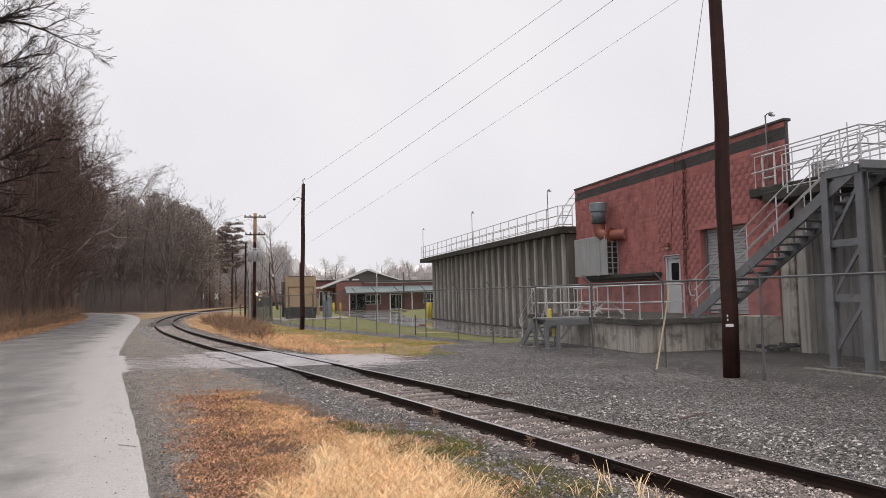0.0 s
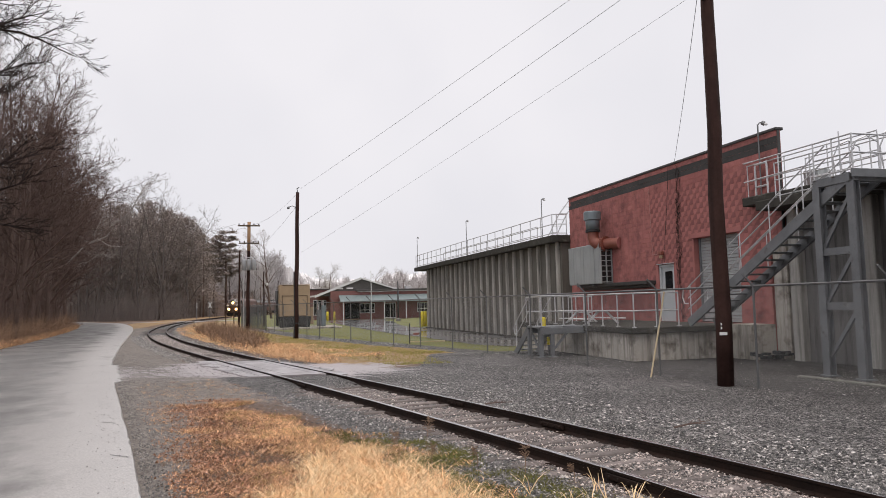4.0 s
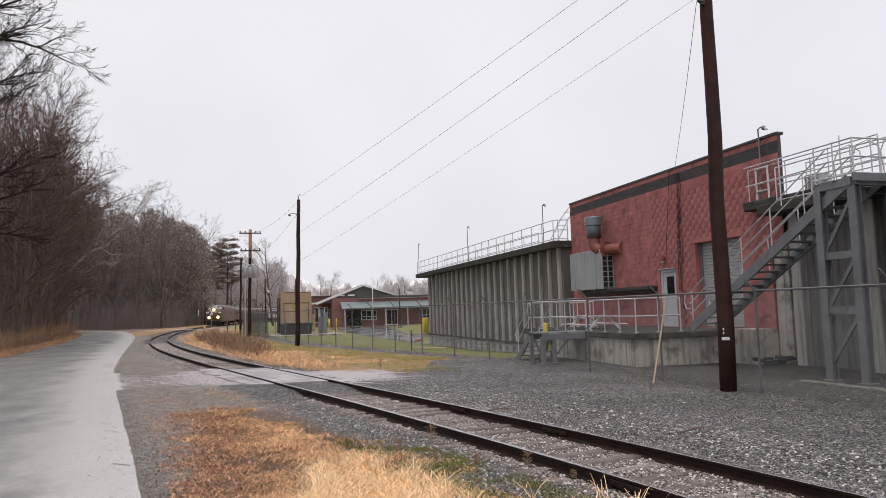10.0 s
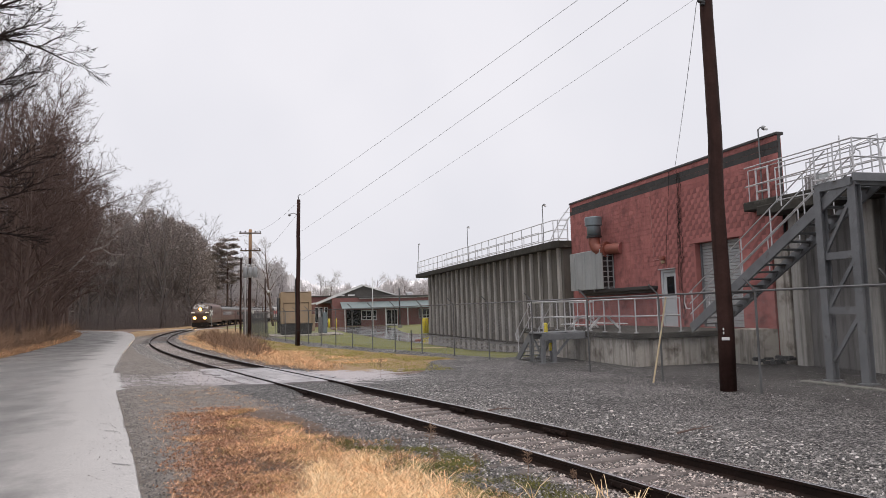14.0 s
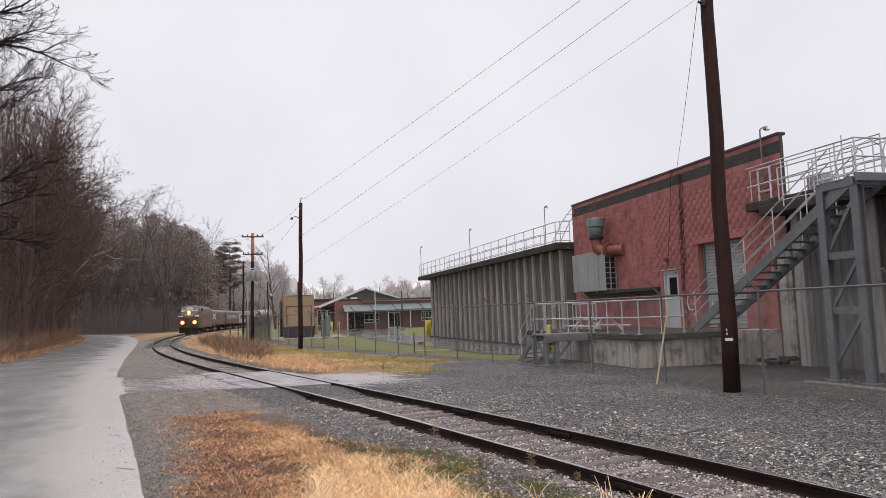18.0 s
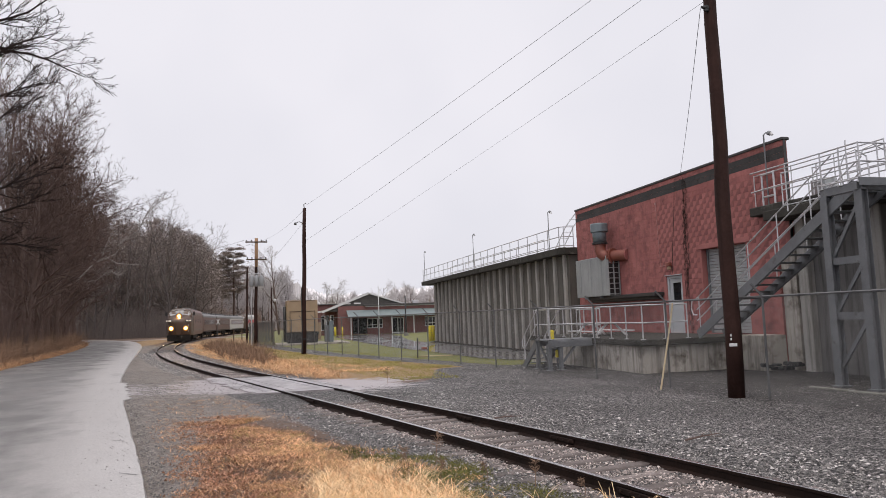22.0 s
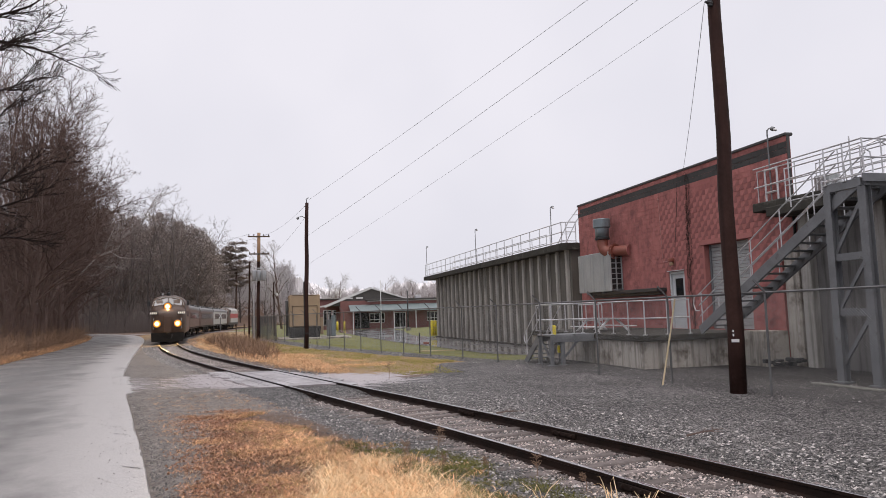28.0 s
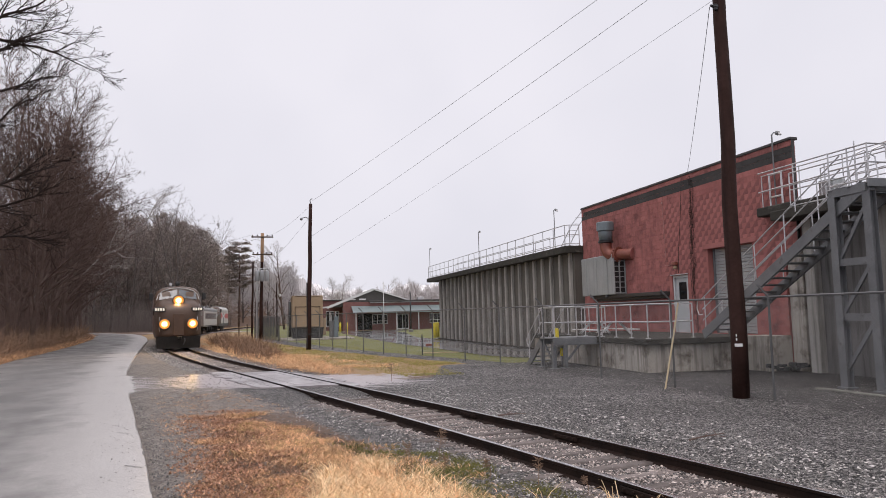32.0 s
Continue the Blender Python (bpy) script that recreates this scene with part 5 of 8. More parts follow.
# ---- chain-link fence ----
def make_fence():
    f = thing("chain_link_fence", "grey chain-link fence with outward barb arms", "fence")
    H = 2.3
    # posts every 3.05 m along the line
    seg = [Vector((x, y, 0)) for x, y in FENCE]
    pts = [Vector((float(fence_x(y)), y, 0)) for y in (10.2, 13.44, 16.77, 20.22, 23.7, 27.2, 30.3, 33.1, 35.8, 38.4, 41.0, 43.4, 45.9, 49.3, 53.0, 56.9, 60.7, 64.8, 68.9, 72.8, 76.7)]
    pts.append(seg[-1])
    back = seg[-1] + Vector((2.6, 9.5, 0))
    for i, c in enumerate(pts):
        po = part("fence_post", Shape().tube(c + Vector((0, 0, -0.1)), c + Vector((0, 0, H)), 0.027, n=8), M["fence_steel"], f)
        part("barb_arm", Shape().bar(c + Vector((0, 0, H - 0.02)), c + Vector((-0.26, 0.02, H + 0.26)), 0.025, 0.04), M["fence_steel"], po)
    for i in range(1, 4):
        c = seg[-1] + (back - seg[-1]) * (i / 3)
        part("fence_post", Shape().tube(c, c + Vector((0, 0, H)), 0.038, n=8), M["fence_steel"], f)
    for a, b in list(zip(seg[:-1], seg[1:])) + [(seg[-1], back)]:
        part("top_rail", Shape().tube(a + Vector((0, 0, H - 0.03)), b + Vector((0, 0, H - 0.03)), 0.026, n=6), M["fence_steel"], f)
    # woven wire as crossing diagonals
    for k, (a, b) in enumerate(zip(seg[:-1], seg[1:])):
        if k >= 4:
            b2 = a + (b - a) * 0.55
        else:
            b2 = b
        d = (b2 - a).normalized()
        L = (b2 - a).length
        s = Shape()
        step = 0.064 if k < 3 else 0.17
        r = 0.00095 if k < 3 else 0.002
        hh = H - 0.06
        for sgn in (1, -1):
            u = -hh
            while u < L:
                u0, u1 = max(u, 0), min(u + hh, L)
                if u1 > u0:
                    z0, z1 = u0 - u, u1 - u
                    if sgn < 0:
                        z0, z1 = hh - z0, hh - z1
                    off = Vector((0.003 * sgn, 0, 0.03))
                    s.tube(a + d * u0 + Vector((0, 0, z0)) + off, a + d * u1 + Vector((0, 0, z1)) + off, r, n=3, caps=False)
                u += step
        part("wire_mesh", s, M["chain"], f, "", False, "stuff")
    # privacy slats at the far end
    a, b = seg[-2] + (seg[-1] - seg[-2]) * 0.56, seg[-1]
    slat = None
    for (p, q), gap in (((a, b), 0.14), ((b, back), 0.14)):
        L = (q - p).length
        n = int(L / gap)
        ang = math.atan2(q.y - p.y, q.x - p.x)
        for i in range(n):
            c = p + (q - p) * ((i + 0.5) / n)
            if slat is None:
                slat = Shape().box(0, 0, 1.12, 0.06, 0.006, 2.15).mesh("slat")
                slat.materials.append(M["slat"])
            o = new("slat", slat)
            o.parent = f
            o.matrix_basis = Matrix.Translation(c) @ Matrix.Rotation(ang, 4, "Z")


make_fence()


# ---- poles and wires ----
def wood_pole(base, top, r0, r1, label, category="utility pole", group="utility poles"):
    p = thing("utility_pole", label, category, group, base)
    d = Vector(top) - Vector(base)
    pts = [d * (i / 8) + Vector((0.02 * math.sin(i * 1.7), 0.02 * math.cos(i * 2.3), 0)) * (1 if 0 < i < 8 else 0) for i in range(9)]
    pts[0] = Vector((0, 0, -0.15))
    part("pole", Shape().path(pts, [r0 + (r1 - r0) * i / 8 for i in range(9)], 14), M["pole_wood"], p, "", True)
    return p, d


def make_poles():
    # the near leaning pole with its paper tag
    p, d = wood_pole((10.67, 14.23, 0), (10.76, 14.23, 11.9), 0.19, 0.135, "tall dark creosoted pole leaning slightly, with a white tag")
    at = lambda z: Vector((d.x / d.z * z, d.y / d.z * z, z))
    c = at(1.2)
    part("paper_tag", Shape().box(c.x - 0.11, c.y - 0.155, 1.2, 0.17, 0.012, 0.07, 0.003, -0.45), M["white"], p, "torn white paper tag")
    for z in (1.42, 1.33):
        part("metal_number", Shape().box(c.x - 0.14, c.y - 0.135, z, 0.03, 0.012, 0.055, 0.0, -0.6), M["white"], p, "small metal tag bar")
    c = at(9.2)
    part("insulator", Shape().tube(c + Vector((-0.15, -0.1, 0)), c + Vector((-0.34, -0.12, 0.02)), 0.05, 0.03, n=8), M["black"], p)
    part("cable_clamp", Shape().box(c.x - 0.2, c.y - 0.1, c.z, 0.12, 0.08, 0.16, 0.02), M["steel_dark"], p)
    # the second pole by the fence
    q, e = wood_pole((3.09, 46.74, 0), (3.28, 46.74, 9.5), 0.16, 0.11, "dark wooden pole with a small bracket lamp")
    part("pole_top_pin", Shape().path([(0.19, 0, 9.45), (0.15, 0, 9.75), (0.3, 0, 9.85)], 0.03, 6), M["galv_dull"], q)
    part("lamp_arm", Shape().path([(0.17, 0, 8.45), (-0.15, -0.1, 8.6), (-0.4, -0.15, 8.52)], 0.025, 6), M["galv_dull"], q)
    part("lamp_head", Shape().lathe(-0.42, -0.15, [(0.03, 8.55), (0.08, 8.5), (0.09, 8.4), (0.02, 8.37)], 10), M["galv_dull"], q, "small grey lamp head", True)
    part("cable_guard", Shape().box(-0.09, -0.13, 2.2, 0.06, 0.06, 4.2, 0.01), M["black"], q)
    part("meter_sign", Shape().box(0.02, -0.18, 1.0, 0.26, 0.03, 0.08, 0.005), M["black"], q)
    # the far pole with crossarms and transformers
    u, f = wood_pole((0.16, 68.8, 0), (0.32, 68.8, 10.1), 0.17, 0.12, "brown pole with two crossarms and a bank of transformers")
    for z, w in ((9.75, 2.0), (8.1, 1.85)):
        a = part("crossarm", Shape().box(0.15, -0.16, z, w, 0.1, 0.12, 0.01), M["pole_pale"], u)
        for k in (-0.9, -0.45, 0.45, 0.9):
            part("insulator", Shape().lathe(0.15 + k * w / 2, -0.16, [(0.02, z + 0.06), (0.05, z + 0.1), (0.06, z + 0.18), (0.03, z + 0.22)], 8), M["steel_dark"], a)
    part("upper_shaft", Shape().tube((0.12, 0, 7.4), (0.16, 0, 10.12), 0.155, n=12), M["pole_fresh"], u, "paler weathered upper shaft", True)
    part("platform_arm", Shape().box(0.12, -0.2, 6.75, 1.5, 0.1, 0.1, 0.01), M["galv"], u)
    for x in (-0.32, 0.12, 0.56):
        part("transformer", Shape().lathe(x, -0.45, [(0.17, 5.55), (0.21, 5.6), (0.21, 6.44), (0.17, 6.54), (0.05, 6.6)], 14), M["transformer"], u, "pale grey transformer can", True)
        part("cutout", Shape().path([(x, -0.45, 6.5), (x + 0.05, -0.3, 6.7), (x, -0.2, 6.85)], 0.02, 6), M["steel_dark"], u)
    part("riser_conduit", Shape().tube((-0.35, -0.1, 0), (-0.35, -0.1, 5.6), 0.055, n=8), M["galv"], u, "pale riser conduit")
    v, g = wood_pole((-0.75, 80.5, 0), (-0.62, 80.5, 8.3), 0.12, 0.09, "thin dark pole beside the fence corner")
    w, h = wood_pole((2.0, 84.0, 0), (2.0, 84.0, 6.2), 0.09, 0.07, "short dark pole with a white lamp globe")
    part("lamp_globe", Shape().lathe(0.35, 0, [(0.03, 4.9), (0.13, 4.84), (0.13, 4.62), (0.04, 4.56)], 10), M["white"], w, "white lamp globe", True)
    # wires
    def wire(name, a, b, sag, r, label):
        pts = []
        for i in range(25):
            t = i / 24
            c = Vector(a).lerp(Vector(b), t)
            c.z -= sag * 4 * t * (1 - t)
            pts.append(c)
        tagged(solid(name, Shape().path(pts, r, 5), M["cable"], True), label, "cable", "overhead wires")
    wire("overhead_wire", (3.42, 46.74, 9.72), (10.75, 14.23, 11.6), 0.1, 0.006, "thin black overhead wire between two poles")
    wire("overhead_wire", (3.25, 46.7, 7.3), (10.7, 14.2, 10.66), 0.1, 0.006, "thin black overhead wire between two poles")
    wire("overhead_wire", (3.2, 46.7, 5.4), (10.45, 14.1, 9.34), 0.1, 0.004, "thin black telephone wire between two poles")
    wire("overhead_wire", (0.9, 68.6, 9.9), (3.25, 46.74, 9.4), 0.3, 0.006, "thin black overhead wire between two poles")
    wire("overhead_wire", (0.3, 68.6, 6.9), (3.2, 46.74, 8.6), 0.3, 0.006, "thin black overhead wire between two poles")
    wire("service_drop", (10.4, 14.15, 9.2), (16.55, 24.55, 7.4), 0.12, 0.007, "thin service wire from the pole to the roof")
    for k, z in ((0.9, 9.93), (-0.9, 9.93), (0.9, 8.3)):
        wire("overhead_wire", (0.15 + k, 68.6, z), (-32 + k, 150, z + 3), 1.0, 0.008, "thin black overhead wire to the woods")


make_poles()


# ---- small things round the yard ----
def make_yard_things():
    s = Shape().path([(10.2, 16.62, -0.02), (10.53, 16.72, 1.1), (10.86, 16.85, 2.22)], 0.024, 7)
    tagged(solid("wooden_stake", s, M["stick_wood"]), "bare pale wooden stake leaning on the fence", "stake")
    for x, y in ((15.55, 63.2), (15.95, 63.8)):
        b = thing("bollard", "yellow steel bollard beside the ribbed tank", "bollard", "yellow bollards", (x, y, -0.02))
        part("tube", Shape().lathe(0, 0, [(0.16, 0), (0.16, 1.28), (0.1, 1.38), (0.01, 1.4)], 14), M["yellow"], b, "", True)
    for x, y in ((11.3, 103), (12.3, 103.2)):
        b = thing("bollard", "yellow steel bollard by the school door", "bollard", "yellow bollards", (x, y, 0))
        part("tube", Shape().lathe(0, 0, [(0.16, 0), (0.16, 1.2), (0.02, 1.28)], 12), M["yellow"], b, "", True)
    # black refuse heap by the dock
    rnd = random.Random(9)
    s = Shape()
    for i in range(11):
        s.box(15.4 + rnd.uniform(0, 1.1), 19.0 + rnd.uniform(-0.2, 0.5), 0.06 + rnd.uniform(0, 0.24), rnd.uniform(0.2, 0.5), rnd.uniform(0.1, 0.3), rnd.uniform(0.06, 0.14), 0.02, rnd.uniform(0, 3))
    tagged(solid("scrap_heap", s, M["steel_dark"]), "low heap of black scrap against the dock wall", "scrap heap", kind="stuff")
    # low hydrant frame on the lawn
    h = thing("pipe_stand", "thin rusty pipe stand on the lawn", "pipe")
    part("upright", Shape().tube((8.2, 36.2, 0), (8.2, 36.2, 1.05), 0.03, n=6), M["steel_dark"], h)
    part("crossbar", Shape().tube((8.2, 36.2, 0.1), (10.2, 36.6, 0.05), 0.03, n=6), M["stick_wood"], h)
    part("valve", Shape().box(8.55, 36.2, 0.5, 0.3, 0.12, 0.12, 0.02), M["pipe_red"], h)
    # crossing signs far along the track
    for x, y, turn in ((-6.4, 138.5, 0.8), (-9.2, 146.0, 1.4)):
        c = thing("crossbuck_sign", "white railway crossing sign on a thin post", "railway sign", "crossing signs", (x, y, 0), turn)
        part("post", Shape().box(0, 0.03, 1.6, 0.1, 0.08, 3.2), M["galv_dull"], c)
        for a in (-1, 1):
            m = Matrix.Rotation(a * 0.95, 3, "Y")
            part("blade", Shape().box(0, -0.03 - 0.015 * a, 2.75, 1.25, 0.02, 0.2, 0, 0, m), M["white"], c, "white board")
    for x, y in ((-1.5, 97), (-2.4, 92)):
        tagged(solid("marker_post", Shape().box(x, y, 0.7, 0.14, 0.14, 1.5, 0.02), M["pole_pale"]), "short wooden marker post in the grass", "post", "marker posts")


make_yard_things()


def make_wall_lines():
    rnd = random.Random(40)
    v = Shape()
    for k in range(6):
        y = 24.45 + rnd.gauss(0, 0.04)
        pts = [Vector((16.54, y, 1.12 if k < 3 else 2.5 + rnd.uniform(0, 1.5)))]
        while pts[-1].z < 7.2 - 0.35 * k * rnd.random():
            pts.append(pts[-1] + Vector((0, rnd.gauss(0, 0.045) + 0.15 * (24.45 - pts[-1].y), rnd.uniform(0.18, 0.3))))
        v.path(pts, 0.007 if k < 3 else 0.004, 5, False)
        for q in pts[1:]:
            for _ in range(3):
                v.path([q, q + Vector((rnd.uniform(-0.03, 0.01), rnd.gauss(0, 0.1), rnd.gauss(0.02, 0.1)))], [0.006, 0.003], 3, False)
    # strands added to stand in for the wall's dark vertical stain
    tagged(solid("wall_strands", v, M["bark_dark"]), "thin dark twiggy strands for the vertical stain on the red wall", "vine")
    c = thing("wall_conduit", "thin pale conduit running down the red wall", "conduit")
    part("vertical_run", Shape().tube((16.56, 26.5, 6.7), (16.56, 26.4, 3.9), 0.008, n=6), M["conduit"], c)
    part("junction_box", Shape().box(16.55, 26.5, 6.55, 0.05, 0.07, 0.07, 0.01), M["conduit"], c)
    w = Shape().path([(16.5, 24.9, 7.35), (16.45, 25.0, 6.0), (16.46, 25.3, 4.4), (16.5, 25.45, 3.5)], 0.01, 5)
    tagged(solid("drop_cable", w, M["cable"]), "thin black cable hanging down the wall", "cable")


make_wall_lines()


def make_generator():
    g = thing("generator_enclosure", "tan steel generator enclosure on a dark base tank", "generator", at=(4.45, 70.0, 0))
    part("base_tank", Shape().prism([(-1.35, 0.1), (1.35, 0.1), (1.5, 1.14), (-1.5, 1.14)], -1.8, 1.8, "y"), M["black"], g, "black fuel base tank")
    part("enclosure", Shape().box(0, 0, 2.65, 2.84, 3.5, 3.0, 0.04), M["tan"], g)
    for z in (1.2, 3.1, 4.1):
        part("trim_strip", Shape().box(0, -1.77, z, 2.3, 0.04, 0.05, 0.01), M["pole_pale"], g)
    for x in (-1.15, 1.15):
        part("corner_post", Shape().box(x, -1.78, 2.2, 0.05, 0.05, 1.9, 0.01), M["pole_pale"], g)
    part("exhaust_stack", Shape().tube((-1.62, -1.2, 0.3), (-1.62, -1.2, 3.6), 0.14, n=10), M["black"], g, "black exhaust stack", True)
    part("cable_box", Shape().box(1.6, -1.0, 1.2, 0.3, 0.9, 1.6, 0.03), M["tan"], g)
    p = Shape().box(5.3, 69.6, 0.03, 6.6, 6.4, 0.22, 0.02)
    tagged(solid("concrete_pad", p, M["concrete_pale"]), "pale concrete pad under the generator", "concrete pad")
    for x, y, w, h, m in ((6.75, 68.9, 0.42, 1.6, "steel_grey"), (7.15, 68.7, 0.4, 2.0, "vent_blue"), (6.95, 70.4, 0.5, 1.4, "steel_grey")):
        c = thing("switch_cabinet", "grey electrical cabinet on the generator pad", "cabinet", "switch cabinets", (x, y, 0.14))
        part("cabinet_body", Shape().box(0, 0, h / 2, w, 0.4, h, 0.02), M[m], c)
        part("cabinet_door", Shape().box(0, -0.21, h / 2, w - 0.1, 0.02, h - 0.2, 0.005), M[m], c)
        part("conduit", Shape().tube((0, 0.1, h - 0.02), (0, 0.1, h + 0.5), 0.04, n=6), M["galv"], c)


make_generator()


# ---- the low school across the drive ----
def make_school():
    s = thing("school_building", "low red brick school with a grey gable and a metal awning", "building", at=(0, 105, 0))
    part("front_wall", Shape().box(24.0, 6, 2.0, 24.0, 12, 4.4), M["school_brick"], s, "red brick wall")
    part("wing_wall", Shape().box(10.9, 8.2, 1.7, 2.2, 12, 3.8), M["school_brick"], s)
    part("flat_roof", Shape().box(26.0, 6, 4.3, 20.6, 12.8, 0.24, 0.03), M["roof_grey"], s, "dark flat roof edge")
    part("parapet_line", Shape().box(26.0, -0.06, 4.1, 20, 0.06, 0.12), M["white"], s)
    part("gable", Shape().prism([(10.2, 3.62), (16.6, 6.0), (22.0, 4.3), (22.0, 3.5), (10.2, 3.5)], 0.4, 11, "y"), M["roof_grey"], s, "dark grey gable end")
    for a, b, w in (((9.7, 3.45), (16.6, 6.08), 0.34), ((16.6, 6.08), (22.2, 4.32), 0.2)):
        part("gable_trim", Shape().bar((a[0], 0.3, a[1]), (b[0], 0.3, b[1]), 0.2, w), M["white"], s, "white gable trim")
    for x in (13.4, 14.9):
        part("gable_vent", Shape().box(x, 0.36, 4.6, 1.0, 0.1, 0.22, 0.02), M["white"], s)
    part("awning", Shape().prism([(-2.2, 2.62), (0.0, 3.6), (0.0, 3.5), (-2.2, 2.52)], 13.2, 29.5, "x"), M["awning"], s, "blue-grey metal awning")
    for x in (13.6, 19.6, 22.9, 27.0):
        part("awning_post", Shape().box(x, -2.0, 1.3, 0.12, 0.12, 2.6, 0.01), M["white"], s)
    for x, w in ((17.4, 2.2), (25.9, 1.7), (28.6, 1.4)):
        wn = part("window", Shape().box(x, -0.05, 1.6, w, 0.1, 1.35), M["glass_dark"], s, "dark window with white frames")
        fr = Shape()
        for k in range(4):
            fr.box(x - w / 2 + k * w / 3, -0.12, 1.6, 0.07, 0.06, 1.4)
        for z in (0.92, 1.35, 2.28):
            fr.box(x, -0.125, z, w + 0.07, 0.06, 0.08)
        part("window_frame", fr, M["white"], wn)
    # flat dark panel stands in for the dark doorway recess
    rc = part("recess_glazing", Shape().box(15.15, -0.04, 1.25, 2.3, 0.1, 2.3), M["glass_dark"], s, "dark flat panel in place of the recess under the awning")
    part("recess_frame", Shape().box(14.0, -0.1, 1.25, 0.1, 0.08, 2.4).box(16.3, -0.1, 1.25, 0.1, 0.08, 2.4), M["school_brick"], rc)
    d = part("entrance_door", Shape().box(20.85, -0.05, 1.15, 1.7, 0.1, 2.2), M["glass_dark"], s, "glazed double door")
    fr = Shape()
    for x in (20.0, 20.85, 21.7):
        fr.box(x, -0.12, 1.15, 0.1, 0.06, 2.3)
    fr.box(20.85, -0.125, 2.28, 1.8, 0.06, 0.1).box(20.85, -0.125, 0.1, 1.8, 0.06, 0.14)
    part("door_frame", fr, M["white"], d)
    for x in (9.95, 10.6, 11.3):
        w = part("window", Shape().box(x, 2.15, 1.8, 0.45, 0.1, 2.2), M["glass_dark"], s)
        fr = Shape()
        for k in (-0.25, 0.25):
            fr.box(x + k, 2.08, 1.8, 0.06, 0.06, 2.3)
        fr.box(x, 2.075, 2.9, 0.56, 0.06, 0.08).box(x, 2.075, 0.75, 0.56, 0.06, 0.08)
        part("window_frame", fr, M["white"], w)
    part("wing_fascia", Shape().bar((9.2, 2.0, 3.5), (12.2, 0.4, 3.75), 0.12, 0.24), M["white"], s)
    f = thing("flagpole", "white flagpole before the school", "flagpole", at=(17.6, 102.5, 0))
    part("pole", Shape().path([(0, 0, 0), (0, 0, 6.9)], [0.07, 0.04], 8), M["white"], f, "", True)
    part("truck_ball", Shape().lathe(0, 0, [(0.02, 6.9), (0.08, 6.98), (0.02, 7.06)], 8), M["galv"], f)
    lm = thing("street_lamp", "dark slim lamp post on the school drive", "street lamp", at=(18.1, 86.0, 0))
    part("pole", Shape().path([(0, 0, 0), (0, 0, 4.9)], [0.11, 0.08], 8), M["black"], lm, "", True)
    part("base", Shape().lathe(0, 0, [(0.3, 0), (0.3, 0.3), (0.12, 0.4)], 10), M["concrete"], lm)
    dl = curve_at([(31.3, 14.4), (34, 12.2), (38, 11.4), (44, 11.2), (52, 10.5), (65, 10.2), (92, 10.2), (101, 11.0)])
    dr = curve_at([(31.3, 16.0), (36, 15.9), (62, 15.9), (66, 15.4), (85, 17.2), (96, 19.0), (101, 24.0)])
    d = Shape()
    ys = list(np.arange(31.3, 101.5, 0.7))
    for y in ys:
        for u in (0, 0.25, 0.5, 0.75, 1):
            x = float(dl(y)) + 0.15 * noise.noise((y, 0.0, 0.0)) + (float(dr(y)) - float(dl(y))) * u
            dip = -0.17 * float(ramp(np.array(x), 8, 12) * ramp(np.array(y), 27, 33) * (1 - ramp(np.array(y), 66, 80)))
            d.v.append((x, y, dip + 0.03 - 0.008 * noise.noise((x * 0.4, y * 0.25, 2.0))))
    for a in range(len(ys) - 1):
        for b in range(4):
            q = a * 5 + b
            d.f.append((q, q + 1, q + 6, q + 5))
    tagged(solid("driveway", d, M["drive"], True), "wet asphalt school drive full of puddles", "driveway", kind="structure")
    part("rear_wing", Shape().box(10.4, 15, 2.35, 6.4, 8, 4.7), M["school_brick"], s, "red brick rear wing")
    part("rear_wing_roof", Shape().box(10.4, 15, 4.78, 6.8, 8.4, 0.16, 0.02), M["roof_grey"], s)
    v = thing("roof_vent", "small grey rooftop vent", "vent", at=(24.3, 108, 4.42))
    part("hood", Shape().box(0, 0, 0.25, 0.9, 0.9, 0.5, 0.05), M["galv"], v)


make_school()


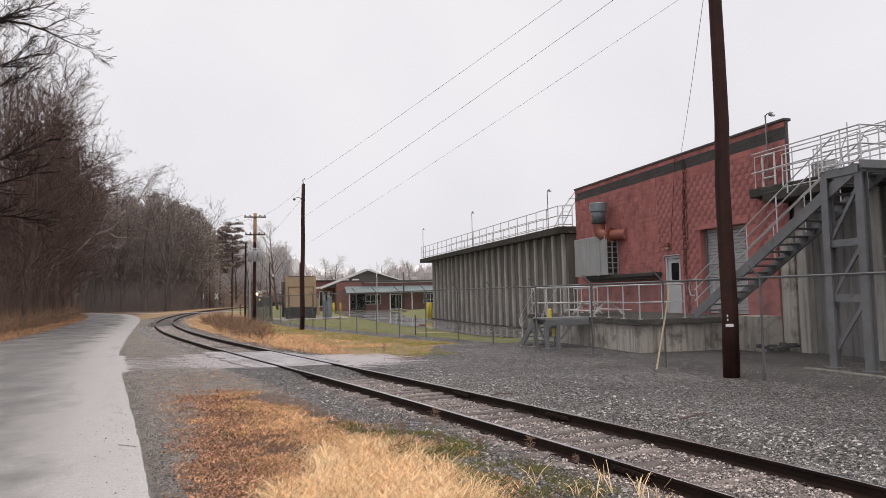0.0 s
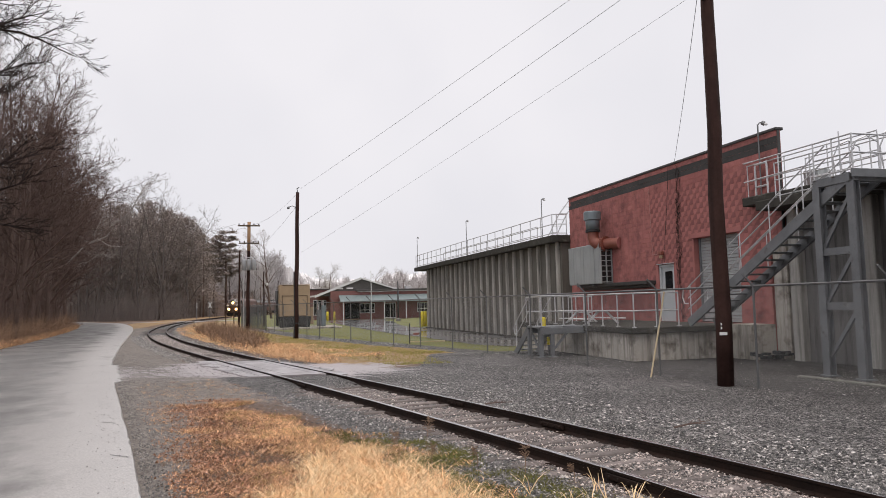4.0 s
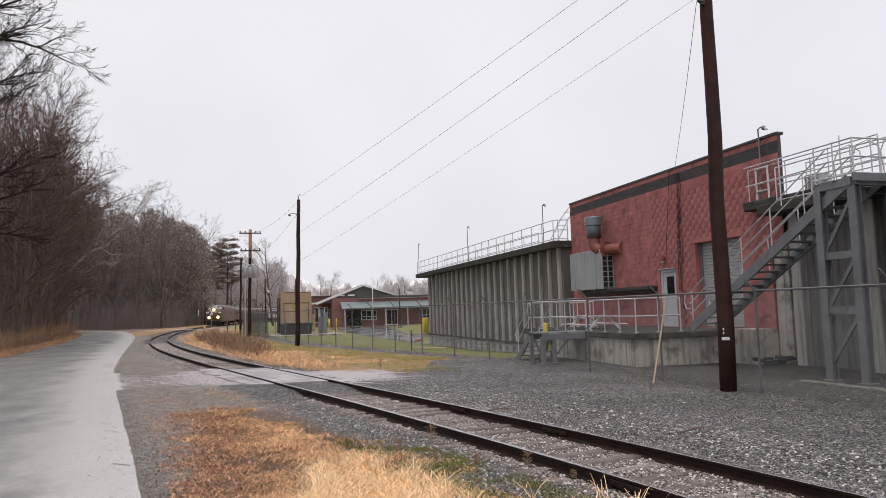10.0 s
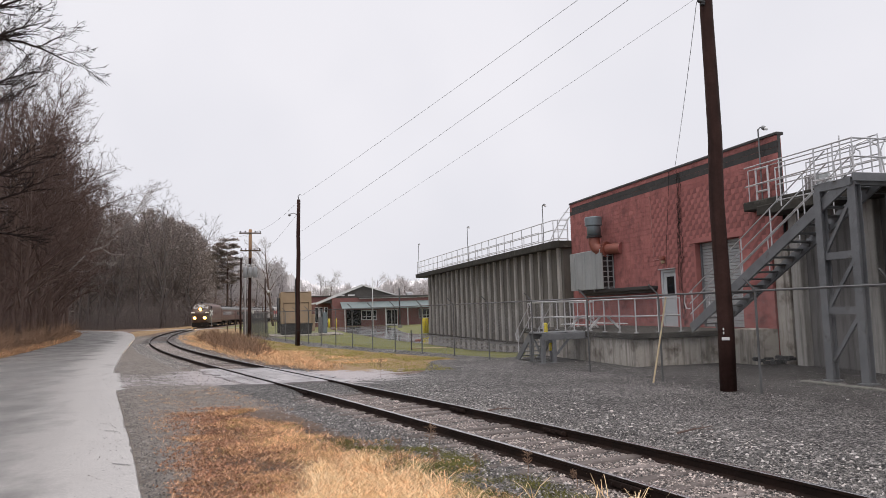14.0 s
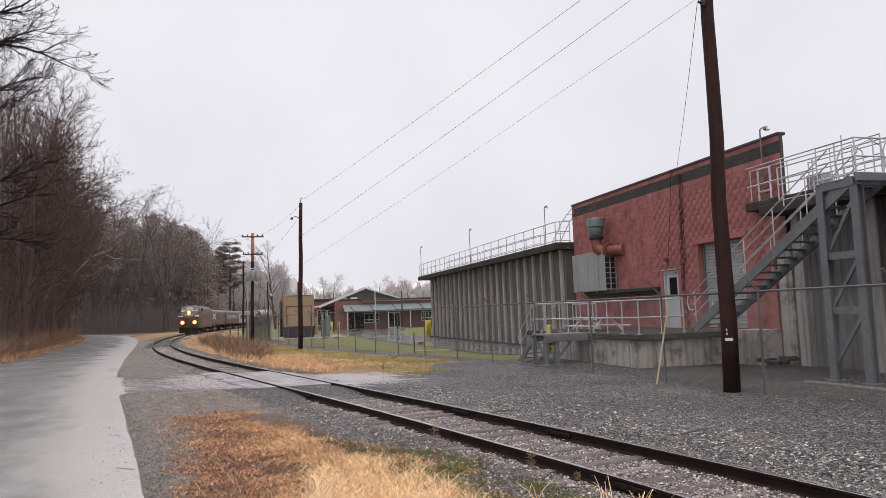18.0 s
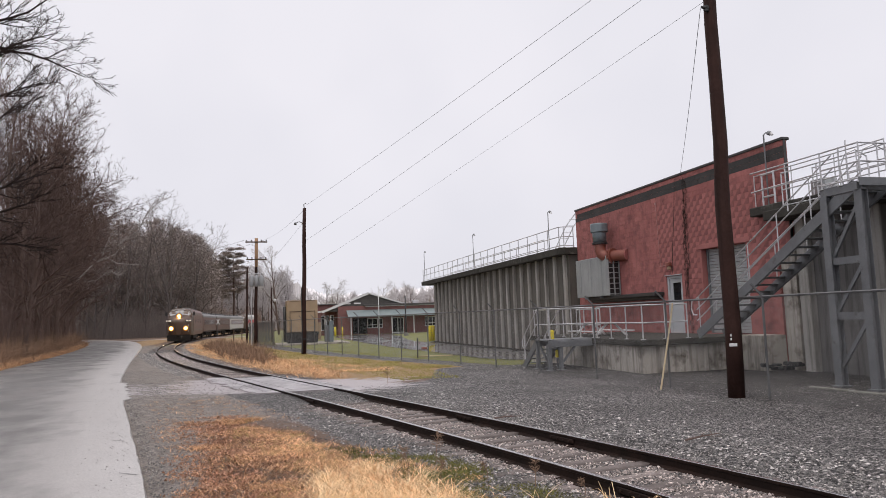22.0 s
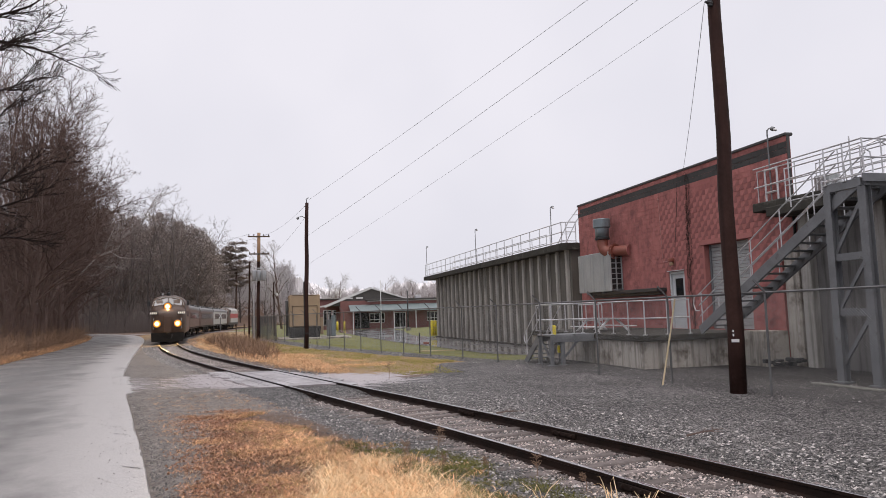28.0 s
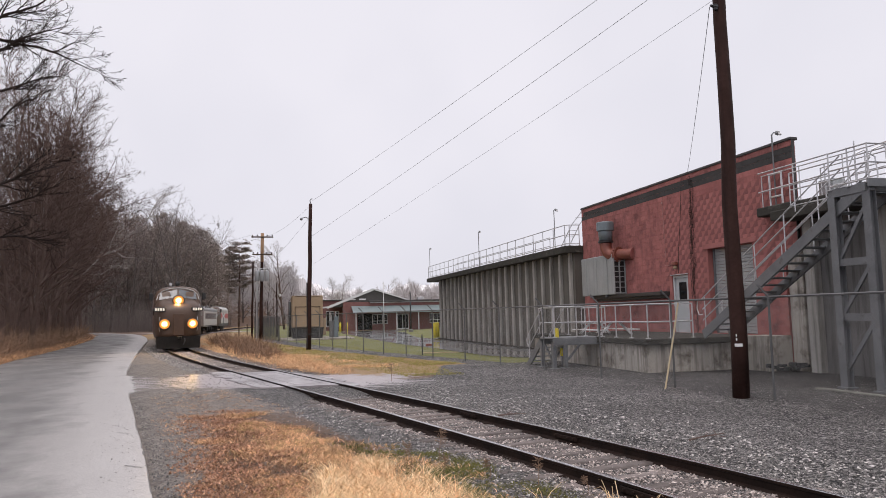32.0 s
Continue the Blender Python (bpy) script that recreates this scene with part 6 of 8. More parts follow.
# ---- trees ----
def bare_tree(seed, h, r0, lean=0.0, spread=0.8, fine=3, first=0.25, twigs=5, droop=0.0, thick=0.012):
    """Trunk with limbs, and a crown of fine bare twigs."""
    rnd = random.Random(seed)
    trunk, crown = Shape(), Shape()

    def sliver(a, b, r):
        # one tapering twig
        w = (b - a).cross(Vector((rnd.gauss(0, 1), rnd.gauss(0, 1), rnd.gauss(0, 1)))).normalized() * max(r, thick)
        crown.add([a - w, a + w, b], [(0, 1, 2)])

    def grow(p, d, length, r, level):
        k = 5 if level == 0 else (4 if level == 1 else 3)
        pts, rs, dirs = [p.copy()], [r], []
        for i in range(k):
            wob = 0.08 if level == 0 else 0.17
            d = (d + Vector((rnd.gauss(0, wob), rnd.gauss(0, wob), rnd.gauss(0, wob * 0.6) + (0.05 if level < 2 else 0.02) - droop * level * 0.05))).normalized()
            p = p + d * (length / k)
            pts.append(p.copy())
            dirs.append(d.copy())
            rs.append(max(r * (1 - 0.8 * (i + 1) / k), 0.006))
        if level >= 3:
            sliver(pts[0], pts[-1], r)
            sliver(pts[1], pts[1] + (pts[-1] - pts[0]).cross(Vector((rnd.gauss(0, 1), rnd.gauss(0, 1), 0.4))).normalized() * length * 0.4 + dirs[1] * length * 0.3, r * 0.7)
        else:
            (trunk if level < 2 else crown).path(pts, rs, (9, 5, 3)[level], caps=level < 1)
        if level >= fine:
            return
        n = (rnd.randint(12, 15), rnd.randint(7, 9), twigs, twigs)[level]
        for j in range(n):
            u = first + (1 - first) * (j + rnd.random()) / n if level == 0 else 0.2 + 0.8 * (j + rnd.random()) / n
            i = min(int(u * k), k - 1)
            q = pts[i].lerp(pts[i + 1], u * k - i)
            rr = rs[i] + (rs[i + 1] - rs[i]) * (u * k - i)
            a = rnd.uniform(0, 6.283)
            o = dirs[i].orthogonal().normalized()
            o = o * math.cos(a) + dirs[i].cross(o) * math.sin(a)
            tilt = spread * rnd.uniform(0.7, 1.25)
            nd = (dirs[i] * math.cos(tilt) + o * math.sin(tilt)).normalized()
            ln = length * (rnd.uniform(0.32, 0.52) * (1.15 - 0.6 * u) if level == 0 else rnd.uniform(0.35, 0.62) * (1.1 - 0.45 * u))
            grow(q, nd, ln, max(rr * rnd.uniform(0.48, 0.68), 0.028 if level < 2 else 0.012), level + 1)

    grow(Vector((0, 0, -0.2)), Vector((lean, 0, 1)).normalized(), h, r0, 0)
    return trunk, crown


def conifer(seed, h, r0, wide, start=0.1):
    rnd = random.Random(seed)
    trunk, crown = Shape(), Shape()
    trunk.path([(0, 0, -0.2), (0.05, 0, h * 0.5), (0, 0, h)], [r0, r0 * 0.6, 0.03], 8)
    z = h * start
    while z < h * 0.99:
        u = (z - h * start) / (h * (1 - start))
        L = wide * (1 - u) ** 0.55 * rnd.uniform(0.7, 1.15) + 0.35
        for j in range(rnd.randint(4, 6)):
            a = rnd.uniform(0, 6.283)
            d = Vector((math.cos(a), math.sin(a), rnd.uniform(-0.15, 0.3)))
            tip = Vector((0, 0, z)) + d * L * rnd.uniform(0.6, 1.1)
            crown.path([(0, 0, z), tip], [0.04, 0.01], 3, caps=False)
            for k in range(11):
                c = Vector((0, 0, z)).lerp(tip, rnd.uniform(0.25, 1.08)) + Vector((rnd.gauss(0, 0.55), rnd.gauss(0, 0.55), rnd.gauss(0, 0.5)))
                for q in range(2):
                    e = Vector((rnd.uniform(-1, 1), rnd.uniform(-1, 1), rnd.uniform(-0.5, 0.8))) * 0.48
                    w = Vector((rnd.uniform(-1, 1), rnd.uniform(-1, 1), rnd.uniform(-0.5, 0.5))) * 0.16
                    crown.add([c - e * 0.4, c + w, c + e, c - w], [(0, 1, 2, 3)])
        z += rnd.uniform(0.3, 0.5) * h / 18
    return trunk, crown


def pine(seed, h, wide):
    """A pine with bare lower trunk and uneven tiers of needle tufts."""
    rnd = random.Random(seed)
    trunk, crown = Shape(), Shape()
    trunk.path([(0, 0, -0.2), (0.2, 0, h * 0.5), (0, 0.1, h * 0.97)], [0.34, 0.24, 0.05], 8)
    for j in range(30):
        u = j / 29
        z = h * (0.46 + 0.52 * u)
        a = j * 2.4 + rnd.gauss(0, 0.4)
        L = wide * rnd.uniform(0.5, 1.15) * (0.25 + 0.85 * math.sin(math.pi * (0.2 + 0.72 * u)))
        tip = Vector((math.cos(a) * L, math.sin(a) * L, z + rnd.uniform(0.0, 1.2)))
        mid = Vector((0, 0, z)).lerp(tip, 0.5) + Vector((0, 0, -0.2))
        trunk.path([(0, 0, z), mid, tip], [0.08, 0.05, 0.02], 4)
        for k in range(12):
            c = mid.lerp(tip, rnd.uniform(-0.2, 1.1)) + Vector((rnd.gauss(0, 0.5), rnd.gauss(0, 0.5), rnd.gauss(0, 0.18)))
            for q in range(26):
                o = c + Vector((rnd.gauss(0, 0.4), rnd.gauss(0, 0.4), rnd.gauss(0, 0.16)))
                e = Vector((rnd.gauss(0, 1), rnd.gauss(0, 1), rnd.uniform(0, 0.9))) * 0.4
                w = Vector((rnd.gauss(0, 1), rnd.gauss(0, 1), 0)) * 0.14
                crown.add([o - w, o + e, o + w], [(0, 1, 2)])
    return trunk, crown


def plant(name, label, shapes, trunk_mat, crown_mat, at, rz=0.0, group="bare woodland trees"):
    t = thing(name, label, "tree", group, at, rz)
    part("trunk", shapes[0], M[trunk_mat], t, "", True)
    part("crown", shapes[1], M[crown_mat], t)
    return t


def make_woods():
    rnd = random.Random(21)
    makers = []
    for i, (h, r, f, spread) in enumerate(((21, 0.26, 4, 0.72), (25, 0.3, 4, 0.66), (17, 0.2, 4, 0.8), (23, 0.24, 4, 0.6), (12, 0.13, 4, 0.85))):
        makers.append(bare_tree(100 + i, h, r, 0.0, spread, f, 0.14, 4, thick=0.017))
    light = [bare_tree(120 + i, h, 0.24, 0.0, 0.68, 4, 0.1, 3, thick=0.024) for i, h in enumerate((24, 27, 21))]
    protos = []
    # first row beside the lane, then the depth of the wood
    spots = []
    y = 43.0
    while y < 215:
        for k in range(5 if y < 105 else 3):
            off = rnd.uniform(1.6 if y > 54 else 5.5, 4.6 if y > 54 else 9.0) if k < 3 else rnd.uniform(4, 30)
            x = float(road_l(y)) - off
            if x > -0.345 * y - 4:
                spots.append((x, y + rnd.uniform(-2.5, 2.5), 3 if k < 3 else 0))
        y += 4.2 if y < 110 else 9.0
    for i in range(20):
        y = rnd.uniform(206, 236)
        x = rnd.uniform(-0.215, -0.06) * y
        if abs(x - float(track_x(y))) > 7:
            spots.append((x, y, 1))
    for i in range(10):
        y = rnd.uniform(148, 190)
        x = rnd.uniform(float(road_r(y)) + 3, float(track_x(y)) - 9)
        spots.append((x, y, 1))
    spots = [q for i, q in enumerate(spots) if q[1] > 96 or i % 3 != 1]
    rnd.shuffle(spots)
    grey, brown = [], []
    for i, (x, y, edge) in enumerate(spots):
        if edge == 1:
            z = wood_z(x, y)
            if len(grey) < 3:
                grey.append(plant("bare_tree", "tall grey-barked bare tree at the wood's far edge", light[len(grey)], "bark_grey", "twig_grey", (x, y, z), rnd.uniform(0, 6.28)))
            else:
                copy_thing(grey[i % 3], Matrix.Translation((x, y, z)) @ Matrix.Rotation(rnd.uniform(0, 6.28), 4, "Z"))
            continue
        if y > 100 and edge != 3 and len(protos) == 5:
            if len(brown) < 3:
                brown.append(plant("bare_tree", "tall bare deciduous tree with dense brown twigs", light[len(brown)], "bark", "twig", (x, y, wood_z(x, y)), rnd.uniform(0, 6.28)))
            else:
                copy_thing(brown[i % 3], Matrix.Translation((x, y, wood_z(x, y))) @ Matrix.Rotation(rnd.uniform(0, 6.28), 4, "Z"))
            continue
        k = rnd.choice((0, 1, 3, 2, 0)) if not edge else rnd.choice((0, 1, 2, 3, 4))
        if 52 < y < 92 and float(road_l(y)) - x < 9:
            k = rnd.choice((0, 2, 2, 4) if y < 68 else (0, 0, 2, 3))
        z = wood_z(x, y)
        if len(protos) < 5:
            k = len(protos)
            protos.append(plant("bare_tree", "tall bare deciduous tree with dense brown twigs", makers[k], "bark", "twig", (x, y, z), rnd.uniform(0, 6.28)))
        else:
            copy_thing(protos[k], Matrix.Translation((x, y, z)) @ Matrix.Rotation(rnd.uniform(0, 6.28), 4, "Z"))
    # evergreens whose tops fall away towards the track
    c1, c2, c3 = conifer(5, 31, 0.3, 6.4, 0.12), conifer(6, 27.5, 0.26, 6.8, 0.08), conifer(7, 24, 0.24, 7.2, 0.2)
    pr = []
    for i in range(46):
        k = -0.215 + 0.165 * (i + rnd.random()) / 46
        y = 186 + 34 * ((i * 7) % 11) / 10 + rnd.uniform(-2, 2)
        x = k * y
        z = wood_z(x, y)
        top = float(np.interp(k, [-0.21, -0.146, -0.134, -0.108, -0.086, -0.066, -0.055, -0.047], [0.152, 0.139, 0.146, 0.14, 0.13, 0.122, 0.1, 0.09]))
        h = (EYE + top * y * rnd.choice((1.0, 0.97, 0.9, 0.84))) - z
        if i < 3:
            pr.append(plant("pine_tree", "tall evergreen pine at the edge of the wood, mist-paled needles", (c1, c2, c3)[i], "bark", "needle", (x, y, z), 0, "evergreen trees"))
        else:
            f = h / (31, 27.5, 24)[i % 3]
            copy_thing(pr[i % 3], Matrix.Translation((x, y, z)) @ Matrix.Rotation(i * 1.3, 4, "Z") @ Matrix.Diagonal((min(f, 1.0), min(f, 1.0), f, 1)))
    plant("pine_tree", "broad-crowned pine standing apart from the wood, mist-paled needles", pine(8, 24.4, 5.2), "bark", "needle", (-5.6, 214, 0), 0, "evergreen trees")
    plant("pine_tree", "broad-crowned pine standing apart from the wood, mist-paled needles", pine(9, 21.5, 4.4), "bark", "needle", (-9.2, 221, 0), 0, "evergreen trees")
    # a pale leaning limb tree over the lane
    trunk, crown = Shape(), Shape()
    rl = random.Random(70)
    trunk.path([(0.0, 0, -0.2), (0.2, 0.1, 3.2), (1.2, -0.2, 5.6), (2.6, 0.3, 6.6)], [0.13, 0.12, 0.1, 0.08], 8)
    crown.path([(2.6, 0.3, 6.6), (4.0, 0.4, 8.2), (5.2, 0, 8.9), (6.3, -0.3, 8.2), (7.6, -0.2, 8.1), (8.9, 0.2, 8.1)], [0.08, 0.075, 0.065, 0.05, 0.035, 0.016], 7)
    for pts in ([(4.6, 0.2, 8.5), (6.6, 0.5, 10.4), (8.6, 0.8, 12.4)], [(2.6, 0.3, 6.6), (5.2, -0.5, 7.2), (6.8, -0.8, 7.0)], [(4.0, 0.4, 8.2), (4.9, 0.6, 9.6), (6.2, 1.0, 11.6)], [(6.6, 0.5, 10.4), (8.8, -0.2, 12.9), (10.4, 0.2, 14.8)]):
        mid = Vector(pts[1])
        crown.path([pts[0], Vector(pts[0]).lerp(mid, 0.55) + Vector((0.3, 0, -0.35)), mid, mid.lerp(Vector(pts[2]), 0.5) + Vector((-0.15, 0, 0.3)), pts[2]], [0.06, 0.05, 0.04, 0.03, 0.014], 6)
        for j in range(16):
            q = Vector(pts[1]).lerp(Vector(pts[2]), rl.uniform(-0.5, 1))
            d = Vector((rl.gauss(0.5, 0.6), rl.gauss(0, 0.6), rl.uniform(0.1, 1.0))) * rl.uniform(0.6, 1.6)
            crown.path([q, q + d * 0.5 + Vector((0, 0, 0.1)), q + d], [0.024, 0.016, 0.008], 3, False)
            for m in range(3):
                o = q + d * rl.uniform(0.3, 1)
                crown.path([o, o + Vector((rl.gauss(0.2, 0.4), rl.gauss(0, 0.4), rl.uniform(0, 0.5)))], [0.012, 0.006], 3, False)
    plant("leaning_tree", "pale-barked bare tree leaning out over the lane", (trunk, crown), "bark", "bark_pale", (-18.9, 74, 0.1), 0.0)
    # near trees at the roadside whose boughs hang into view
    nt = plant("roadside_tree", "large bare roadside tree with spreading dark boughs", bare_tree(31, 19, 0.3, 0.1, 0.95, 4, 0.25, 6), "bark_dark", "bark_dark", (-19.5, 43.5, 0.1), 0.6)
    copy_thing(nt, Matrix.Translation((-20.5, 52.0, 0.1)) @ Matrix.Rotation(2.2, 4, "Z"))
    # a roadside tree whose long dark boughs hang over the lane
    trunk, crown = Shape(), Shape()
    rb = random.Random(64)
    trunk.path([(0, 0, -0.2), (0.1, 0, 9), (-0.1, 0.2, 23)], [0.38, 0.3, 0.1], 9)

    def bough(p, d, length, r, level):
        pts, rs, k = [p.copy()], [r], 6
        for i in range(k):
            d = (d + Vector((rb.gauss(0, 0.12), rb.gauss(0, 0.12), rb.gauss(0, 0.12) + (0.03 if i < 3 else -0.03)))).normalized()
            p = p + d * (length / k)
            pts.append(p.copy())
            rs.append(max(r * (1 - 0.8 * (i + 1) / k), 0.014))
        (trunk if level == 0 else crown).path(pts, rs, 6 if level == 0 else 3, caps=level == 0)
        if level < 3:
            for j in range((9, 6, 4)[level]):
                u = rb.uniform(0.2, 0.98) * k
                i = min(int(u), k - 1)
                q = pts[i].lerp(pts[i + 1], u - i)
                e = (pts[i + 1] - pts[i]).normalized()
                side = e.cross(Vector((rb.gauss(0, 0.4), rb.gauss(0, 0.4), 1))).normalized() * rb.choice((-1, 1))
                bough(q, (e * 0.85 + side * 0.6 + Vector((0, 0, rb.uniform(-0.1, 0.3)))).normalized(), length * rb.uniform(0.3, 0.5), rs[i] * 0.6, level + 1)
    for z, dx, dy, dz, L in ((20.6, 0.95, 0.1, 0.06, 11.5), (21.2, 0.95, -0.2, 0.22, 9.5), (19.0, 0.9, 0.4, 0.2, 9.0), (16.5, 0.9, 0.2, 0.2, 8.0), (13.6, 0.9, -0.2, 0.2, 8.0), (10.4, 0.9, 0.3, 0.28, 9.0), (9.2, 0.9, -0.3, 0.12, 8.5), (7.0, 0.9, 0.1, 0.3, 7.5)):
        bough(Vector((0, 0, z)), Vector((dx, dy, dz)).normalized(), L * 0.62, 0.12, 0)
    plant("roadside_tree", "large bare roadside tree with long dark boughs", (trunk, crown), "bark_dark", "bark_dark", (-17.6, 50.0, 0.1), 0.0)
    # trees beyond the school, their mist put into the twig colour
    f1, f2 = bare_tree(51, 12, 0.2, 0, 0.7, 4, 0.12, 4), bare_tree(52, 9.5, 0.15, 0, 0.75, 4, 0.1, 4)
    big = plant("bare_tree", "round-crowned bare tree, mist pallor in its colour", bare_tree(53, 14, 0.24, 0, 0.62, 4, 0.22, 6), "bark", "twig_far", (4.6, 136, 0), 0, "misty trees")
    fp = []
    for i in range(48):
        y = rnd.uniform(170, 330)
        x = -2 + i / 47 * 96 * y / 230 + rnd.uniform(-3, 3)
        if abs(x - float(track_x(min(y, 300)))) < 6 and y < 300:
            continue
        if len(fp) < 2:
            fp.append(plant("bare_tree", "far bare tree, mist greyed into its twig colour", (f1, f2)[len(fp)], "bark", "twig_far", (x, y, 0), 0, "misty trees"))
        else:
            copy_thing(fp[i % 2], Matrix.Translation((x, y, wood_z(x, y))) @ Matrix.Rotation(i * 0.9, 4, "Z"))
    f3 = plant("bare_tree", "far bare tree, mist greyed into its twig colour", bare_tree(54, 19, 0.2, 0, 0.7, 4, 0.1, 4, thick=0.03), "bark_grey", "twig_far", (-9, 262, 0), 0, "misty trees")
    for i in range(34):
        y = rnd.uniform(232, 300)
        x = rnd.uniform(-0.06, 0.075) * y
        if abs(x - float(track_x(y))) > 7:
            copy_thing(f3, Matrix.Translation((x, y, 0)) @ Matrix.Rotation(i * 0.9, 4, "Z"))
    # far woods, one mass, with mist mixed into the colour
    s = Shape()
    for i in range(34000):
        k = rnd.uniform(-0.06, 0.34)
        y = rnd.uniform(235, 300) if k > 0.02 else rnd.uniform(262, 310)
        x = k * y
        if abs(x - float(track_x(y))) < 6:
            continue
        top = 9.5 + 5 * noise.noise((k * 26, 0.3, 0.0)) + 3 * noise.noise((k * 90, 2.0, 0.0)) + (5 if k < 0.07 else 0)
        h = top * rnd.random() ** 0.7
        a = Vector((x, y, h))
        b = a + Vector((rnd.gauss(0, 0.5), rnd.gauss(0, 0.5), 1.0)) * rnd.uniform(0.8, 2.2)
        w = Vector((0.07, 0, 0.03))
        s.add([a - w, a + w, b], [(0, 1, 2)])
        if i % 40 == 0:
            s.tube((x, y, -0.1), (x, y, h + 1), 0.12, 0.05, 4, False)
    tagged(solid("far_woods", s, M["twig_far"]), "far bare woods, mist pallor in their colour", "woods", kind="stuff")
    # an added glowing sheet, mist-coloured, that closes the view behind the wood
    s = Shape()
    cols = 90
    for i in range(cols + 1):
        k = -0.4 + 0.45 * i / cols
        y = 420.0
        top = 34 + 9 * noise.noise((k * 14, 3.0, 0.0)) + 5 * noise.noise((k * 60, 1.0, 0.0)) - 30 * max(0.0, k + 0.06) / 0.11
        s.v += [(k * y, y, -1), (k * y, y, max(top, 1) * 0.5), (k * y, y + 8, max(top, 2))]
    for i in range(cols):
        q = 3 * i
        s.f += [(q, q + 3, q + 4, q + 1), (q + 1, q + 4, q + 5, q + 2)]
    tagged(solid("backdrop", s, M["mist"]), "added mist-coloured glowing sheet behind the wood", "hillside", kind="structure")
    # woods behind the school, mist put into their glow: one line nearer, one paler and farther
    def treeline(y, k0, k1, cols, tops, material, label, seed):
        s = Shape()
        for i in range(cols + 1):
            k = k0 + (k1 - k0) * i / cols
            top = EYE + y * float(np.interp(k, *tops)) + 4 * noise.noise((k * 22, seed, 0.0)) + 3 * noise.noise((k * 95, seed + 1, 0.0)) + 2 * noise.noise((k * 420, seed + 2, 0.0))
            top *= min(1.0, 0.2 + i / 30, 0.2 + (cols - i) / 30)
            s.v += [(k * y, y, -1), (k * y, y, top * 0.6), (k * y, y + 8, top)]
        for i in range(cols):
            q = 3 * i
            s.f += [(q, q + 3, q + 4, q + 1), (q + 1, q + 4, q + 5, q + 2)]
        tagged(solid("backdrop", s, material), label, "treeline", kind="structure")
    treeline(460.0, -0.03, 0.47, 460, ([-0.03, 0.016, 0.07, 0.09, 0.13, 0.18, 0.235, 0.3], [0.05, 0.05, 0.052, 0.042, 0.039, 0.036, 0.045, 0.05]), M["mist_pale"], "pale far treeline sheet, mist put into its glow", 5.0)
    treeline(400.0, -0.03, 0.088, 200, ([-0.03, 0.016, 0.04, 0.07, 0.09], [0.046, 0.05, 0.056, 0.05, 0.03]), M["mist_mid"], "grey treeline sheet behind the fence, mist put into its glow", 15.0)
    # thicket: thin upright stems filling the wood's floor
    near, far = Shape(), Shape()
    for i in range(6600):
        y = 44 + 170 * rnd.random() ** 1.3
        x = float(road_l(y)) - rnd.uniform(1.5, 26)
        s = near
        if i % 3 == 0:
            s = far
            y = rnd.uniform(150, 200)
            x = rnd.uniform(float(road_r(y)) + 2, float(track_x(y)) - 6)
            if abs(x - float(track_x(y))) < 5:
                continue
        if x < -0.345 * y - 3:
            continue
        z = wood_z(x, y)
        h = rnd.uniform(1.5, 7.0)
        p = Vector((x, y, z - 0.1))
        a, b = rnd.gauss(0, 0.22), rnd.gauss(0, 0.22)
        q = p + Vector((a * h * 0.5, b * h * 0.5, h * 0.55))
        e = p + Vector((a * h * 1.3, b * h * 1.3, h))
        s.path([p, q, e], [0.02 + 0.003 * h, 0.015, 0.006], 3, caps=False)
        for k in range(4):
            c = p.lerp(e, rnd.uniform(0.3, 0.95))
            s.tube(c, c + Vector((rnd.gauss(0, 0.5), rnd.gauss(0, 0.5), rnd.uniform(0.2, 1.0))) * (0.25 * h), 0.009, 0.004, 3, False)
    brush = Shape()
    for i in range(1050):
        y = 40 + 75 * rnd.random() ** 1.3
        x = float(road_l(y)) - 1.2 - abs(rnd.gauss(0, 2.2))
        z, r = wood_z(x, y), rnd.uniform(0.5, 2.2)
        for k in range(22):
            a = Vector((x + rnd.gauss(0, 0.35 * r), y + rnd.gauss(0, 0.35 * r), z + r * rnd.uniform(0, 0.6)))
            b = a + Vector((rnd.gauss(0, 0.5), rnd.gauss(0, 0.5), rnd.uniform(-0.1, 0.8))) * r
            w = Vector((rnd.gauss(0, 1), rnd.gauss(0, 1), rnd.gauss(0, 1))).normalized() * 0.013
            brush.add([a - w, a + w, b], [(0, 1, 2)])
    shrubs = Shape()
    for i in range(240):
        y = 36.8 + 34 * rnd.random() ** 1.2
        x = rnd.uniform(-5.2, 2.0)
        if in_brush(x, y) < 0.15:
            continue
        r = rnd.uniform(0.4, 1.15) * min(1.0, 0.45 + 0.06 * (y - 36.8))
        for k in range(48):
            a = Vector((x + rnd.gauss(0, 0.3 * r), y + rnd.gauss(0, 0.3 * r), bump_z(x, y) + 0.55 * r * rnd.random() ** 1.5))
            b = a + Vector((rnd.gauss(0, 0.42), rnd.gauss(0, 0.42), rnd.uniform(0.0, 0.75))) * r
            w = Vector((rnd.gauss(0, 1), rnd.gauss(0, 1), rnd.gauss(0, 1))).normalized() * 0.016
            shrubs.add([a - w, a + w, b], [(0, 1, 2)])
    tagged(solid("dead_brush", shrubs, M["brush"]), "tangled brown dead brush on the verge", "brush", kind="stuff")
    tagged(solid("edge_brush", brush, M["brush"]), "low tangled brown brush at the wood's edge", "brush", kind="stuff")
    tagged(solid("thicket", near, M["twig"]), "dense tangle of bare brown saplings and brush", "brush", kind="stuff")
    tagged(solid("grey_thicket", far, M["twig_grey"]), "tangle of saplings at the wood's foot, haze-paled in colour", "brush", kind="stuff")


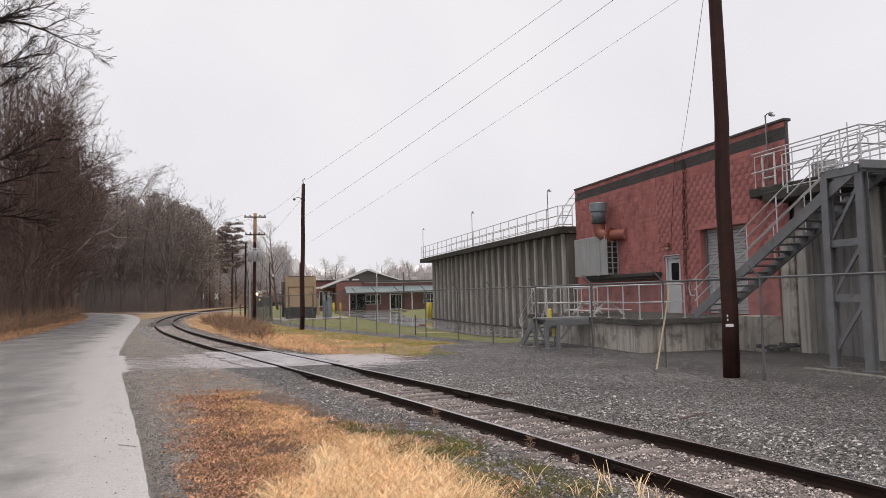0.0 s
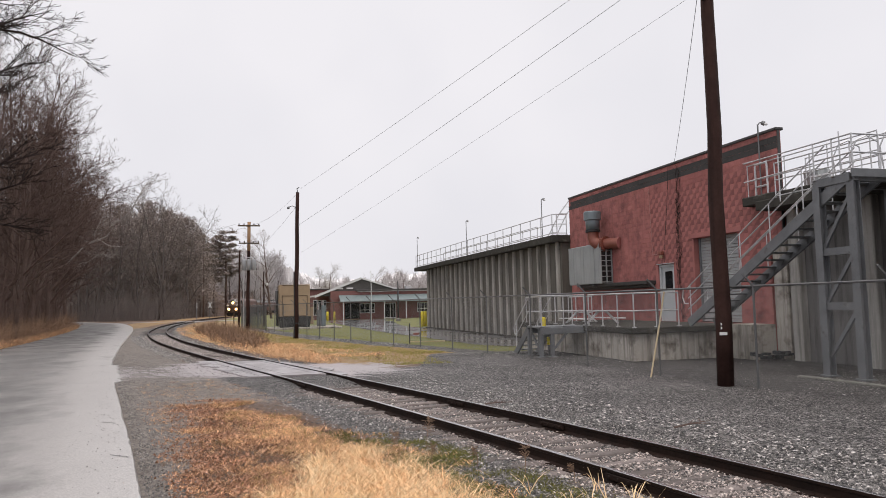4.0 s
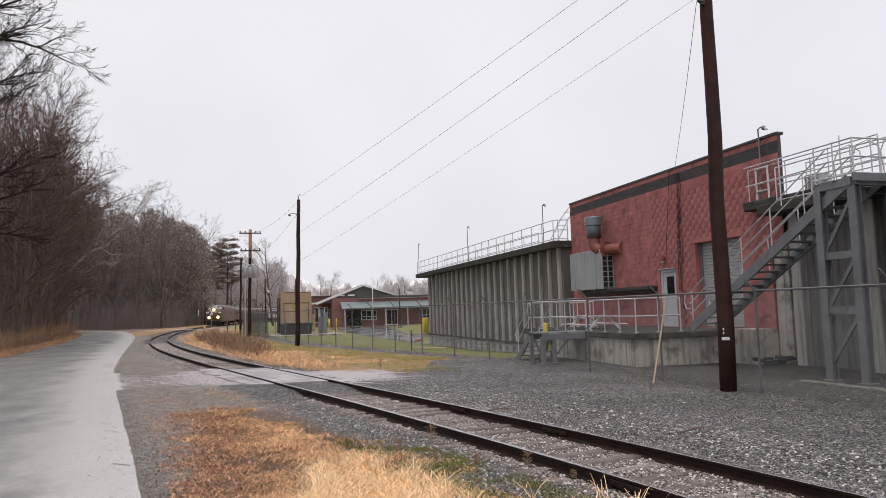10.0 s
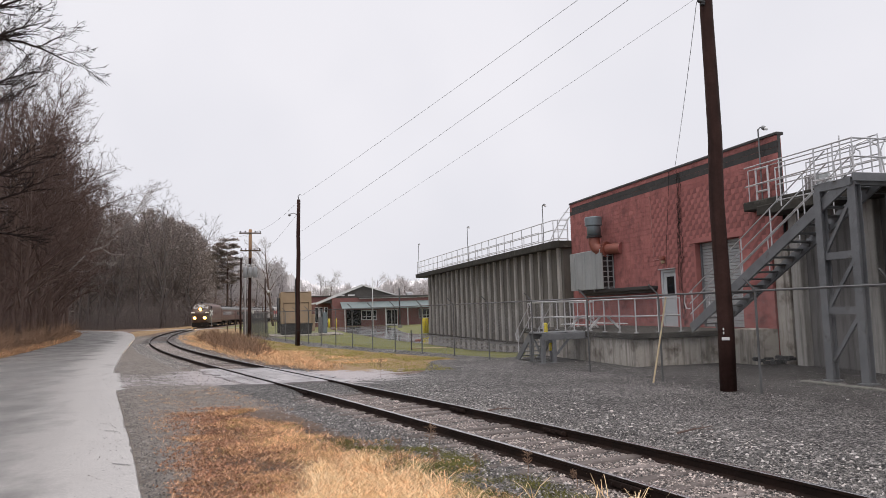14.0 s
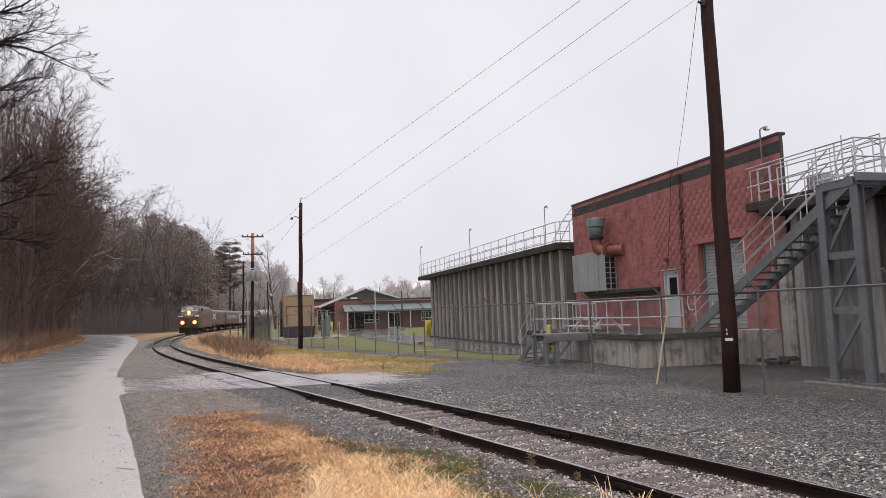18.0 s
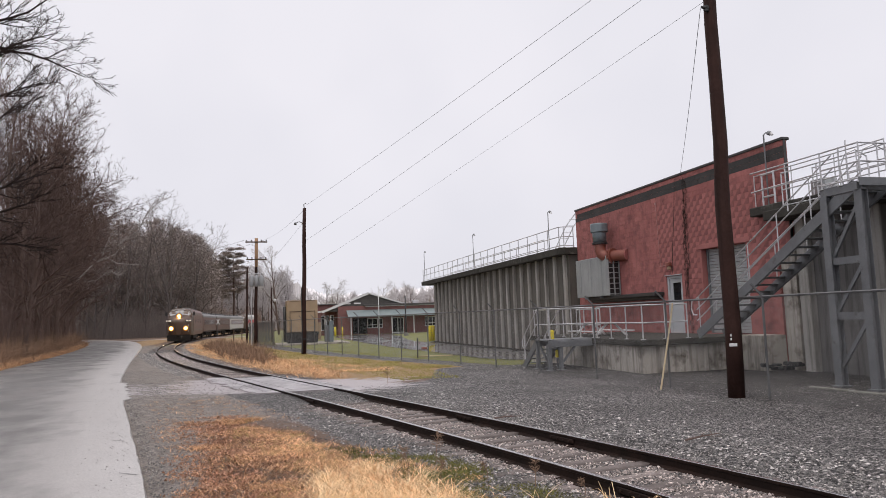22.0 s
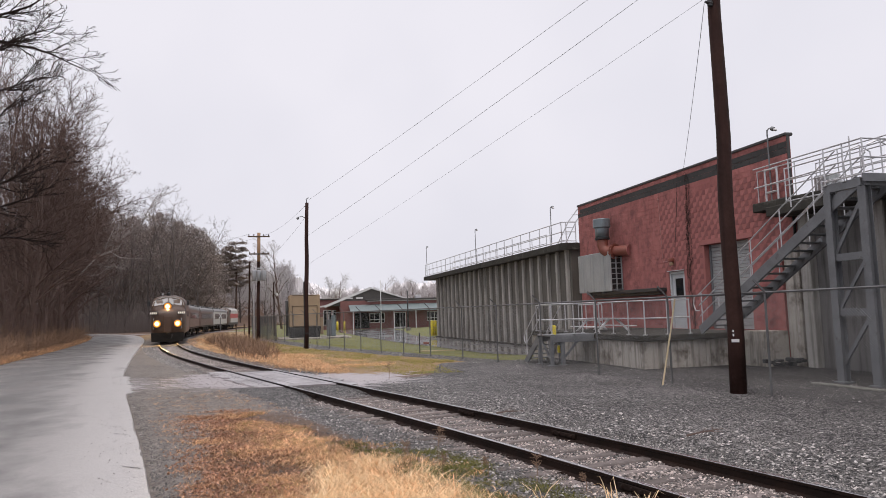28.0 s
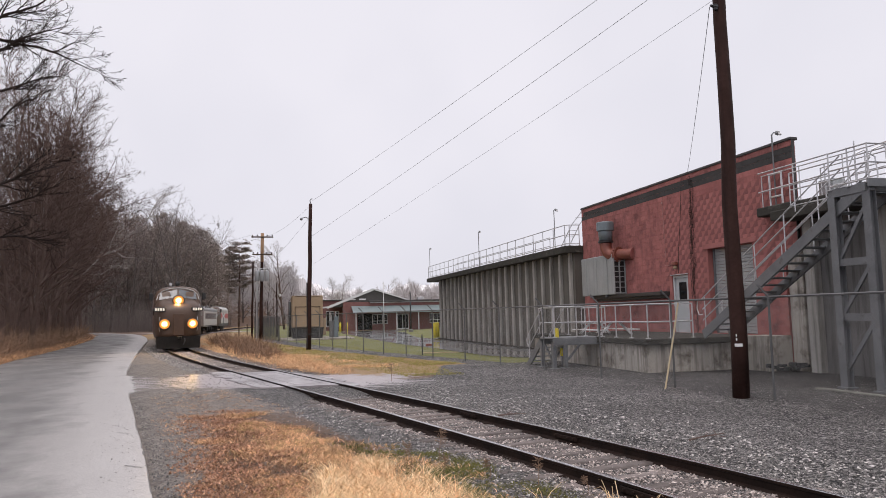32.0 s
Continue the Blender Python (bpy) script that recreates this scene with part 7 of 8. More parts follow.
def wood_z(x, y):
    left = float(road_l(y)) - x
    r = float(ramp(np.array(left), 6, 70)) * 7.0 * float(ramp(np.array(y), 20, 70)) + float(ramp(np.array(float(y)), 195, 270)) * 9.0 * float(ramp(np.array(float(track_x(y)) - x), 9, 26))
    return r * (1 + 0.2 * math.sin(x * 0.05) * math.sin(y * 0.04)) - 0.05


make_woods()


# ---- the train ----
def loft(sections):
    """A hull through rings of equal length."""
    s = Shape()
    k = len(sections[0])
    for ring in sections:
        s.v.extend(ring)
    for i in range(len(sections) - 1):
        for j in range(k):
            a, b = i * k + j, i * k + (j + 1) % k
            s.f.append((a, b, b + k, a + k))
    s.f += [tuple(range(k))[::-1], tuple(range((len(sections) - 1) * k, len(sections) * k))]
    return s


def ring(y, w, zb, zt, curve=0.95):
    half = [(w * 0.97, zb), (w, zb + 0.25), (w, zt - curve), (w * 0.97, zt - curve * 0.6), (w * 0.86, zt - curve * 0.3), (w * 0.66, zt - curve * 0.12), (w * 0.36, zt - curve * 0.03)]
    return [(x, y, z) for x, z in half] + [(0, y, zt)] + [(-x, y, z) for x, z in half[::-1]]


def running_gear(car, L, axles):
    """Trucks with side frames, and wheelsets that turn."""
    sets = []
    for y in (-L / 2 + 3.6, L / 2 - 3.6):
        tr = part("truck_frame", Shape().box(0.98, y, 0.55, 0.14, 3.0, 0.3, 0.05).box(-0.98, y, 0.55, 0.14, 3.0, 0.3, 0.05).box(0, y, 0.6, 2.0, 0.4, 0.25, 0.04), M["undercar"], car)
        for x in (-1.06, 1.06):
            part("spring_group", Shape().box(x, y, 0.5, 0.12, 0.6, 0.3, 0.04), M["undercar"], tr)
        for k in range(axles):
            yy = y + (k - (axles - 1) / 2) * (2.3 if axles == 2 else 1.5)
            w = Shape()
            for x in (-0.78, 0.64):
                w.path([(x, 0, 0), (x + 0.02, 0, 0), (x + 0.14, 0, 0)], [0.5, 0.47, 0.46], 20)
            w.tube((-0.8, 0, 0), (0.8, 0, 0), 0.08, n=8)
            o = part("wheelset", w, M["undercar"], car)
            o.location = (0, yy, 0.46)
            sets.append((o, yy))
    return sets


def locomotive(name, label, L, body_m, nose_m, lit):
    c = thing(name, label, "locomotive")
    f = -L / 2
    secs = [ring(f + y, w, zb, zt, cv) for y, w, zb, zt, cv in ((0.0, 0.62, 1.0, 2.55, 0.5), (0.1, 0.95, 0.9, 2.85, 0.6), (0.3, 1.22, 0.86, 3.1, 0.7), (0.65, 1.42, 0.85, 3.32, 0.75), (1.1, 1.52, 0.85, 3.5, 0.8), (1.5, 1.55, 0.85, 3.66, 0.85))]
    part("nose", loft(secs), M[nose_m], c, "rounded bulldog nose", True)
    secs = [ring(f + y, w, 0.85, zt, cv) for y, w, zt, cv in ((1.47, 1.55, 3.64, 0.85), (1.75, 1.555, 4.1, 0.95), (2.0, 1.56, 4.4, 1.0), (2.4, 1.56, 4.5, 1.0), (4.2, 1.56, 4.52, 1.0))]
    part("cab", loft(secs), M[nose_m], c, "", True)
    part("body", loft([ring(f + 4.2, 1.56, 0.85, 4.52), ring(L / 2 - 0.1, 1.56, 0.85, 4.52), ring(L / 2, 1.5, 0.9, 4.45)]), M[body_m], c)
    # windscreen panes set into the sloping cab front
    for sx in (-1, 1):
        lo, hi = [(sx * 0.05, f + 1.45, 3.68), (sx * 1.26, f + 1.46, 3.5)], [(sx * 1.2, f + 1.78, 3.98), (sx * 0.05, f + 1.8, 4.26)]
        w = Shape().add(lo + hi + [(x, y + 0.14, z - 0.04) for x, y, z in lo + hi],
                        [(0, 1, 2, 3), (4, 7, 6, 5), (0, 4, 5, 1), (1, 5, 6, 2), (2, 6, 7, 3), (3, 7, 4, 0)])
        p = part("windscreen_pane", w, M["windscreen"], c, "sloping dark windscreen pane")
        part("wiper", Shape().tube((sx * 0.6, f + 1.42, 3.62), (sx * 0.45, f + 1.66, 4.02), 0.012, n=4), M["black"], p)
        part("windscreen_trim", Shape().path([(sx * 0.0, f + 1.8, 4.35), (sx * 0.55, f + 1.8, 4.3), (sx * 1.02, f + 1.82, 4.14), (sx * 1.3, f + 1.82, 3.9), (sx * 1.42, f + 1.6, 3.5)], 0.035, 6), M["coach_white"], c, "pale trim line")
        part("cab_window", Shape().box(sx * 1.555, f + 2.9, 3.35, 0.03, 0.8, 0.62, 0.01), M["glass_dark"], c)
        part("mirror", Shape().box(sx * 1.78, f + 2.1, 3.75, 0.26, 0.1, 0.5, 0.03), M["black"], c, "dark folding mirror")
        part("cab_door", Shape().box(sx * 1.56, f + 3.9, 2.4, 0.03, 0.65, 2.2, 0.01), M[nose_m], c)
        part("side_grille", Shape().box(sx * 1.53, 1.5, 3.5, 0.04, L - 8.5, 0.42, 0.01), M["galv_dull"], c, "long steel air grille")
        for k in range(4):
            part("porthole", Shape().path([(sx * 1.53, -L / 2 + 6.5 + k * 2.9, 2.75), (sx * 1.58, -L / 2 + 6.5 + k * 2.9, 2.75)], 0.28, 14), M["glass_dark"], c)
        part("side_stripe", Shape().box(sx * 1.566, 1.8, 1.55, 0.02, L - 4.4, 0.2, 0.005), M["coach_white" if not lit else "loco_tan"], c)
        # number board with plain bars
        nb = part("number_board", Shape().box(sx * 1.14, f + 0.5, 2.8, 0.76, 0.7, 0.3, 0.03, sx * 0.25), M["black"], c)
        for k in range(4):
            u = (k - 1.5) * 0.17
            part("number_bar", Shape().box(sx * 1.14 + u * math.cos(sx * 0.25) + 0.36 * math.sin(sx * 0.25), f + 0.5 + u * math.sin(sx * 0.25) - 0.36 * math.cos(sx * 0.25), 2.8, 0.11, 0.02, 0.19, 0, sx * 0.25), M["numbers"] if lit else M["white"], nb)
        part("grab_iron", Shape().path([(sx * 1.2, f + 0.22, 1.3), (sx * 1.25, f + 0.12, 1.4), (sx * 1.25, f + 0.12, 2.2), (sx * 1.2, f + 0.25, 2.3)], 0.02, 6), M["galv"], c)
        part("step", Shape().box(sx * 1.3, f + 1.9, 0.62, 0.4, 0.5, 0.06).box(sx * 1.3, f + 1.9, 0.92, 0.4, 0.5, 0.06), M["undercar"], c)

    def lamp_unit(x, y, z, r, nm):
        u = part(nm, Shape().path([(x, y + 0.35, z), (x, y, z), (x, y - 0.03, z)], [r * 1.15, r * 1.2, r * 1.05], 18), M["steel_dark"], c, "round headlight housing", True)
        part("lens", Shape().path([(x, y + 0.02, z), (x, y - 0.045, z), (x, y - 0.06, z)], [r, r, r * 0.55], 18), M["lens" if lit else "glass_dark"], u, "amber disc coloured as the lamp's halo" if lit else "")
        if lit:
            part("halo_ring", Shape().path([(x, y - 0.04, z), (x, y - 0.066, z)], [r * 0.74, r * 0.66], 16), M["halo_warm"], u, "yellow inner ring of the lamp's halo")
            part("bulb", Shape().path([(x, y - 0.05, z), (x, y - 0.085, z)], [r * 0.42, r * 0.32], 14), M["lens_core"], u)
    lamp_unit(0, f + 0.55, 3.42, 0.34, "headlight")
    lamp_unit(-0.91, f - 0.02, 1.8, 0.34, "ditch_light")
    lamp_unit(0.91, f - 0.02, 1.8, 0.34, "ditch_light")
    part("nose_door", Shape().box(0, f - 0.02, 1.75, 0.7, 0.06, 1.5, 0.02), M[nose_m], c)
    part("pilot", loft([[(x, f + y, z) for x, z in ((-1.4, 0.12), (1.4, 0.12), (1.45, 0.95), (-1.45, 0.95))] for y in (0.05, 0.6)]), M["undercar"], c, "black pilot plate")
    part("coupler", Shape().box(0, f - 0.25, 0.85, 0.22, 0.6, 0.2, 0.04).box(0.05, f - 0.55, 0.85, 0.3, 0.25, 0.26, 0.06), M["undercar"], c)
    part("air_hose", Shape().path([(0.4, f, 0.8), (0.42, f - 0.18, 0.6), (0.3, f - 0.25, 0.35)], 0.03, 6), M["black"], c)
    part("beacon", Shape().lathe(0, f + 2.6, [(0.12, 4.5), (0.12, 4.62), (0.17, 4.64), (0.17, 4.78), (0.06, 4.84)], 12), M["steel_dark"], c)
    part("horn", Shape().path([(-0.5, f + 2.3, 4.55), (-0.5, f + 2.0, 4.62), (-0.5, f + 1.8, 4.62)], [0.03, 0.05, 0.11], 10), M["galv"], c)
    for k in range(5):
        part("roof_fan", Shape().lathe(0, -L / 2 + 7 + k * 2.3, [(0.55, 4.4), (0.55, 4.6), (0.5, 4.64), (0.1, 4.66)], 16), M["coach_roof"], c)
    for k in range(3):
        part("roof_vent", Shape().box(0.85, -L / 2 + 8.5 + k * 3, 4.42, 0.4, 1.4, 0.16, 0.03), M["coach_roof"], c)
    part("fuel_tank", Shape().box(0, 0, 0.6, 2.5, L * 0.3, 0.62, 0.1), M["undercar"], c)
    return c, running_gear(c, L, 3 if L > 18 else 2)


def coach(label, L, body_m, band_m):
    c = thing("passenger_coach", label, "railway coach", "coaches of the train")
    part("body", loft([ring(-L / 2, 1.45, 1.05, 4.05, 0.7), ring(-L / 2 + 0.1, 1.5, 1.0, 4.1, 0.7), ring(L / 2 - 0.1, 1.5, 1.0, 4.1, 0.7), ring(L / 2, 1.45, 1.05, 4.05, 0.7)]), M[body_m], c)
    roof = [(1.51, 3.42), (1.47, 3.7), (1.3, 3.9), (0.99, 4.03), (0.54, 4.1), (0, 4.13)]
    outer = roof + [(-x, z) for x, z in roof[-2::-1]]
    part("roof", Shape().prism(outer + [(x * 0.96, z - 0.06) for x, z in outer[::-1]], -L / 2, L / 2, "y"), M["coach_roof"], c, "pale grey arched roof")
    for k in range(7):
        part("roof_vent", Shape().box(0, -L / 2 + 2 + k * (L - 4) / 6, 4.22, 0.9, 1.5, 0.26, 0.06), M["coach_roof" if k % 2 else "steel_dark"], c)
    for sx in (-1, 1):
        part("window_band", Shape().box(sx * 1.505, 0, 2.65, 0.02, L - 3.0, 0.98, 0.004), M[band_m], c, "dark band along the windows")
        for k in range(11):
            y = -L / 2 + 2.3 + k * (L - 4.6) / 10
            w = part("window", Shape().box(sx * 1.512, y, 2.65, 0.03, 1.25, 0.72, 0.01), M["glass_dark"], c)
        part("side_door", Shape().box(sx * 1.505, L / 2 - 0.8, 2.2, 0.03, 0.8, 2.1, 0.01), M[body_m], c)
        part("sill_rail", Shape().box(sx * 1.508, 0, 1.12, 0.03, L - 0.3, 0.14, 0.01), M["undercar"], c)
    for y in (-L / 2 - 0.22, L / 2 + 0.22):
        part("gangway", Shape().box(0, y, 2.35, 1.2, 0.44, 2.3, 0.05), M["black"], c)
    for y, w in ((-2.4, 1.8), (0.4, 1.4), (2.8, 1.6)):
        part("underfloor_box", Shape().box(0, y, 0.72, 2.4, w, 0.5, 0.04), M["undercar"], c)
    return c, running_gear(c, L, 2)


def make_train():
    cars = []
    cars.append((locomotive("lead_locomotive", "dark streamlined diesel locomotive with three lit yellow headlights", 20.0, "coach_brown", "loco_dark", True), 20.0, 10.0))
    cars.append((coach("taupe passenger coach with a dark window band", 19.8, "coach_brown", "coach_dark"), 19.8, 20.7 + 10.3))
    cars.append((coach("dark umber passenger coach with a dark window band", 19.8, "coach_dark", "loco_dark"), 19.8, 41.4 + 10.3))
    cars.append((coach("white passenger coach with a dark window band", 19.8, "coach_white", "coach_dark"), 19.8, 62.1 + 10.3))
    cars.append((locomotive("rear_locomotive", "red and white locomotive with a dark cab at the train's tail", 15.6, "coach_white", "loco_dark", False), 15.6, 83.0 + 7.8))
    rear = cars[-1][0][0]
    for sx in (-1, 1):
        part("red_stripe", Shape().box(sx * 1.575, 1.6, 2.75, 0.02, 11.6, 0.95, 0.004), M["red_paint"], rear, "red side stripe")
        part("black_skirt", Shape().box(sx * 1.575, 0.5, 1.1, 0.03, 14.4, 0.5, 0.005), M["black"], rear)
    return cars


TRAIN = make_train()

# the way along the track: distance against y
_ys = np.arange(-5, 330, 0.25)
_xs = track_x(_ys)
_ss = np.concatenate([[0], np.cumsum(np.hypot(np.diff(_xs), np.diff(_ys)))])


def along(s):
    y = float(np.interp(s, _ss, _ys))
    return Vector((float(track_x(y)), y, RAIL_TOP))


def train_front(t):
    return 213.2 - 4.83 * t


def motions():
    """The train comes round the curve towards the crossing."""
    for (car, sets), L, mid in TRAIN:
        rows = []
        for i in range(33):
            s = train_front(i) + mid
            a, b = along(s - L / 2 + 3.6), along(s + L / 2 - 3.6)
            d = b - a
            c = (a + b) / 2
            rows.append((float(i), Matrix.Translation(c) @ Matrix.Rotation(math.atan2(-d.x, d.y), 4, "Z")))
        walk(car, rows)
        for wheel, y in sets:
            walk(wheel, [(0.125 * k, Matrix.Translation((0, y, 0.46)) @ Matrix.Rotation(4.83 * 0.125 * k / 0.46, 4, "X")) for k in range(257)])


# ---- loose stuff on the ground ----
def stones(name, spots, material, label, flat=1.0):
    """Small broken stones half sunk in the ground."""
    s = Shape()
    rnd = random.Random(len(spots))
    v, f = s.v, s.f
    for x, y, z, r in spots:
        n = len(v)
        a = rnd.uniform(0, 6.28)
        ca, sa = math.cos(a), math.sin(a)
        for px, py, pz in ((1, 0, -0.4), (0, 0.8, -0.4), (-1, 0, -0.4), (0, -0.8, -0.4), (0.45, 0.1, 0.55), (-0.4, 0, 0.5)):
            px, py, pz = px * rnd.uniform(0.6, 1.2) * r, py * rnd.uniform(0.5, 1.2) * r, pz * rnd.uniform(0.6, 1.2) * r * flat
            v.append((x + ca * px - sa * py, y + sa * px + ca * py, z + pz))
        for t in ((0, 1, 4), (1, 2, 5), (2, 3, 5), (3, 0, 4), (1, 5, 4), (3, 4, 5)):
            f.append(tuple(i + n for i in t))
    return tagged(solid(name, s, material), label, "gravel", kind="stuff")


def ground_z(x, y):
    dt = abs((x - float(track_x(y))) * 0.97)
    u = min(max((dt - 1.5) / 1.2, 0), 1)
    return bump_z(x, y) - 0.11 * (1 - u * u * (3 - 2 * u))


def make_gravel():
    rnd = random.Random(11)
    bed, side = [], []
    for i in range(110000):
        y = 5.0 + 60 * rnd.random() ** 2.5
        d = rnd.gauss(0, 1.3)
        if abs(d) > (3.2 if y < 24 else 2.1) or 21.7 < y < 28.8 or abs(abs(d) - 0.7525) < 0.09:
            continue
        if abs(((y - 1.0) / 0.54 + 0.5) % 1 - 0.5) < 0.19 and abs(d) < 0.75 and rnd.random() < 0.72:
            continue
        x = float(track_x(y)) + d
        r = rnd.uniform(0.01, 0.026) * (1.6 if rnd.random() < 0.1 else 1) * (1 + max(0, y - 20) * 0.025)
        (bed if abs(d) < 1.0 + 0.3 * rnd.random() else side).append((x, y, ground_z(x, y) + rnd.uniform(-0.004, 0.02), r))
    stones("track_ballast", bed, M["stone_pale"], "pale crushed ballast lying between the rails", 0.7)
    stones("ballast_shoulder", side, M["stone"], "grey crushed stone on the track's shoulders", 0.7)
    yard = []
    for i in range(52000):
        y = 6.0 + 22 * rnd.random() ** 1.4
        x = float(track_x(y)) + rnd.uniform(1.6, 12.5)
        if x > 16.2 or (y > 22.4 and x < 7.2) or (x > 12 and y > 20):
            continue
        if noise.noise((x * 0.5, y * 0.5, 4.0)) + rnd.uniform(-0.5, 0.5) < -0.2:
            continue
        off = x - float(track_x(y))
        yard.append((x, y, bump_z(x, y) + 0.002, rnd.uniform(0.007, 0.02) * (2.4 if rnd.random() < (0.12 if off < 3.0 else 0.05) else 1)))
    for i in range(4200):
        y = 5.5 + 14 * rnd.random() ** 1.5
        x = float(track_x(y)) + 1.05 + abs(rnd.gauss(0, 0.9))
        if noise.noise((x * 0.9, y * 0.6, 14.0)) > -0.1:
            yard.append((x, y, ground_z(x, y) + 0.004, rnd.uniform(0.018, 0.055)))
    stones("yard_gravel", yard, M["stone"], "grey crushed gravel and flat slate flakes spread over the yard", 0.4)
    verge = []
    for i in range(20000):
        y = 7 + 30 * rnd.random() ** 1.6
        x = float(road_r(y)) + 0.06 + abs(rnd.gauss(0, 1.4))
        if x > float(track_x(y)) - 1.0:
            continue
        verge.append((x, y, ground_z(x, y) + 0.002, rnd.uniform(0.006, 0.018) * (2 if rnd.random() < 0.03 else 1)))
    for i in range(380):
        y = 7.5 + 22 * rnd.random()
        verge.append((float(road_r(y)) - abs(rnd.gauss(0, 0.6)), y, 0.03, rnd.uniform(0.006, 0.015)))
    for i in range(500):
        y = rnd.uniform(22.3, 29.5)
        verge.append((float(track_x(y)) - 0.9 - abs(rnd.gauss(0, 1.6)), y, 0.026, rnd.uniform(0.012, 0.03)))
    stones("verge_grit", verge, M["grit"], "scattered grit along the road's edge")


make_gravel()


def blades(name, spots, material, label, category="grass"):
    """Bent tapering blades: (x, y, z, height, lean, width, way)."""
    s = Shape()
    rnd = random.Random(len(spots) + 5)
    v, f = s.v, s.f
    for x, y, z, h, lean, w, *way in spots:
        a, b = way[0] if way else rnd.uniform(0, 6.28), rnd.uniform(0, 6.28)
        lx, ly = math.cos(a) * lean * h, math.sin(a) * lean * h
        wx, wy = math.cos(b) * w, math.sin(b) * w
        n = len(v)
        v += [(x - wx, y - wy, z), (x + wx, y + wy, z),
              (x + lx * 0.35 - wx * 0.8, y + ly * 0.35 - wy * 0.8, z + h * 0.55), (x + lx * 0.35 + wx * 0.8, y + ly * 0.35 + wy * 0.8, z + h * 0.55),
              (x + lx * 0.8 - wx * 0.5, y + ly * 0.8 - wy * 0.5, z + h * 0.9), (x + lx * 0.8 + wx * 0.5, y + ly * 0.8 + wy * 0.5, z + h * 0.9),
              (x + lx * 1.35, y + ly * 1.35, z + h * max(0.05, 1.0 - 0.35 * lean))]
        f += [(n, n + 1, n + 3, n + 2), (n + 2, n + 3, n + 5, n + 4), (n + 4, n + 5, n + 6)]
    return tagged(solid(name, s, material), label, category, kind="stuff")


def make_grass():
    rnd = random.Random(17)
    red, gold, pale, green, weed, moss, dull = [], [], [], [], [], [], []
    for i in range(5200):
        y = 5.6 + 10.9 * rnd.random() ** 1.2
        lo, hi = float(mat_left(y)), float(mat_right(y))
        x = rnd.uniform(lo - 0.7, hi + 0.5)
        u = (x - lo) / (hi - lo)
        n = noise.noise((x * 1.1, y * 0.9, 3.0)) + 0.6 * noise.noise((x * 3.1, y * 2.7, 8.0))
        edge = min((x - lo) * 1.1, (hi - x) * 1.3, (16.0 - y) * 0.7, 0.75)
        if edge + n * 1.4 < rnd.uniform(0.0, 0.75):
            continue
        z = ground_z(x, y)
        way = 5.2 + 4.5 * noise.noise((x * 0.9, y * 0.7, 12.0)) + rnd.gauss(0, 0.35)
        tone = u + 0.55 * n + rnd.gauss(0, 0.14)
        if u > 0.72 and rnd.random() < 0.75 and y < 12 and 0.25 * n + u > 0.8:
            kind, count, h0, h1, l0, l1, w, sp = (moss if rnd.random() < 0.75 else gold), 20, 0.015, 0.06, 0.4, 1.6, 0.006, 0.12
        elif y < 9.5 + 1.3 * n and x > 0.25 + 0.35 * (y - 8.0) + 0.5 * n and u < 0.85:
            kind, count, h0, h1, l0, l1, w, sp = (pale if rnd.random() < 0.8 else gold), 22, 0.06, 0.25, 0.4, 2.0, 0.0046, 0.042
        elif tone < 0.3 and rnd.random() < 0.55:
            kind, count, h0, h1, l0, l1, w, sp = red, 9, 0.01, 0.04, 0.7, 2.2, 0.005, 0.14
        elif tone < 0.48:
            kind, count, h0, h1, l0, l1, w, sp = (red if rnd.random() < 0.78 else gold), 24, 0.015, 0.055, 0.5, 2.0, 0.0048, 0.12
        elif rnd.random() < 0.06:
            kind, count, h0, h1, l0, l1, w, sp = green, 18, 0.03, 0.1, 0.5, 1.6, 0.004, 0.12
        else:
            kind, count, h0, h1, l0, l1, w, sp = (gold if rnd.random() < 0.66 else red), 22, 0.025, 0.085, 0.6, 2.1, 0.0045, 0.1
        for k in range(count):
            bx, by = x + rnd.gauss(0, sp), y + rnd.gauss(0, sp)
            if bx > float(track_x(by)) - 1.3:
                continue
            (dull if kind is red and n + rnd.gauss(0, 0.3) < -0.12 else kind).append((bx, by, z, rnd.uniform(h0, h1), rnd.uniform(l0, l1), w, way + rnd.gauss(0, 1.3)))
    # stray tufts on the gravel shoulder
    for i in range(260):
        y = rnd.uniform(7.5, 21.5)
        x = rnd.uniform(float(road_r(y)) + 0.5, min(float(mat_left(y)) + 0.3, float(track_x(y)) - 2)) if y < 16 else rnd.uniform(float(road_r(y)) + 0.6, float(track_x(y)) - 2.2)
        for k in range(rnd.randint(4, 14)):
            bx, by = x + rnd.gauss(0, 0.09), y + rnd.gauss(0, 0.09)
            (red if rnd.random() < 0.6 else gold).append((bx, by, ground_z(bx, by), rnd.uniform(0.015, 0.06), rnd.uniform(0.8, 2.6), 0.004))
    # low moss and clover beside the rail
    for i in range(520):
        y = rnd.uniform(6.8, 11.2)
        x = rnd.uniform(float(mat_right(y)) - 0.5, float(track_x(y)) - 1.35)
        if noise.noise((x * 1.2, y * 0.8, 31.0)) + 0.5 * noise.noise((x * 4, y * 4, 2.0)) < -0.05:
            continue
        for k in range(26):
            bx, by = x + rnd.gauss(0, 0.1), y + rnd.gauss(0, 0.1)
            moss.append((bx, by, ground_z(bx, by) - 0.004, rnd.uniform(0.012, 0.05), rnd.uniform(0.6, 2.2), 0.006))
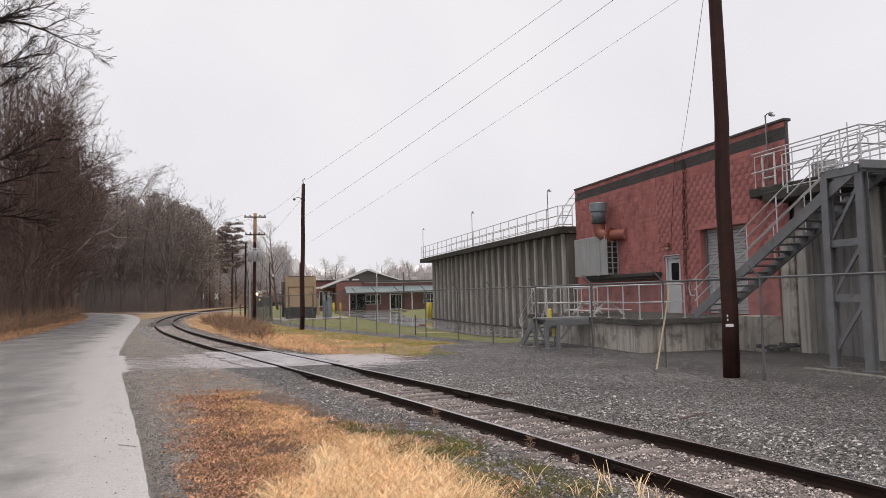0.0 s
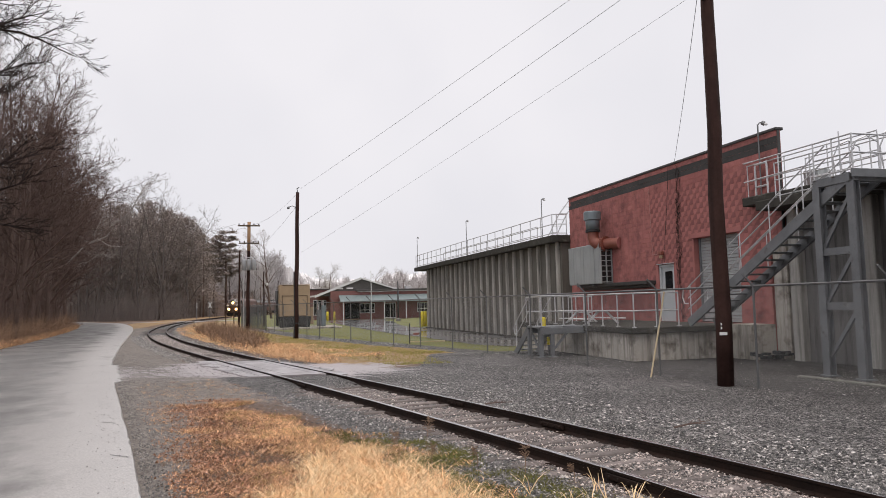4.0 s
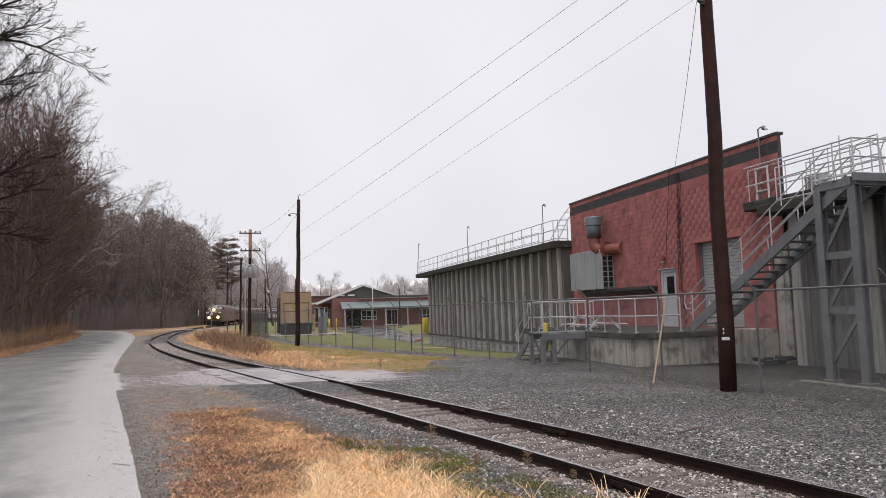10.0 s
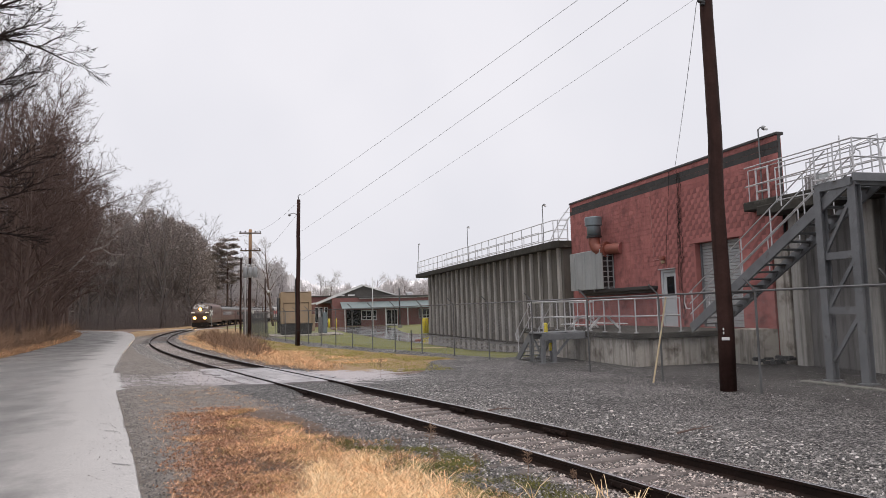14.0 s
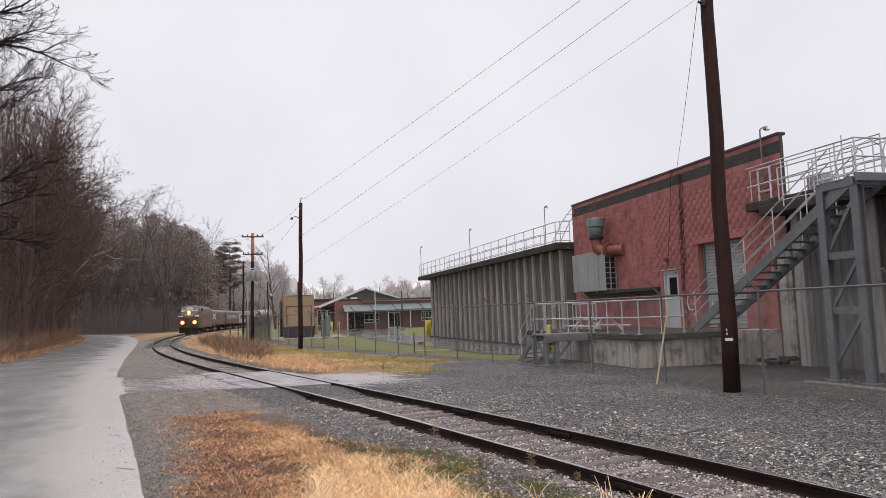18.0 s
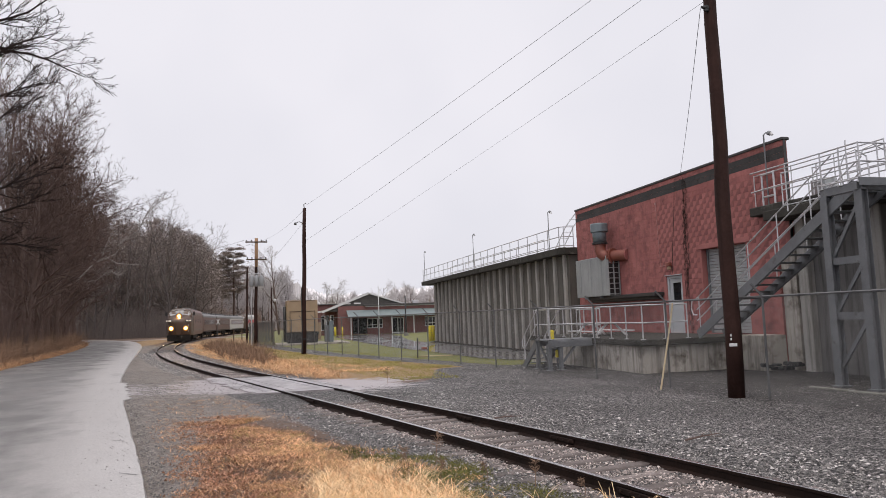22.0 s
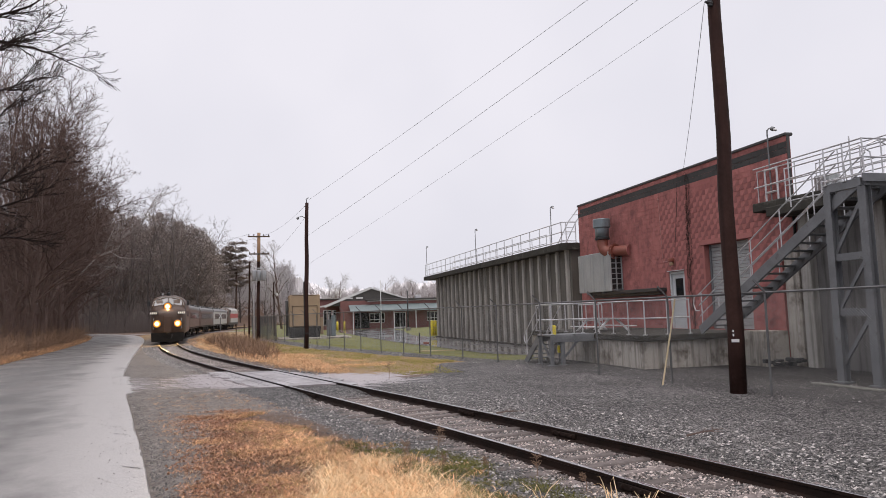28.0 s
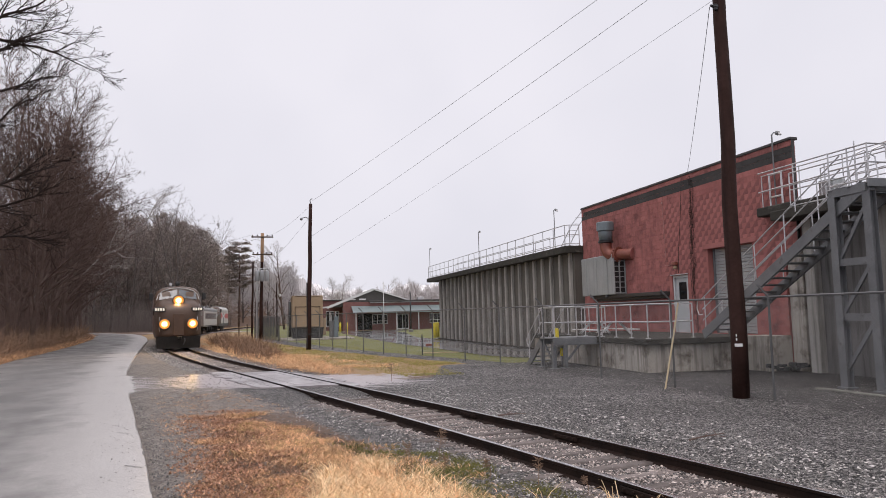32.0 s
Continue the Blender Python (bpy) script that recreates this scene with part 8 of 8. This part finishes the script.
    # pale seed plumes by the rail
    for i in range(13):
        y = rnd.uniform(6.0, 7.6)
        x = float(track_x(y)) - rnd.uniform(1.1, 2.0)
        for k in range(4):
            pale.append((x + rnd.gauss(0, 0.02), y + rnd.gauss(0, 0.02), ground_z(x, y), rnd.uniform(0.14, 0.32), rnd.uniform(0.3, 1.4), 0.006))
    # verge beyond the crossing and along the lane
    for i in range(26000):
        y = 28.5 + 56 * rnd.random() ** 1.3
        d = rnd.uniform(1.7, 8.5)
        x = float(track_x(y)) + d
        if x > fence_x(y) - 1.1:
            continue
        z = bump_z(x, y)
        n = noise.noise((x * 0.3, y * 0.2, 1.0))
        if in_brush(x, y) > 0:
            if rnd.random() < 0.3:
                weed.append((x, y, z, rnd.uniform(0.25, 1.15) * min(1.0, 0.5 + 0.06 * (y - 36.8)), rnd.uniform(0.1, 0.8), 0.012))
            elif rnd.random() < 0.7:
                gold.append((x, y, z, rnd.uniform(0.08, 0.3), rnd.uniform(0.6, 2.2), 0.01))
        elif noise.noise((x * 0.8, y * 0.5, 16.0)) < -0.12:
            continue
        else:
            (gold if d < 5.5 + 3 * n else green).append((x, y, z, rnd.uniform(0.04, 0.12), rnd.uniform(0.8, 2.4), 0.0075))
    # combed tussocks of gold grass where the verge meets the crossing
    for i in range(150):
        y = 26.2 + 15 * rnd.random() ** 1.2
        d = rnd.uniform(1.6, 1.9 + 0.18 * (y - 22))
        x = float(track_x(y)) + d
        if x > fence_x(y) - 1.4 or (y < 28.0 and d > 4.0):
            continue
        lie = rnd.gauss(0.6, 0.5)
        for k in range(34):
            u, v = x + rnd.gauss(0, 0.28), y + rnd.gauss(0, 0.3)
            (gold if rnd.random() < 0.55 else red if rnd.random() < 0.7 else pale).append((u, v, bump_z(u, v), rnd.uniform(0.04, 0.17), lie + rnd.gauss(0.9, 0.5), 0.007))
    for i in range(9000):
        y = 40 + 90 * rnd.random() ** 1.5
        x = float(road_l(y)) - abs(rnd.gauss(0.3, 1.3)) - 0.1
        (gold if rnd.random() < 0.4 else red if rnd.random() < 0.5 else dull).append((x, y, wood_z(x, y), rnd.uniform(0.08, 0.45), rnd.uniform(0.5, 1.6), 0.014))
    for i in range(14000):
        y = 23.5 + 36 * rnd.random() ** 1.4
        x = float(track_x(y)) + rnd.uniform(3.6, 10.5)
        if (y < 28.5 and x > 6.8) or abs(x - fence_x(y)) < 1.1:
            continue
        green.append((x, y, bump_z(x, y), rnd.uniform(0.03, 0.08), rnd.uniform(0.4, 1.4), 0.008))
    blades("moss_tufts", moss, M["moss"], "low dark green moss and clover by the rail", "moss")
    blades("brown_grass", dull, M["brush"], "flattened dull brown dead grass")
    blades("gold_grass", gold, M["straw"], "matted dry golden grass beside the track")
    blades("pale_grass", pale, M["straw_pale"], "long pale straw grass bent by the rain")
    blades("russet_grass", red, M["straw_red"], "flattened russet dead grass and stalks")
    blades("green_grass", green, M["green_blade"], "short yellow-green winter grass")
    blades("dead_weeds", weed, M["weed"], "tall brown dead weeds on the verge", "weeds")


make_grass()


def make_litter():
    rnd = random.Random(23)
    s = Shape()
    v, f = s.v, s.f
    spots = []
    for i in range(11000):
        y = 6.5 + 10.5 * rnd.random() ** 1.2
        x = float(mat_left(y)) + rnd.gauss(0.35, 0.6)
        if x < float(mat_right(y)) and noise.noise((x * 1.6, y * 1.3, 21.0)) > -0.12:
            if x > float(road_r(y)) + 0.3:
                spots.append((x, y, ground_z(x, y)))
    # drifts of leaves caught in the matted grass
    for i in range(7000):
        y = 6.2 + 9.6 * rnd.random() ** 1.15
        lo, hi = float(mat_left(y)), float(mat_right(y))
        u = rnd.random() ** 1.5 * 0.62
        x = lo + u * (hi - lo) + rnd.gauss(0.1, 0.3)
        if noise.noise((x * 1.3, y * 1.1, 41.0)) + 0.5 * noise.noise((x * 4.2, y * 3.6, 5.0)) > 0.55 * u - 0.1 and (y > 8.6 or u < 0.5):
            spots.append((x, y, ground_z(x, y) + rnd.uniform(0.0, 0.04)))
    for i in range(5000):
        y = 40 + 80 * rnd.random() ** 1.5
        x = float(road_l(y)) - abs(rnd.gauss(0.5, 3.0)) - 0.3
        spots.append((x, y, wood_z(x, y) + 0.03))
    for x, y, z in spots:
        a = rnd.uniform(0, 6.28)
        r = rnd.uniform(0.011, 0.03) * (1 if y < 30 else 2.4)
        t, q = rnd.uniform(-0.5, 1.2), rnd.uniform(-0.4, 1.0)
        c, d = math.cos(a) * r, math.sin(a) * r
        n = len(v)
        v += [(x, y, z + 0.012), (x + c - d * 0.5, y + d + c * 0.5, z + 0.02 + r * t), (x + 1.8 * c, y + 1.8 * d, z + 0.015 + r * q), (x + c + d * 0.5, y + d - c * 0.5, z + 0.02 + r * t * 0.6)]
        f += [(n, n + 1, n + 2), (n, n + 2, n + 3)]
    tagged(solid("leaf_litter", s, M["leaf"]), "wet russet oak leaves strewn over the verge", "leaves", kind="stuff")
    # single dry weed stalks by the rail
    for k, (x, y, h) in enumerate(((2.55, 10.3, 0.42), (3.35, 8.45, 0.34), (3.75, 7.9, 0.2), (1.9, 9.2, 0.38), (2.9, 9.0, 0.26), (4.05, 22.4, 0.55), (2.2, 8.7, 0.3))):
        st = thing("weed_stalk", "single dry brown weed stalk standing by the rail", "weed", "weed stalks", (x, y, ground_z(x, y)))
        part("stem", Shape().path([(0, 0, -0.02), (0.02, 0.01, h * 0.5), (0.05 * math.cos(k), 0.04, h)], [0.006, 0.005, 0.003], 5), M["weed"], st)
        head = Shape()
        for i in range(34):
            c = Vector((0.05 * math.cos(k) * 0.9, 0.035, h * rnd.uniform(0.55, 1.0)))
            e = Vector((rnd.gauss(0, 1), rnd.gauss(0, 1), rnd.uniform(0, 1.2))).normalized() * 0.07 * h / 0.3
            head.path([c, c + e], [0.0025, 0.004], 3)
        part("seed_head", head, M["weed"], st)
    # dead branches on the yard gravel
    for x, y, a, L in ((6.45, 9.9, 0.25, 0.9), (4.6, 13.6, -0.1, 0.6)):
        b = Shape()
        p = [Vector((x, y, 0.03)), Vector((x + L * 0.4 * math.cos(a), y + L * 0.4 * math.sin(a), 0.05)), Vector((x + L * math.cos(a), y + L * math.sin(a) + 0.1, 0.03))]
        b.path(p, [0.018, 0.014, 0.006], 6)
        for k in range(3):
            c = p[0].lerp(p[2], rnd.uniform(0.2, 0.9)) + Vector((0, 0, 0.02))
            b.tube(c, c + Vector((rnd.gauss(0, 0.2), rnd.gauss(0, 0.2), 0.03)), 0.009, 0.004, 4)
        tagged(solid("fallen_branch", b, M["bark"]), "dead wet branch lying on the gravel", "branch", "fallen branches")


make_litter()


# ---- single blocks of the red wall, laid last ----
def make_blocks():
    wall = bpy.data.objects["brick_building"]
    rnd = random.Random(2)
    near = []
    for k in range(6):
        s = Shape()
        j = [rnd.uniform(-0.0022, 0.003) for _ in range(9)]
        w, h = 0.1985, 0.0985
        vs = [(0.0, -w, -h), (0.0, w, -h), (0.0, w, h), (0.0, -w, h)]
        front = []
        for a in range(3):
            for b in range(3):
                front.append((-0.007 - j[3 * a + b] * (1.6 if (a, b) == (1, 1) else 0.8), (b - 1) * (w - 0.004), (a - 1) * (h - 0.004)))
        s.v = vs + front
        s.f = [(4 + 3 * a + b, 5 + 3 * a + b, 8 + 3 * a + b, 7 + 3 * a + b) for a in range(2) for b in range(2)]
        s.f += [(0, 1, 6, 5, 4), (1, 2, 12, 9, 6), (2, 3, 10, 11, 12), (3, 0, 4, 7, 10)]
        me = s.mesh("block")
        fix_normals(me)
        near.append((me, s))
    meshes = {}
    for tone in ("brick", "band"):
        meshes[tone] = []
        for me, s in near:
            m = me.copy()
            m.materials.append(M[tone])
            meshes[tone].append(m)
    rest = {"brick_rest": Shape(), "band": Shape()}
    count = 0
    rows = int((BZ - 0.04 - 1.02) / 0.2) + 1
    for r in range(-6, rows):
        z = 1.12 + r * 0.2
        if z < 0.0:
            continue
        band = 6.85 < z < 7.2
        y = BY0 + 0.2 + (0.2 if r % 2 else 0.0)
        if r % 2 and z > 3.95:
            s = near[0][1]
            rest["band" if band else "brick_rest"].add([(BX - 0.001 + p[0], BY0 + 0.1 + p[1] * 0.5, z + p[2]) for p in s.v], s.f)
        while y < BY1 - 0.15:
            hole = (24.8 < y < 26.3 and z < 3.5) or (20.85 < y < 23.8 and z < 4.4) or (z < 1.2 and 20.5 < y) or (y < 19.65 and z < 3.95)
            if not hole:
                if count < 300 and y < 26.5 and z < 6.4 and (z > 3.0 or y > 23):
                    o = new("block", rnd.choice(meshes["brick"]))
                    o.parent = wall
                    o.location = (BX - 0.001, y, z)
                    count += 1
                else:
                    t = rest["band" if band else "brick_rest"]
                    s = rnd.choice(near)[1]
                    t.add([(BX - 0.001 + p[0], y + p[1], z + p[2]) for p in s.v], s.f)
            y += 0.4
    part("joined_masonry", rest["brick_rest"], M["brick_rest"], wall, "", False, "stuff")
    part("joined_band_masonry", rest["band"], M["band"], wall, "dark grey block band", False, "stuff")


make_blocks()

motions()
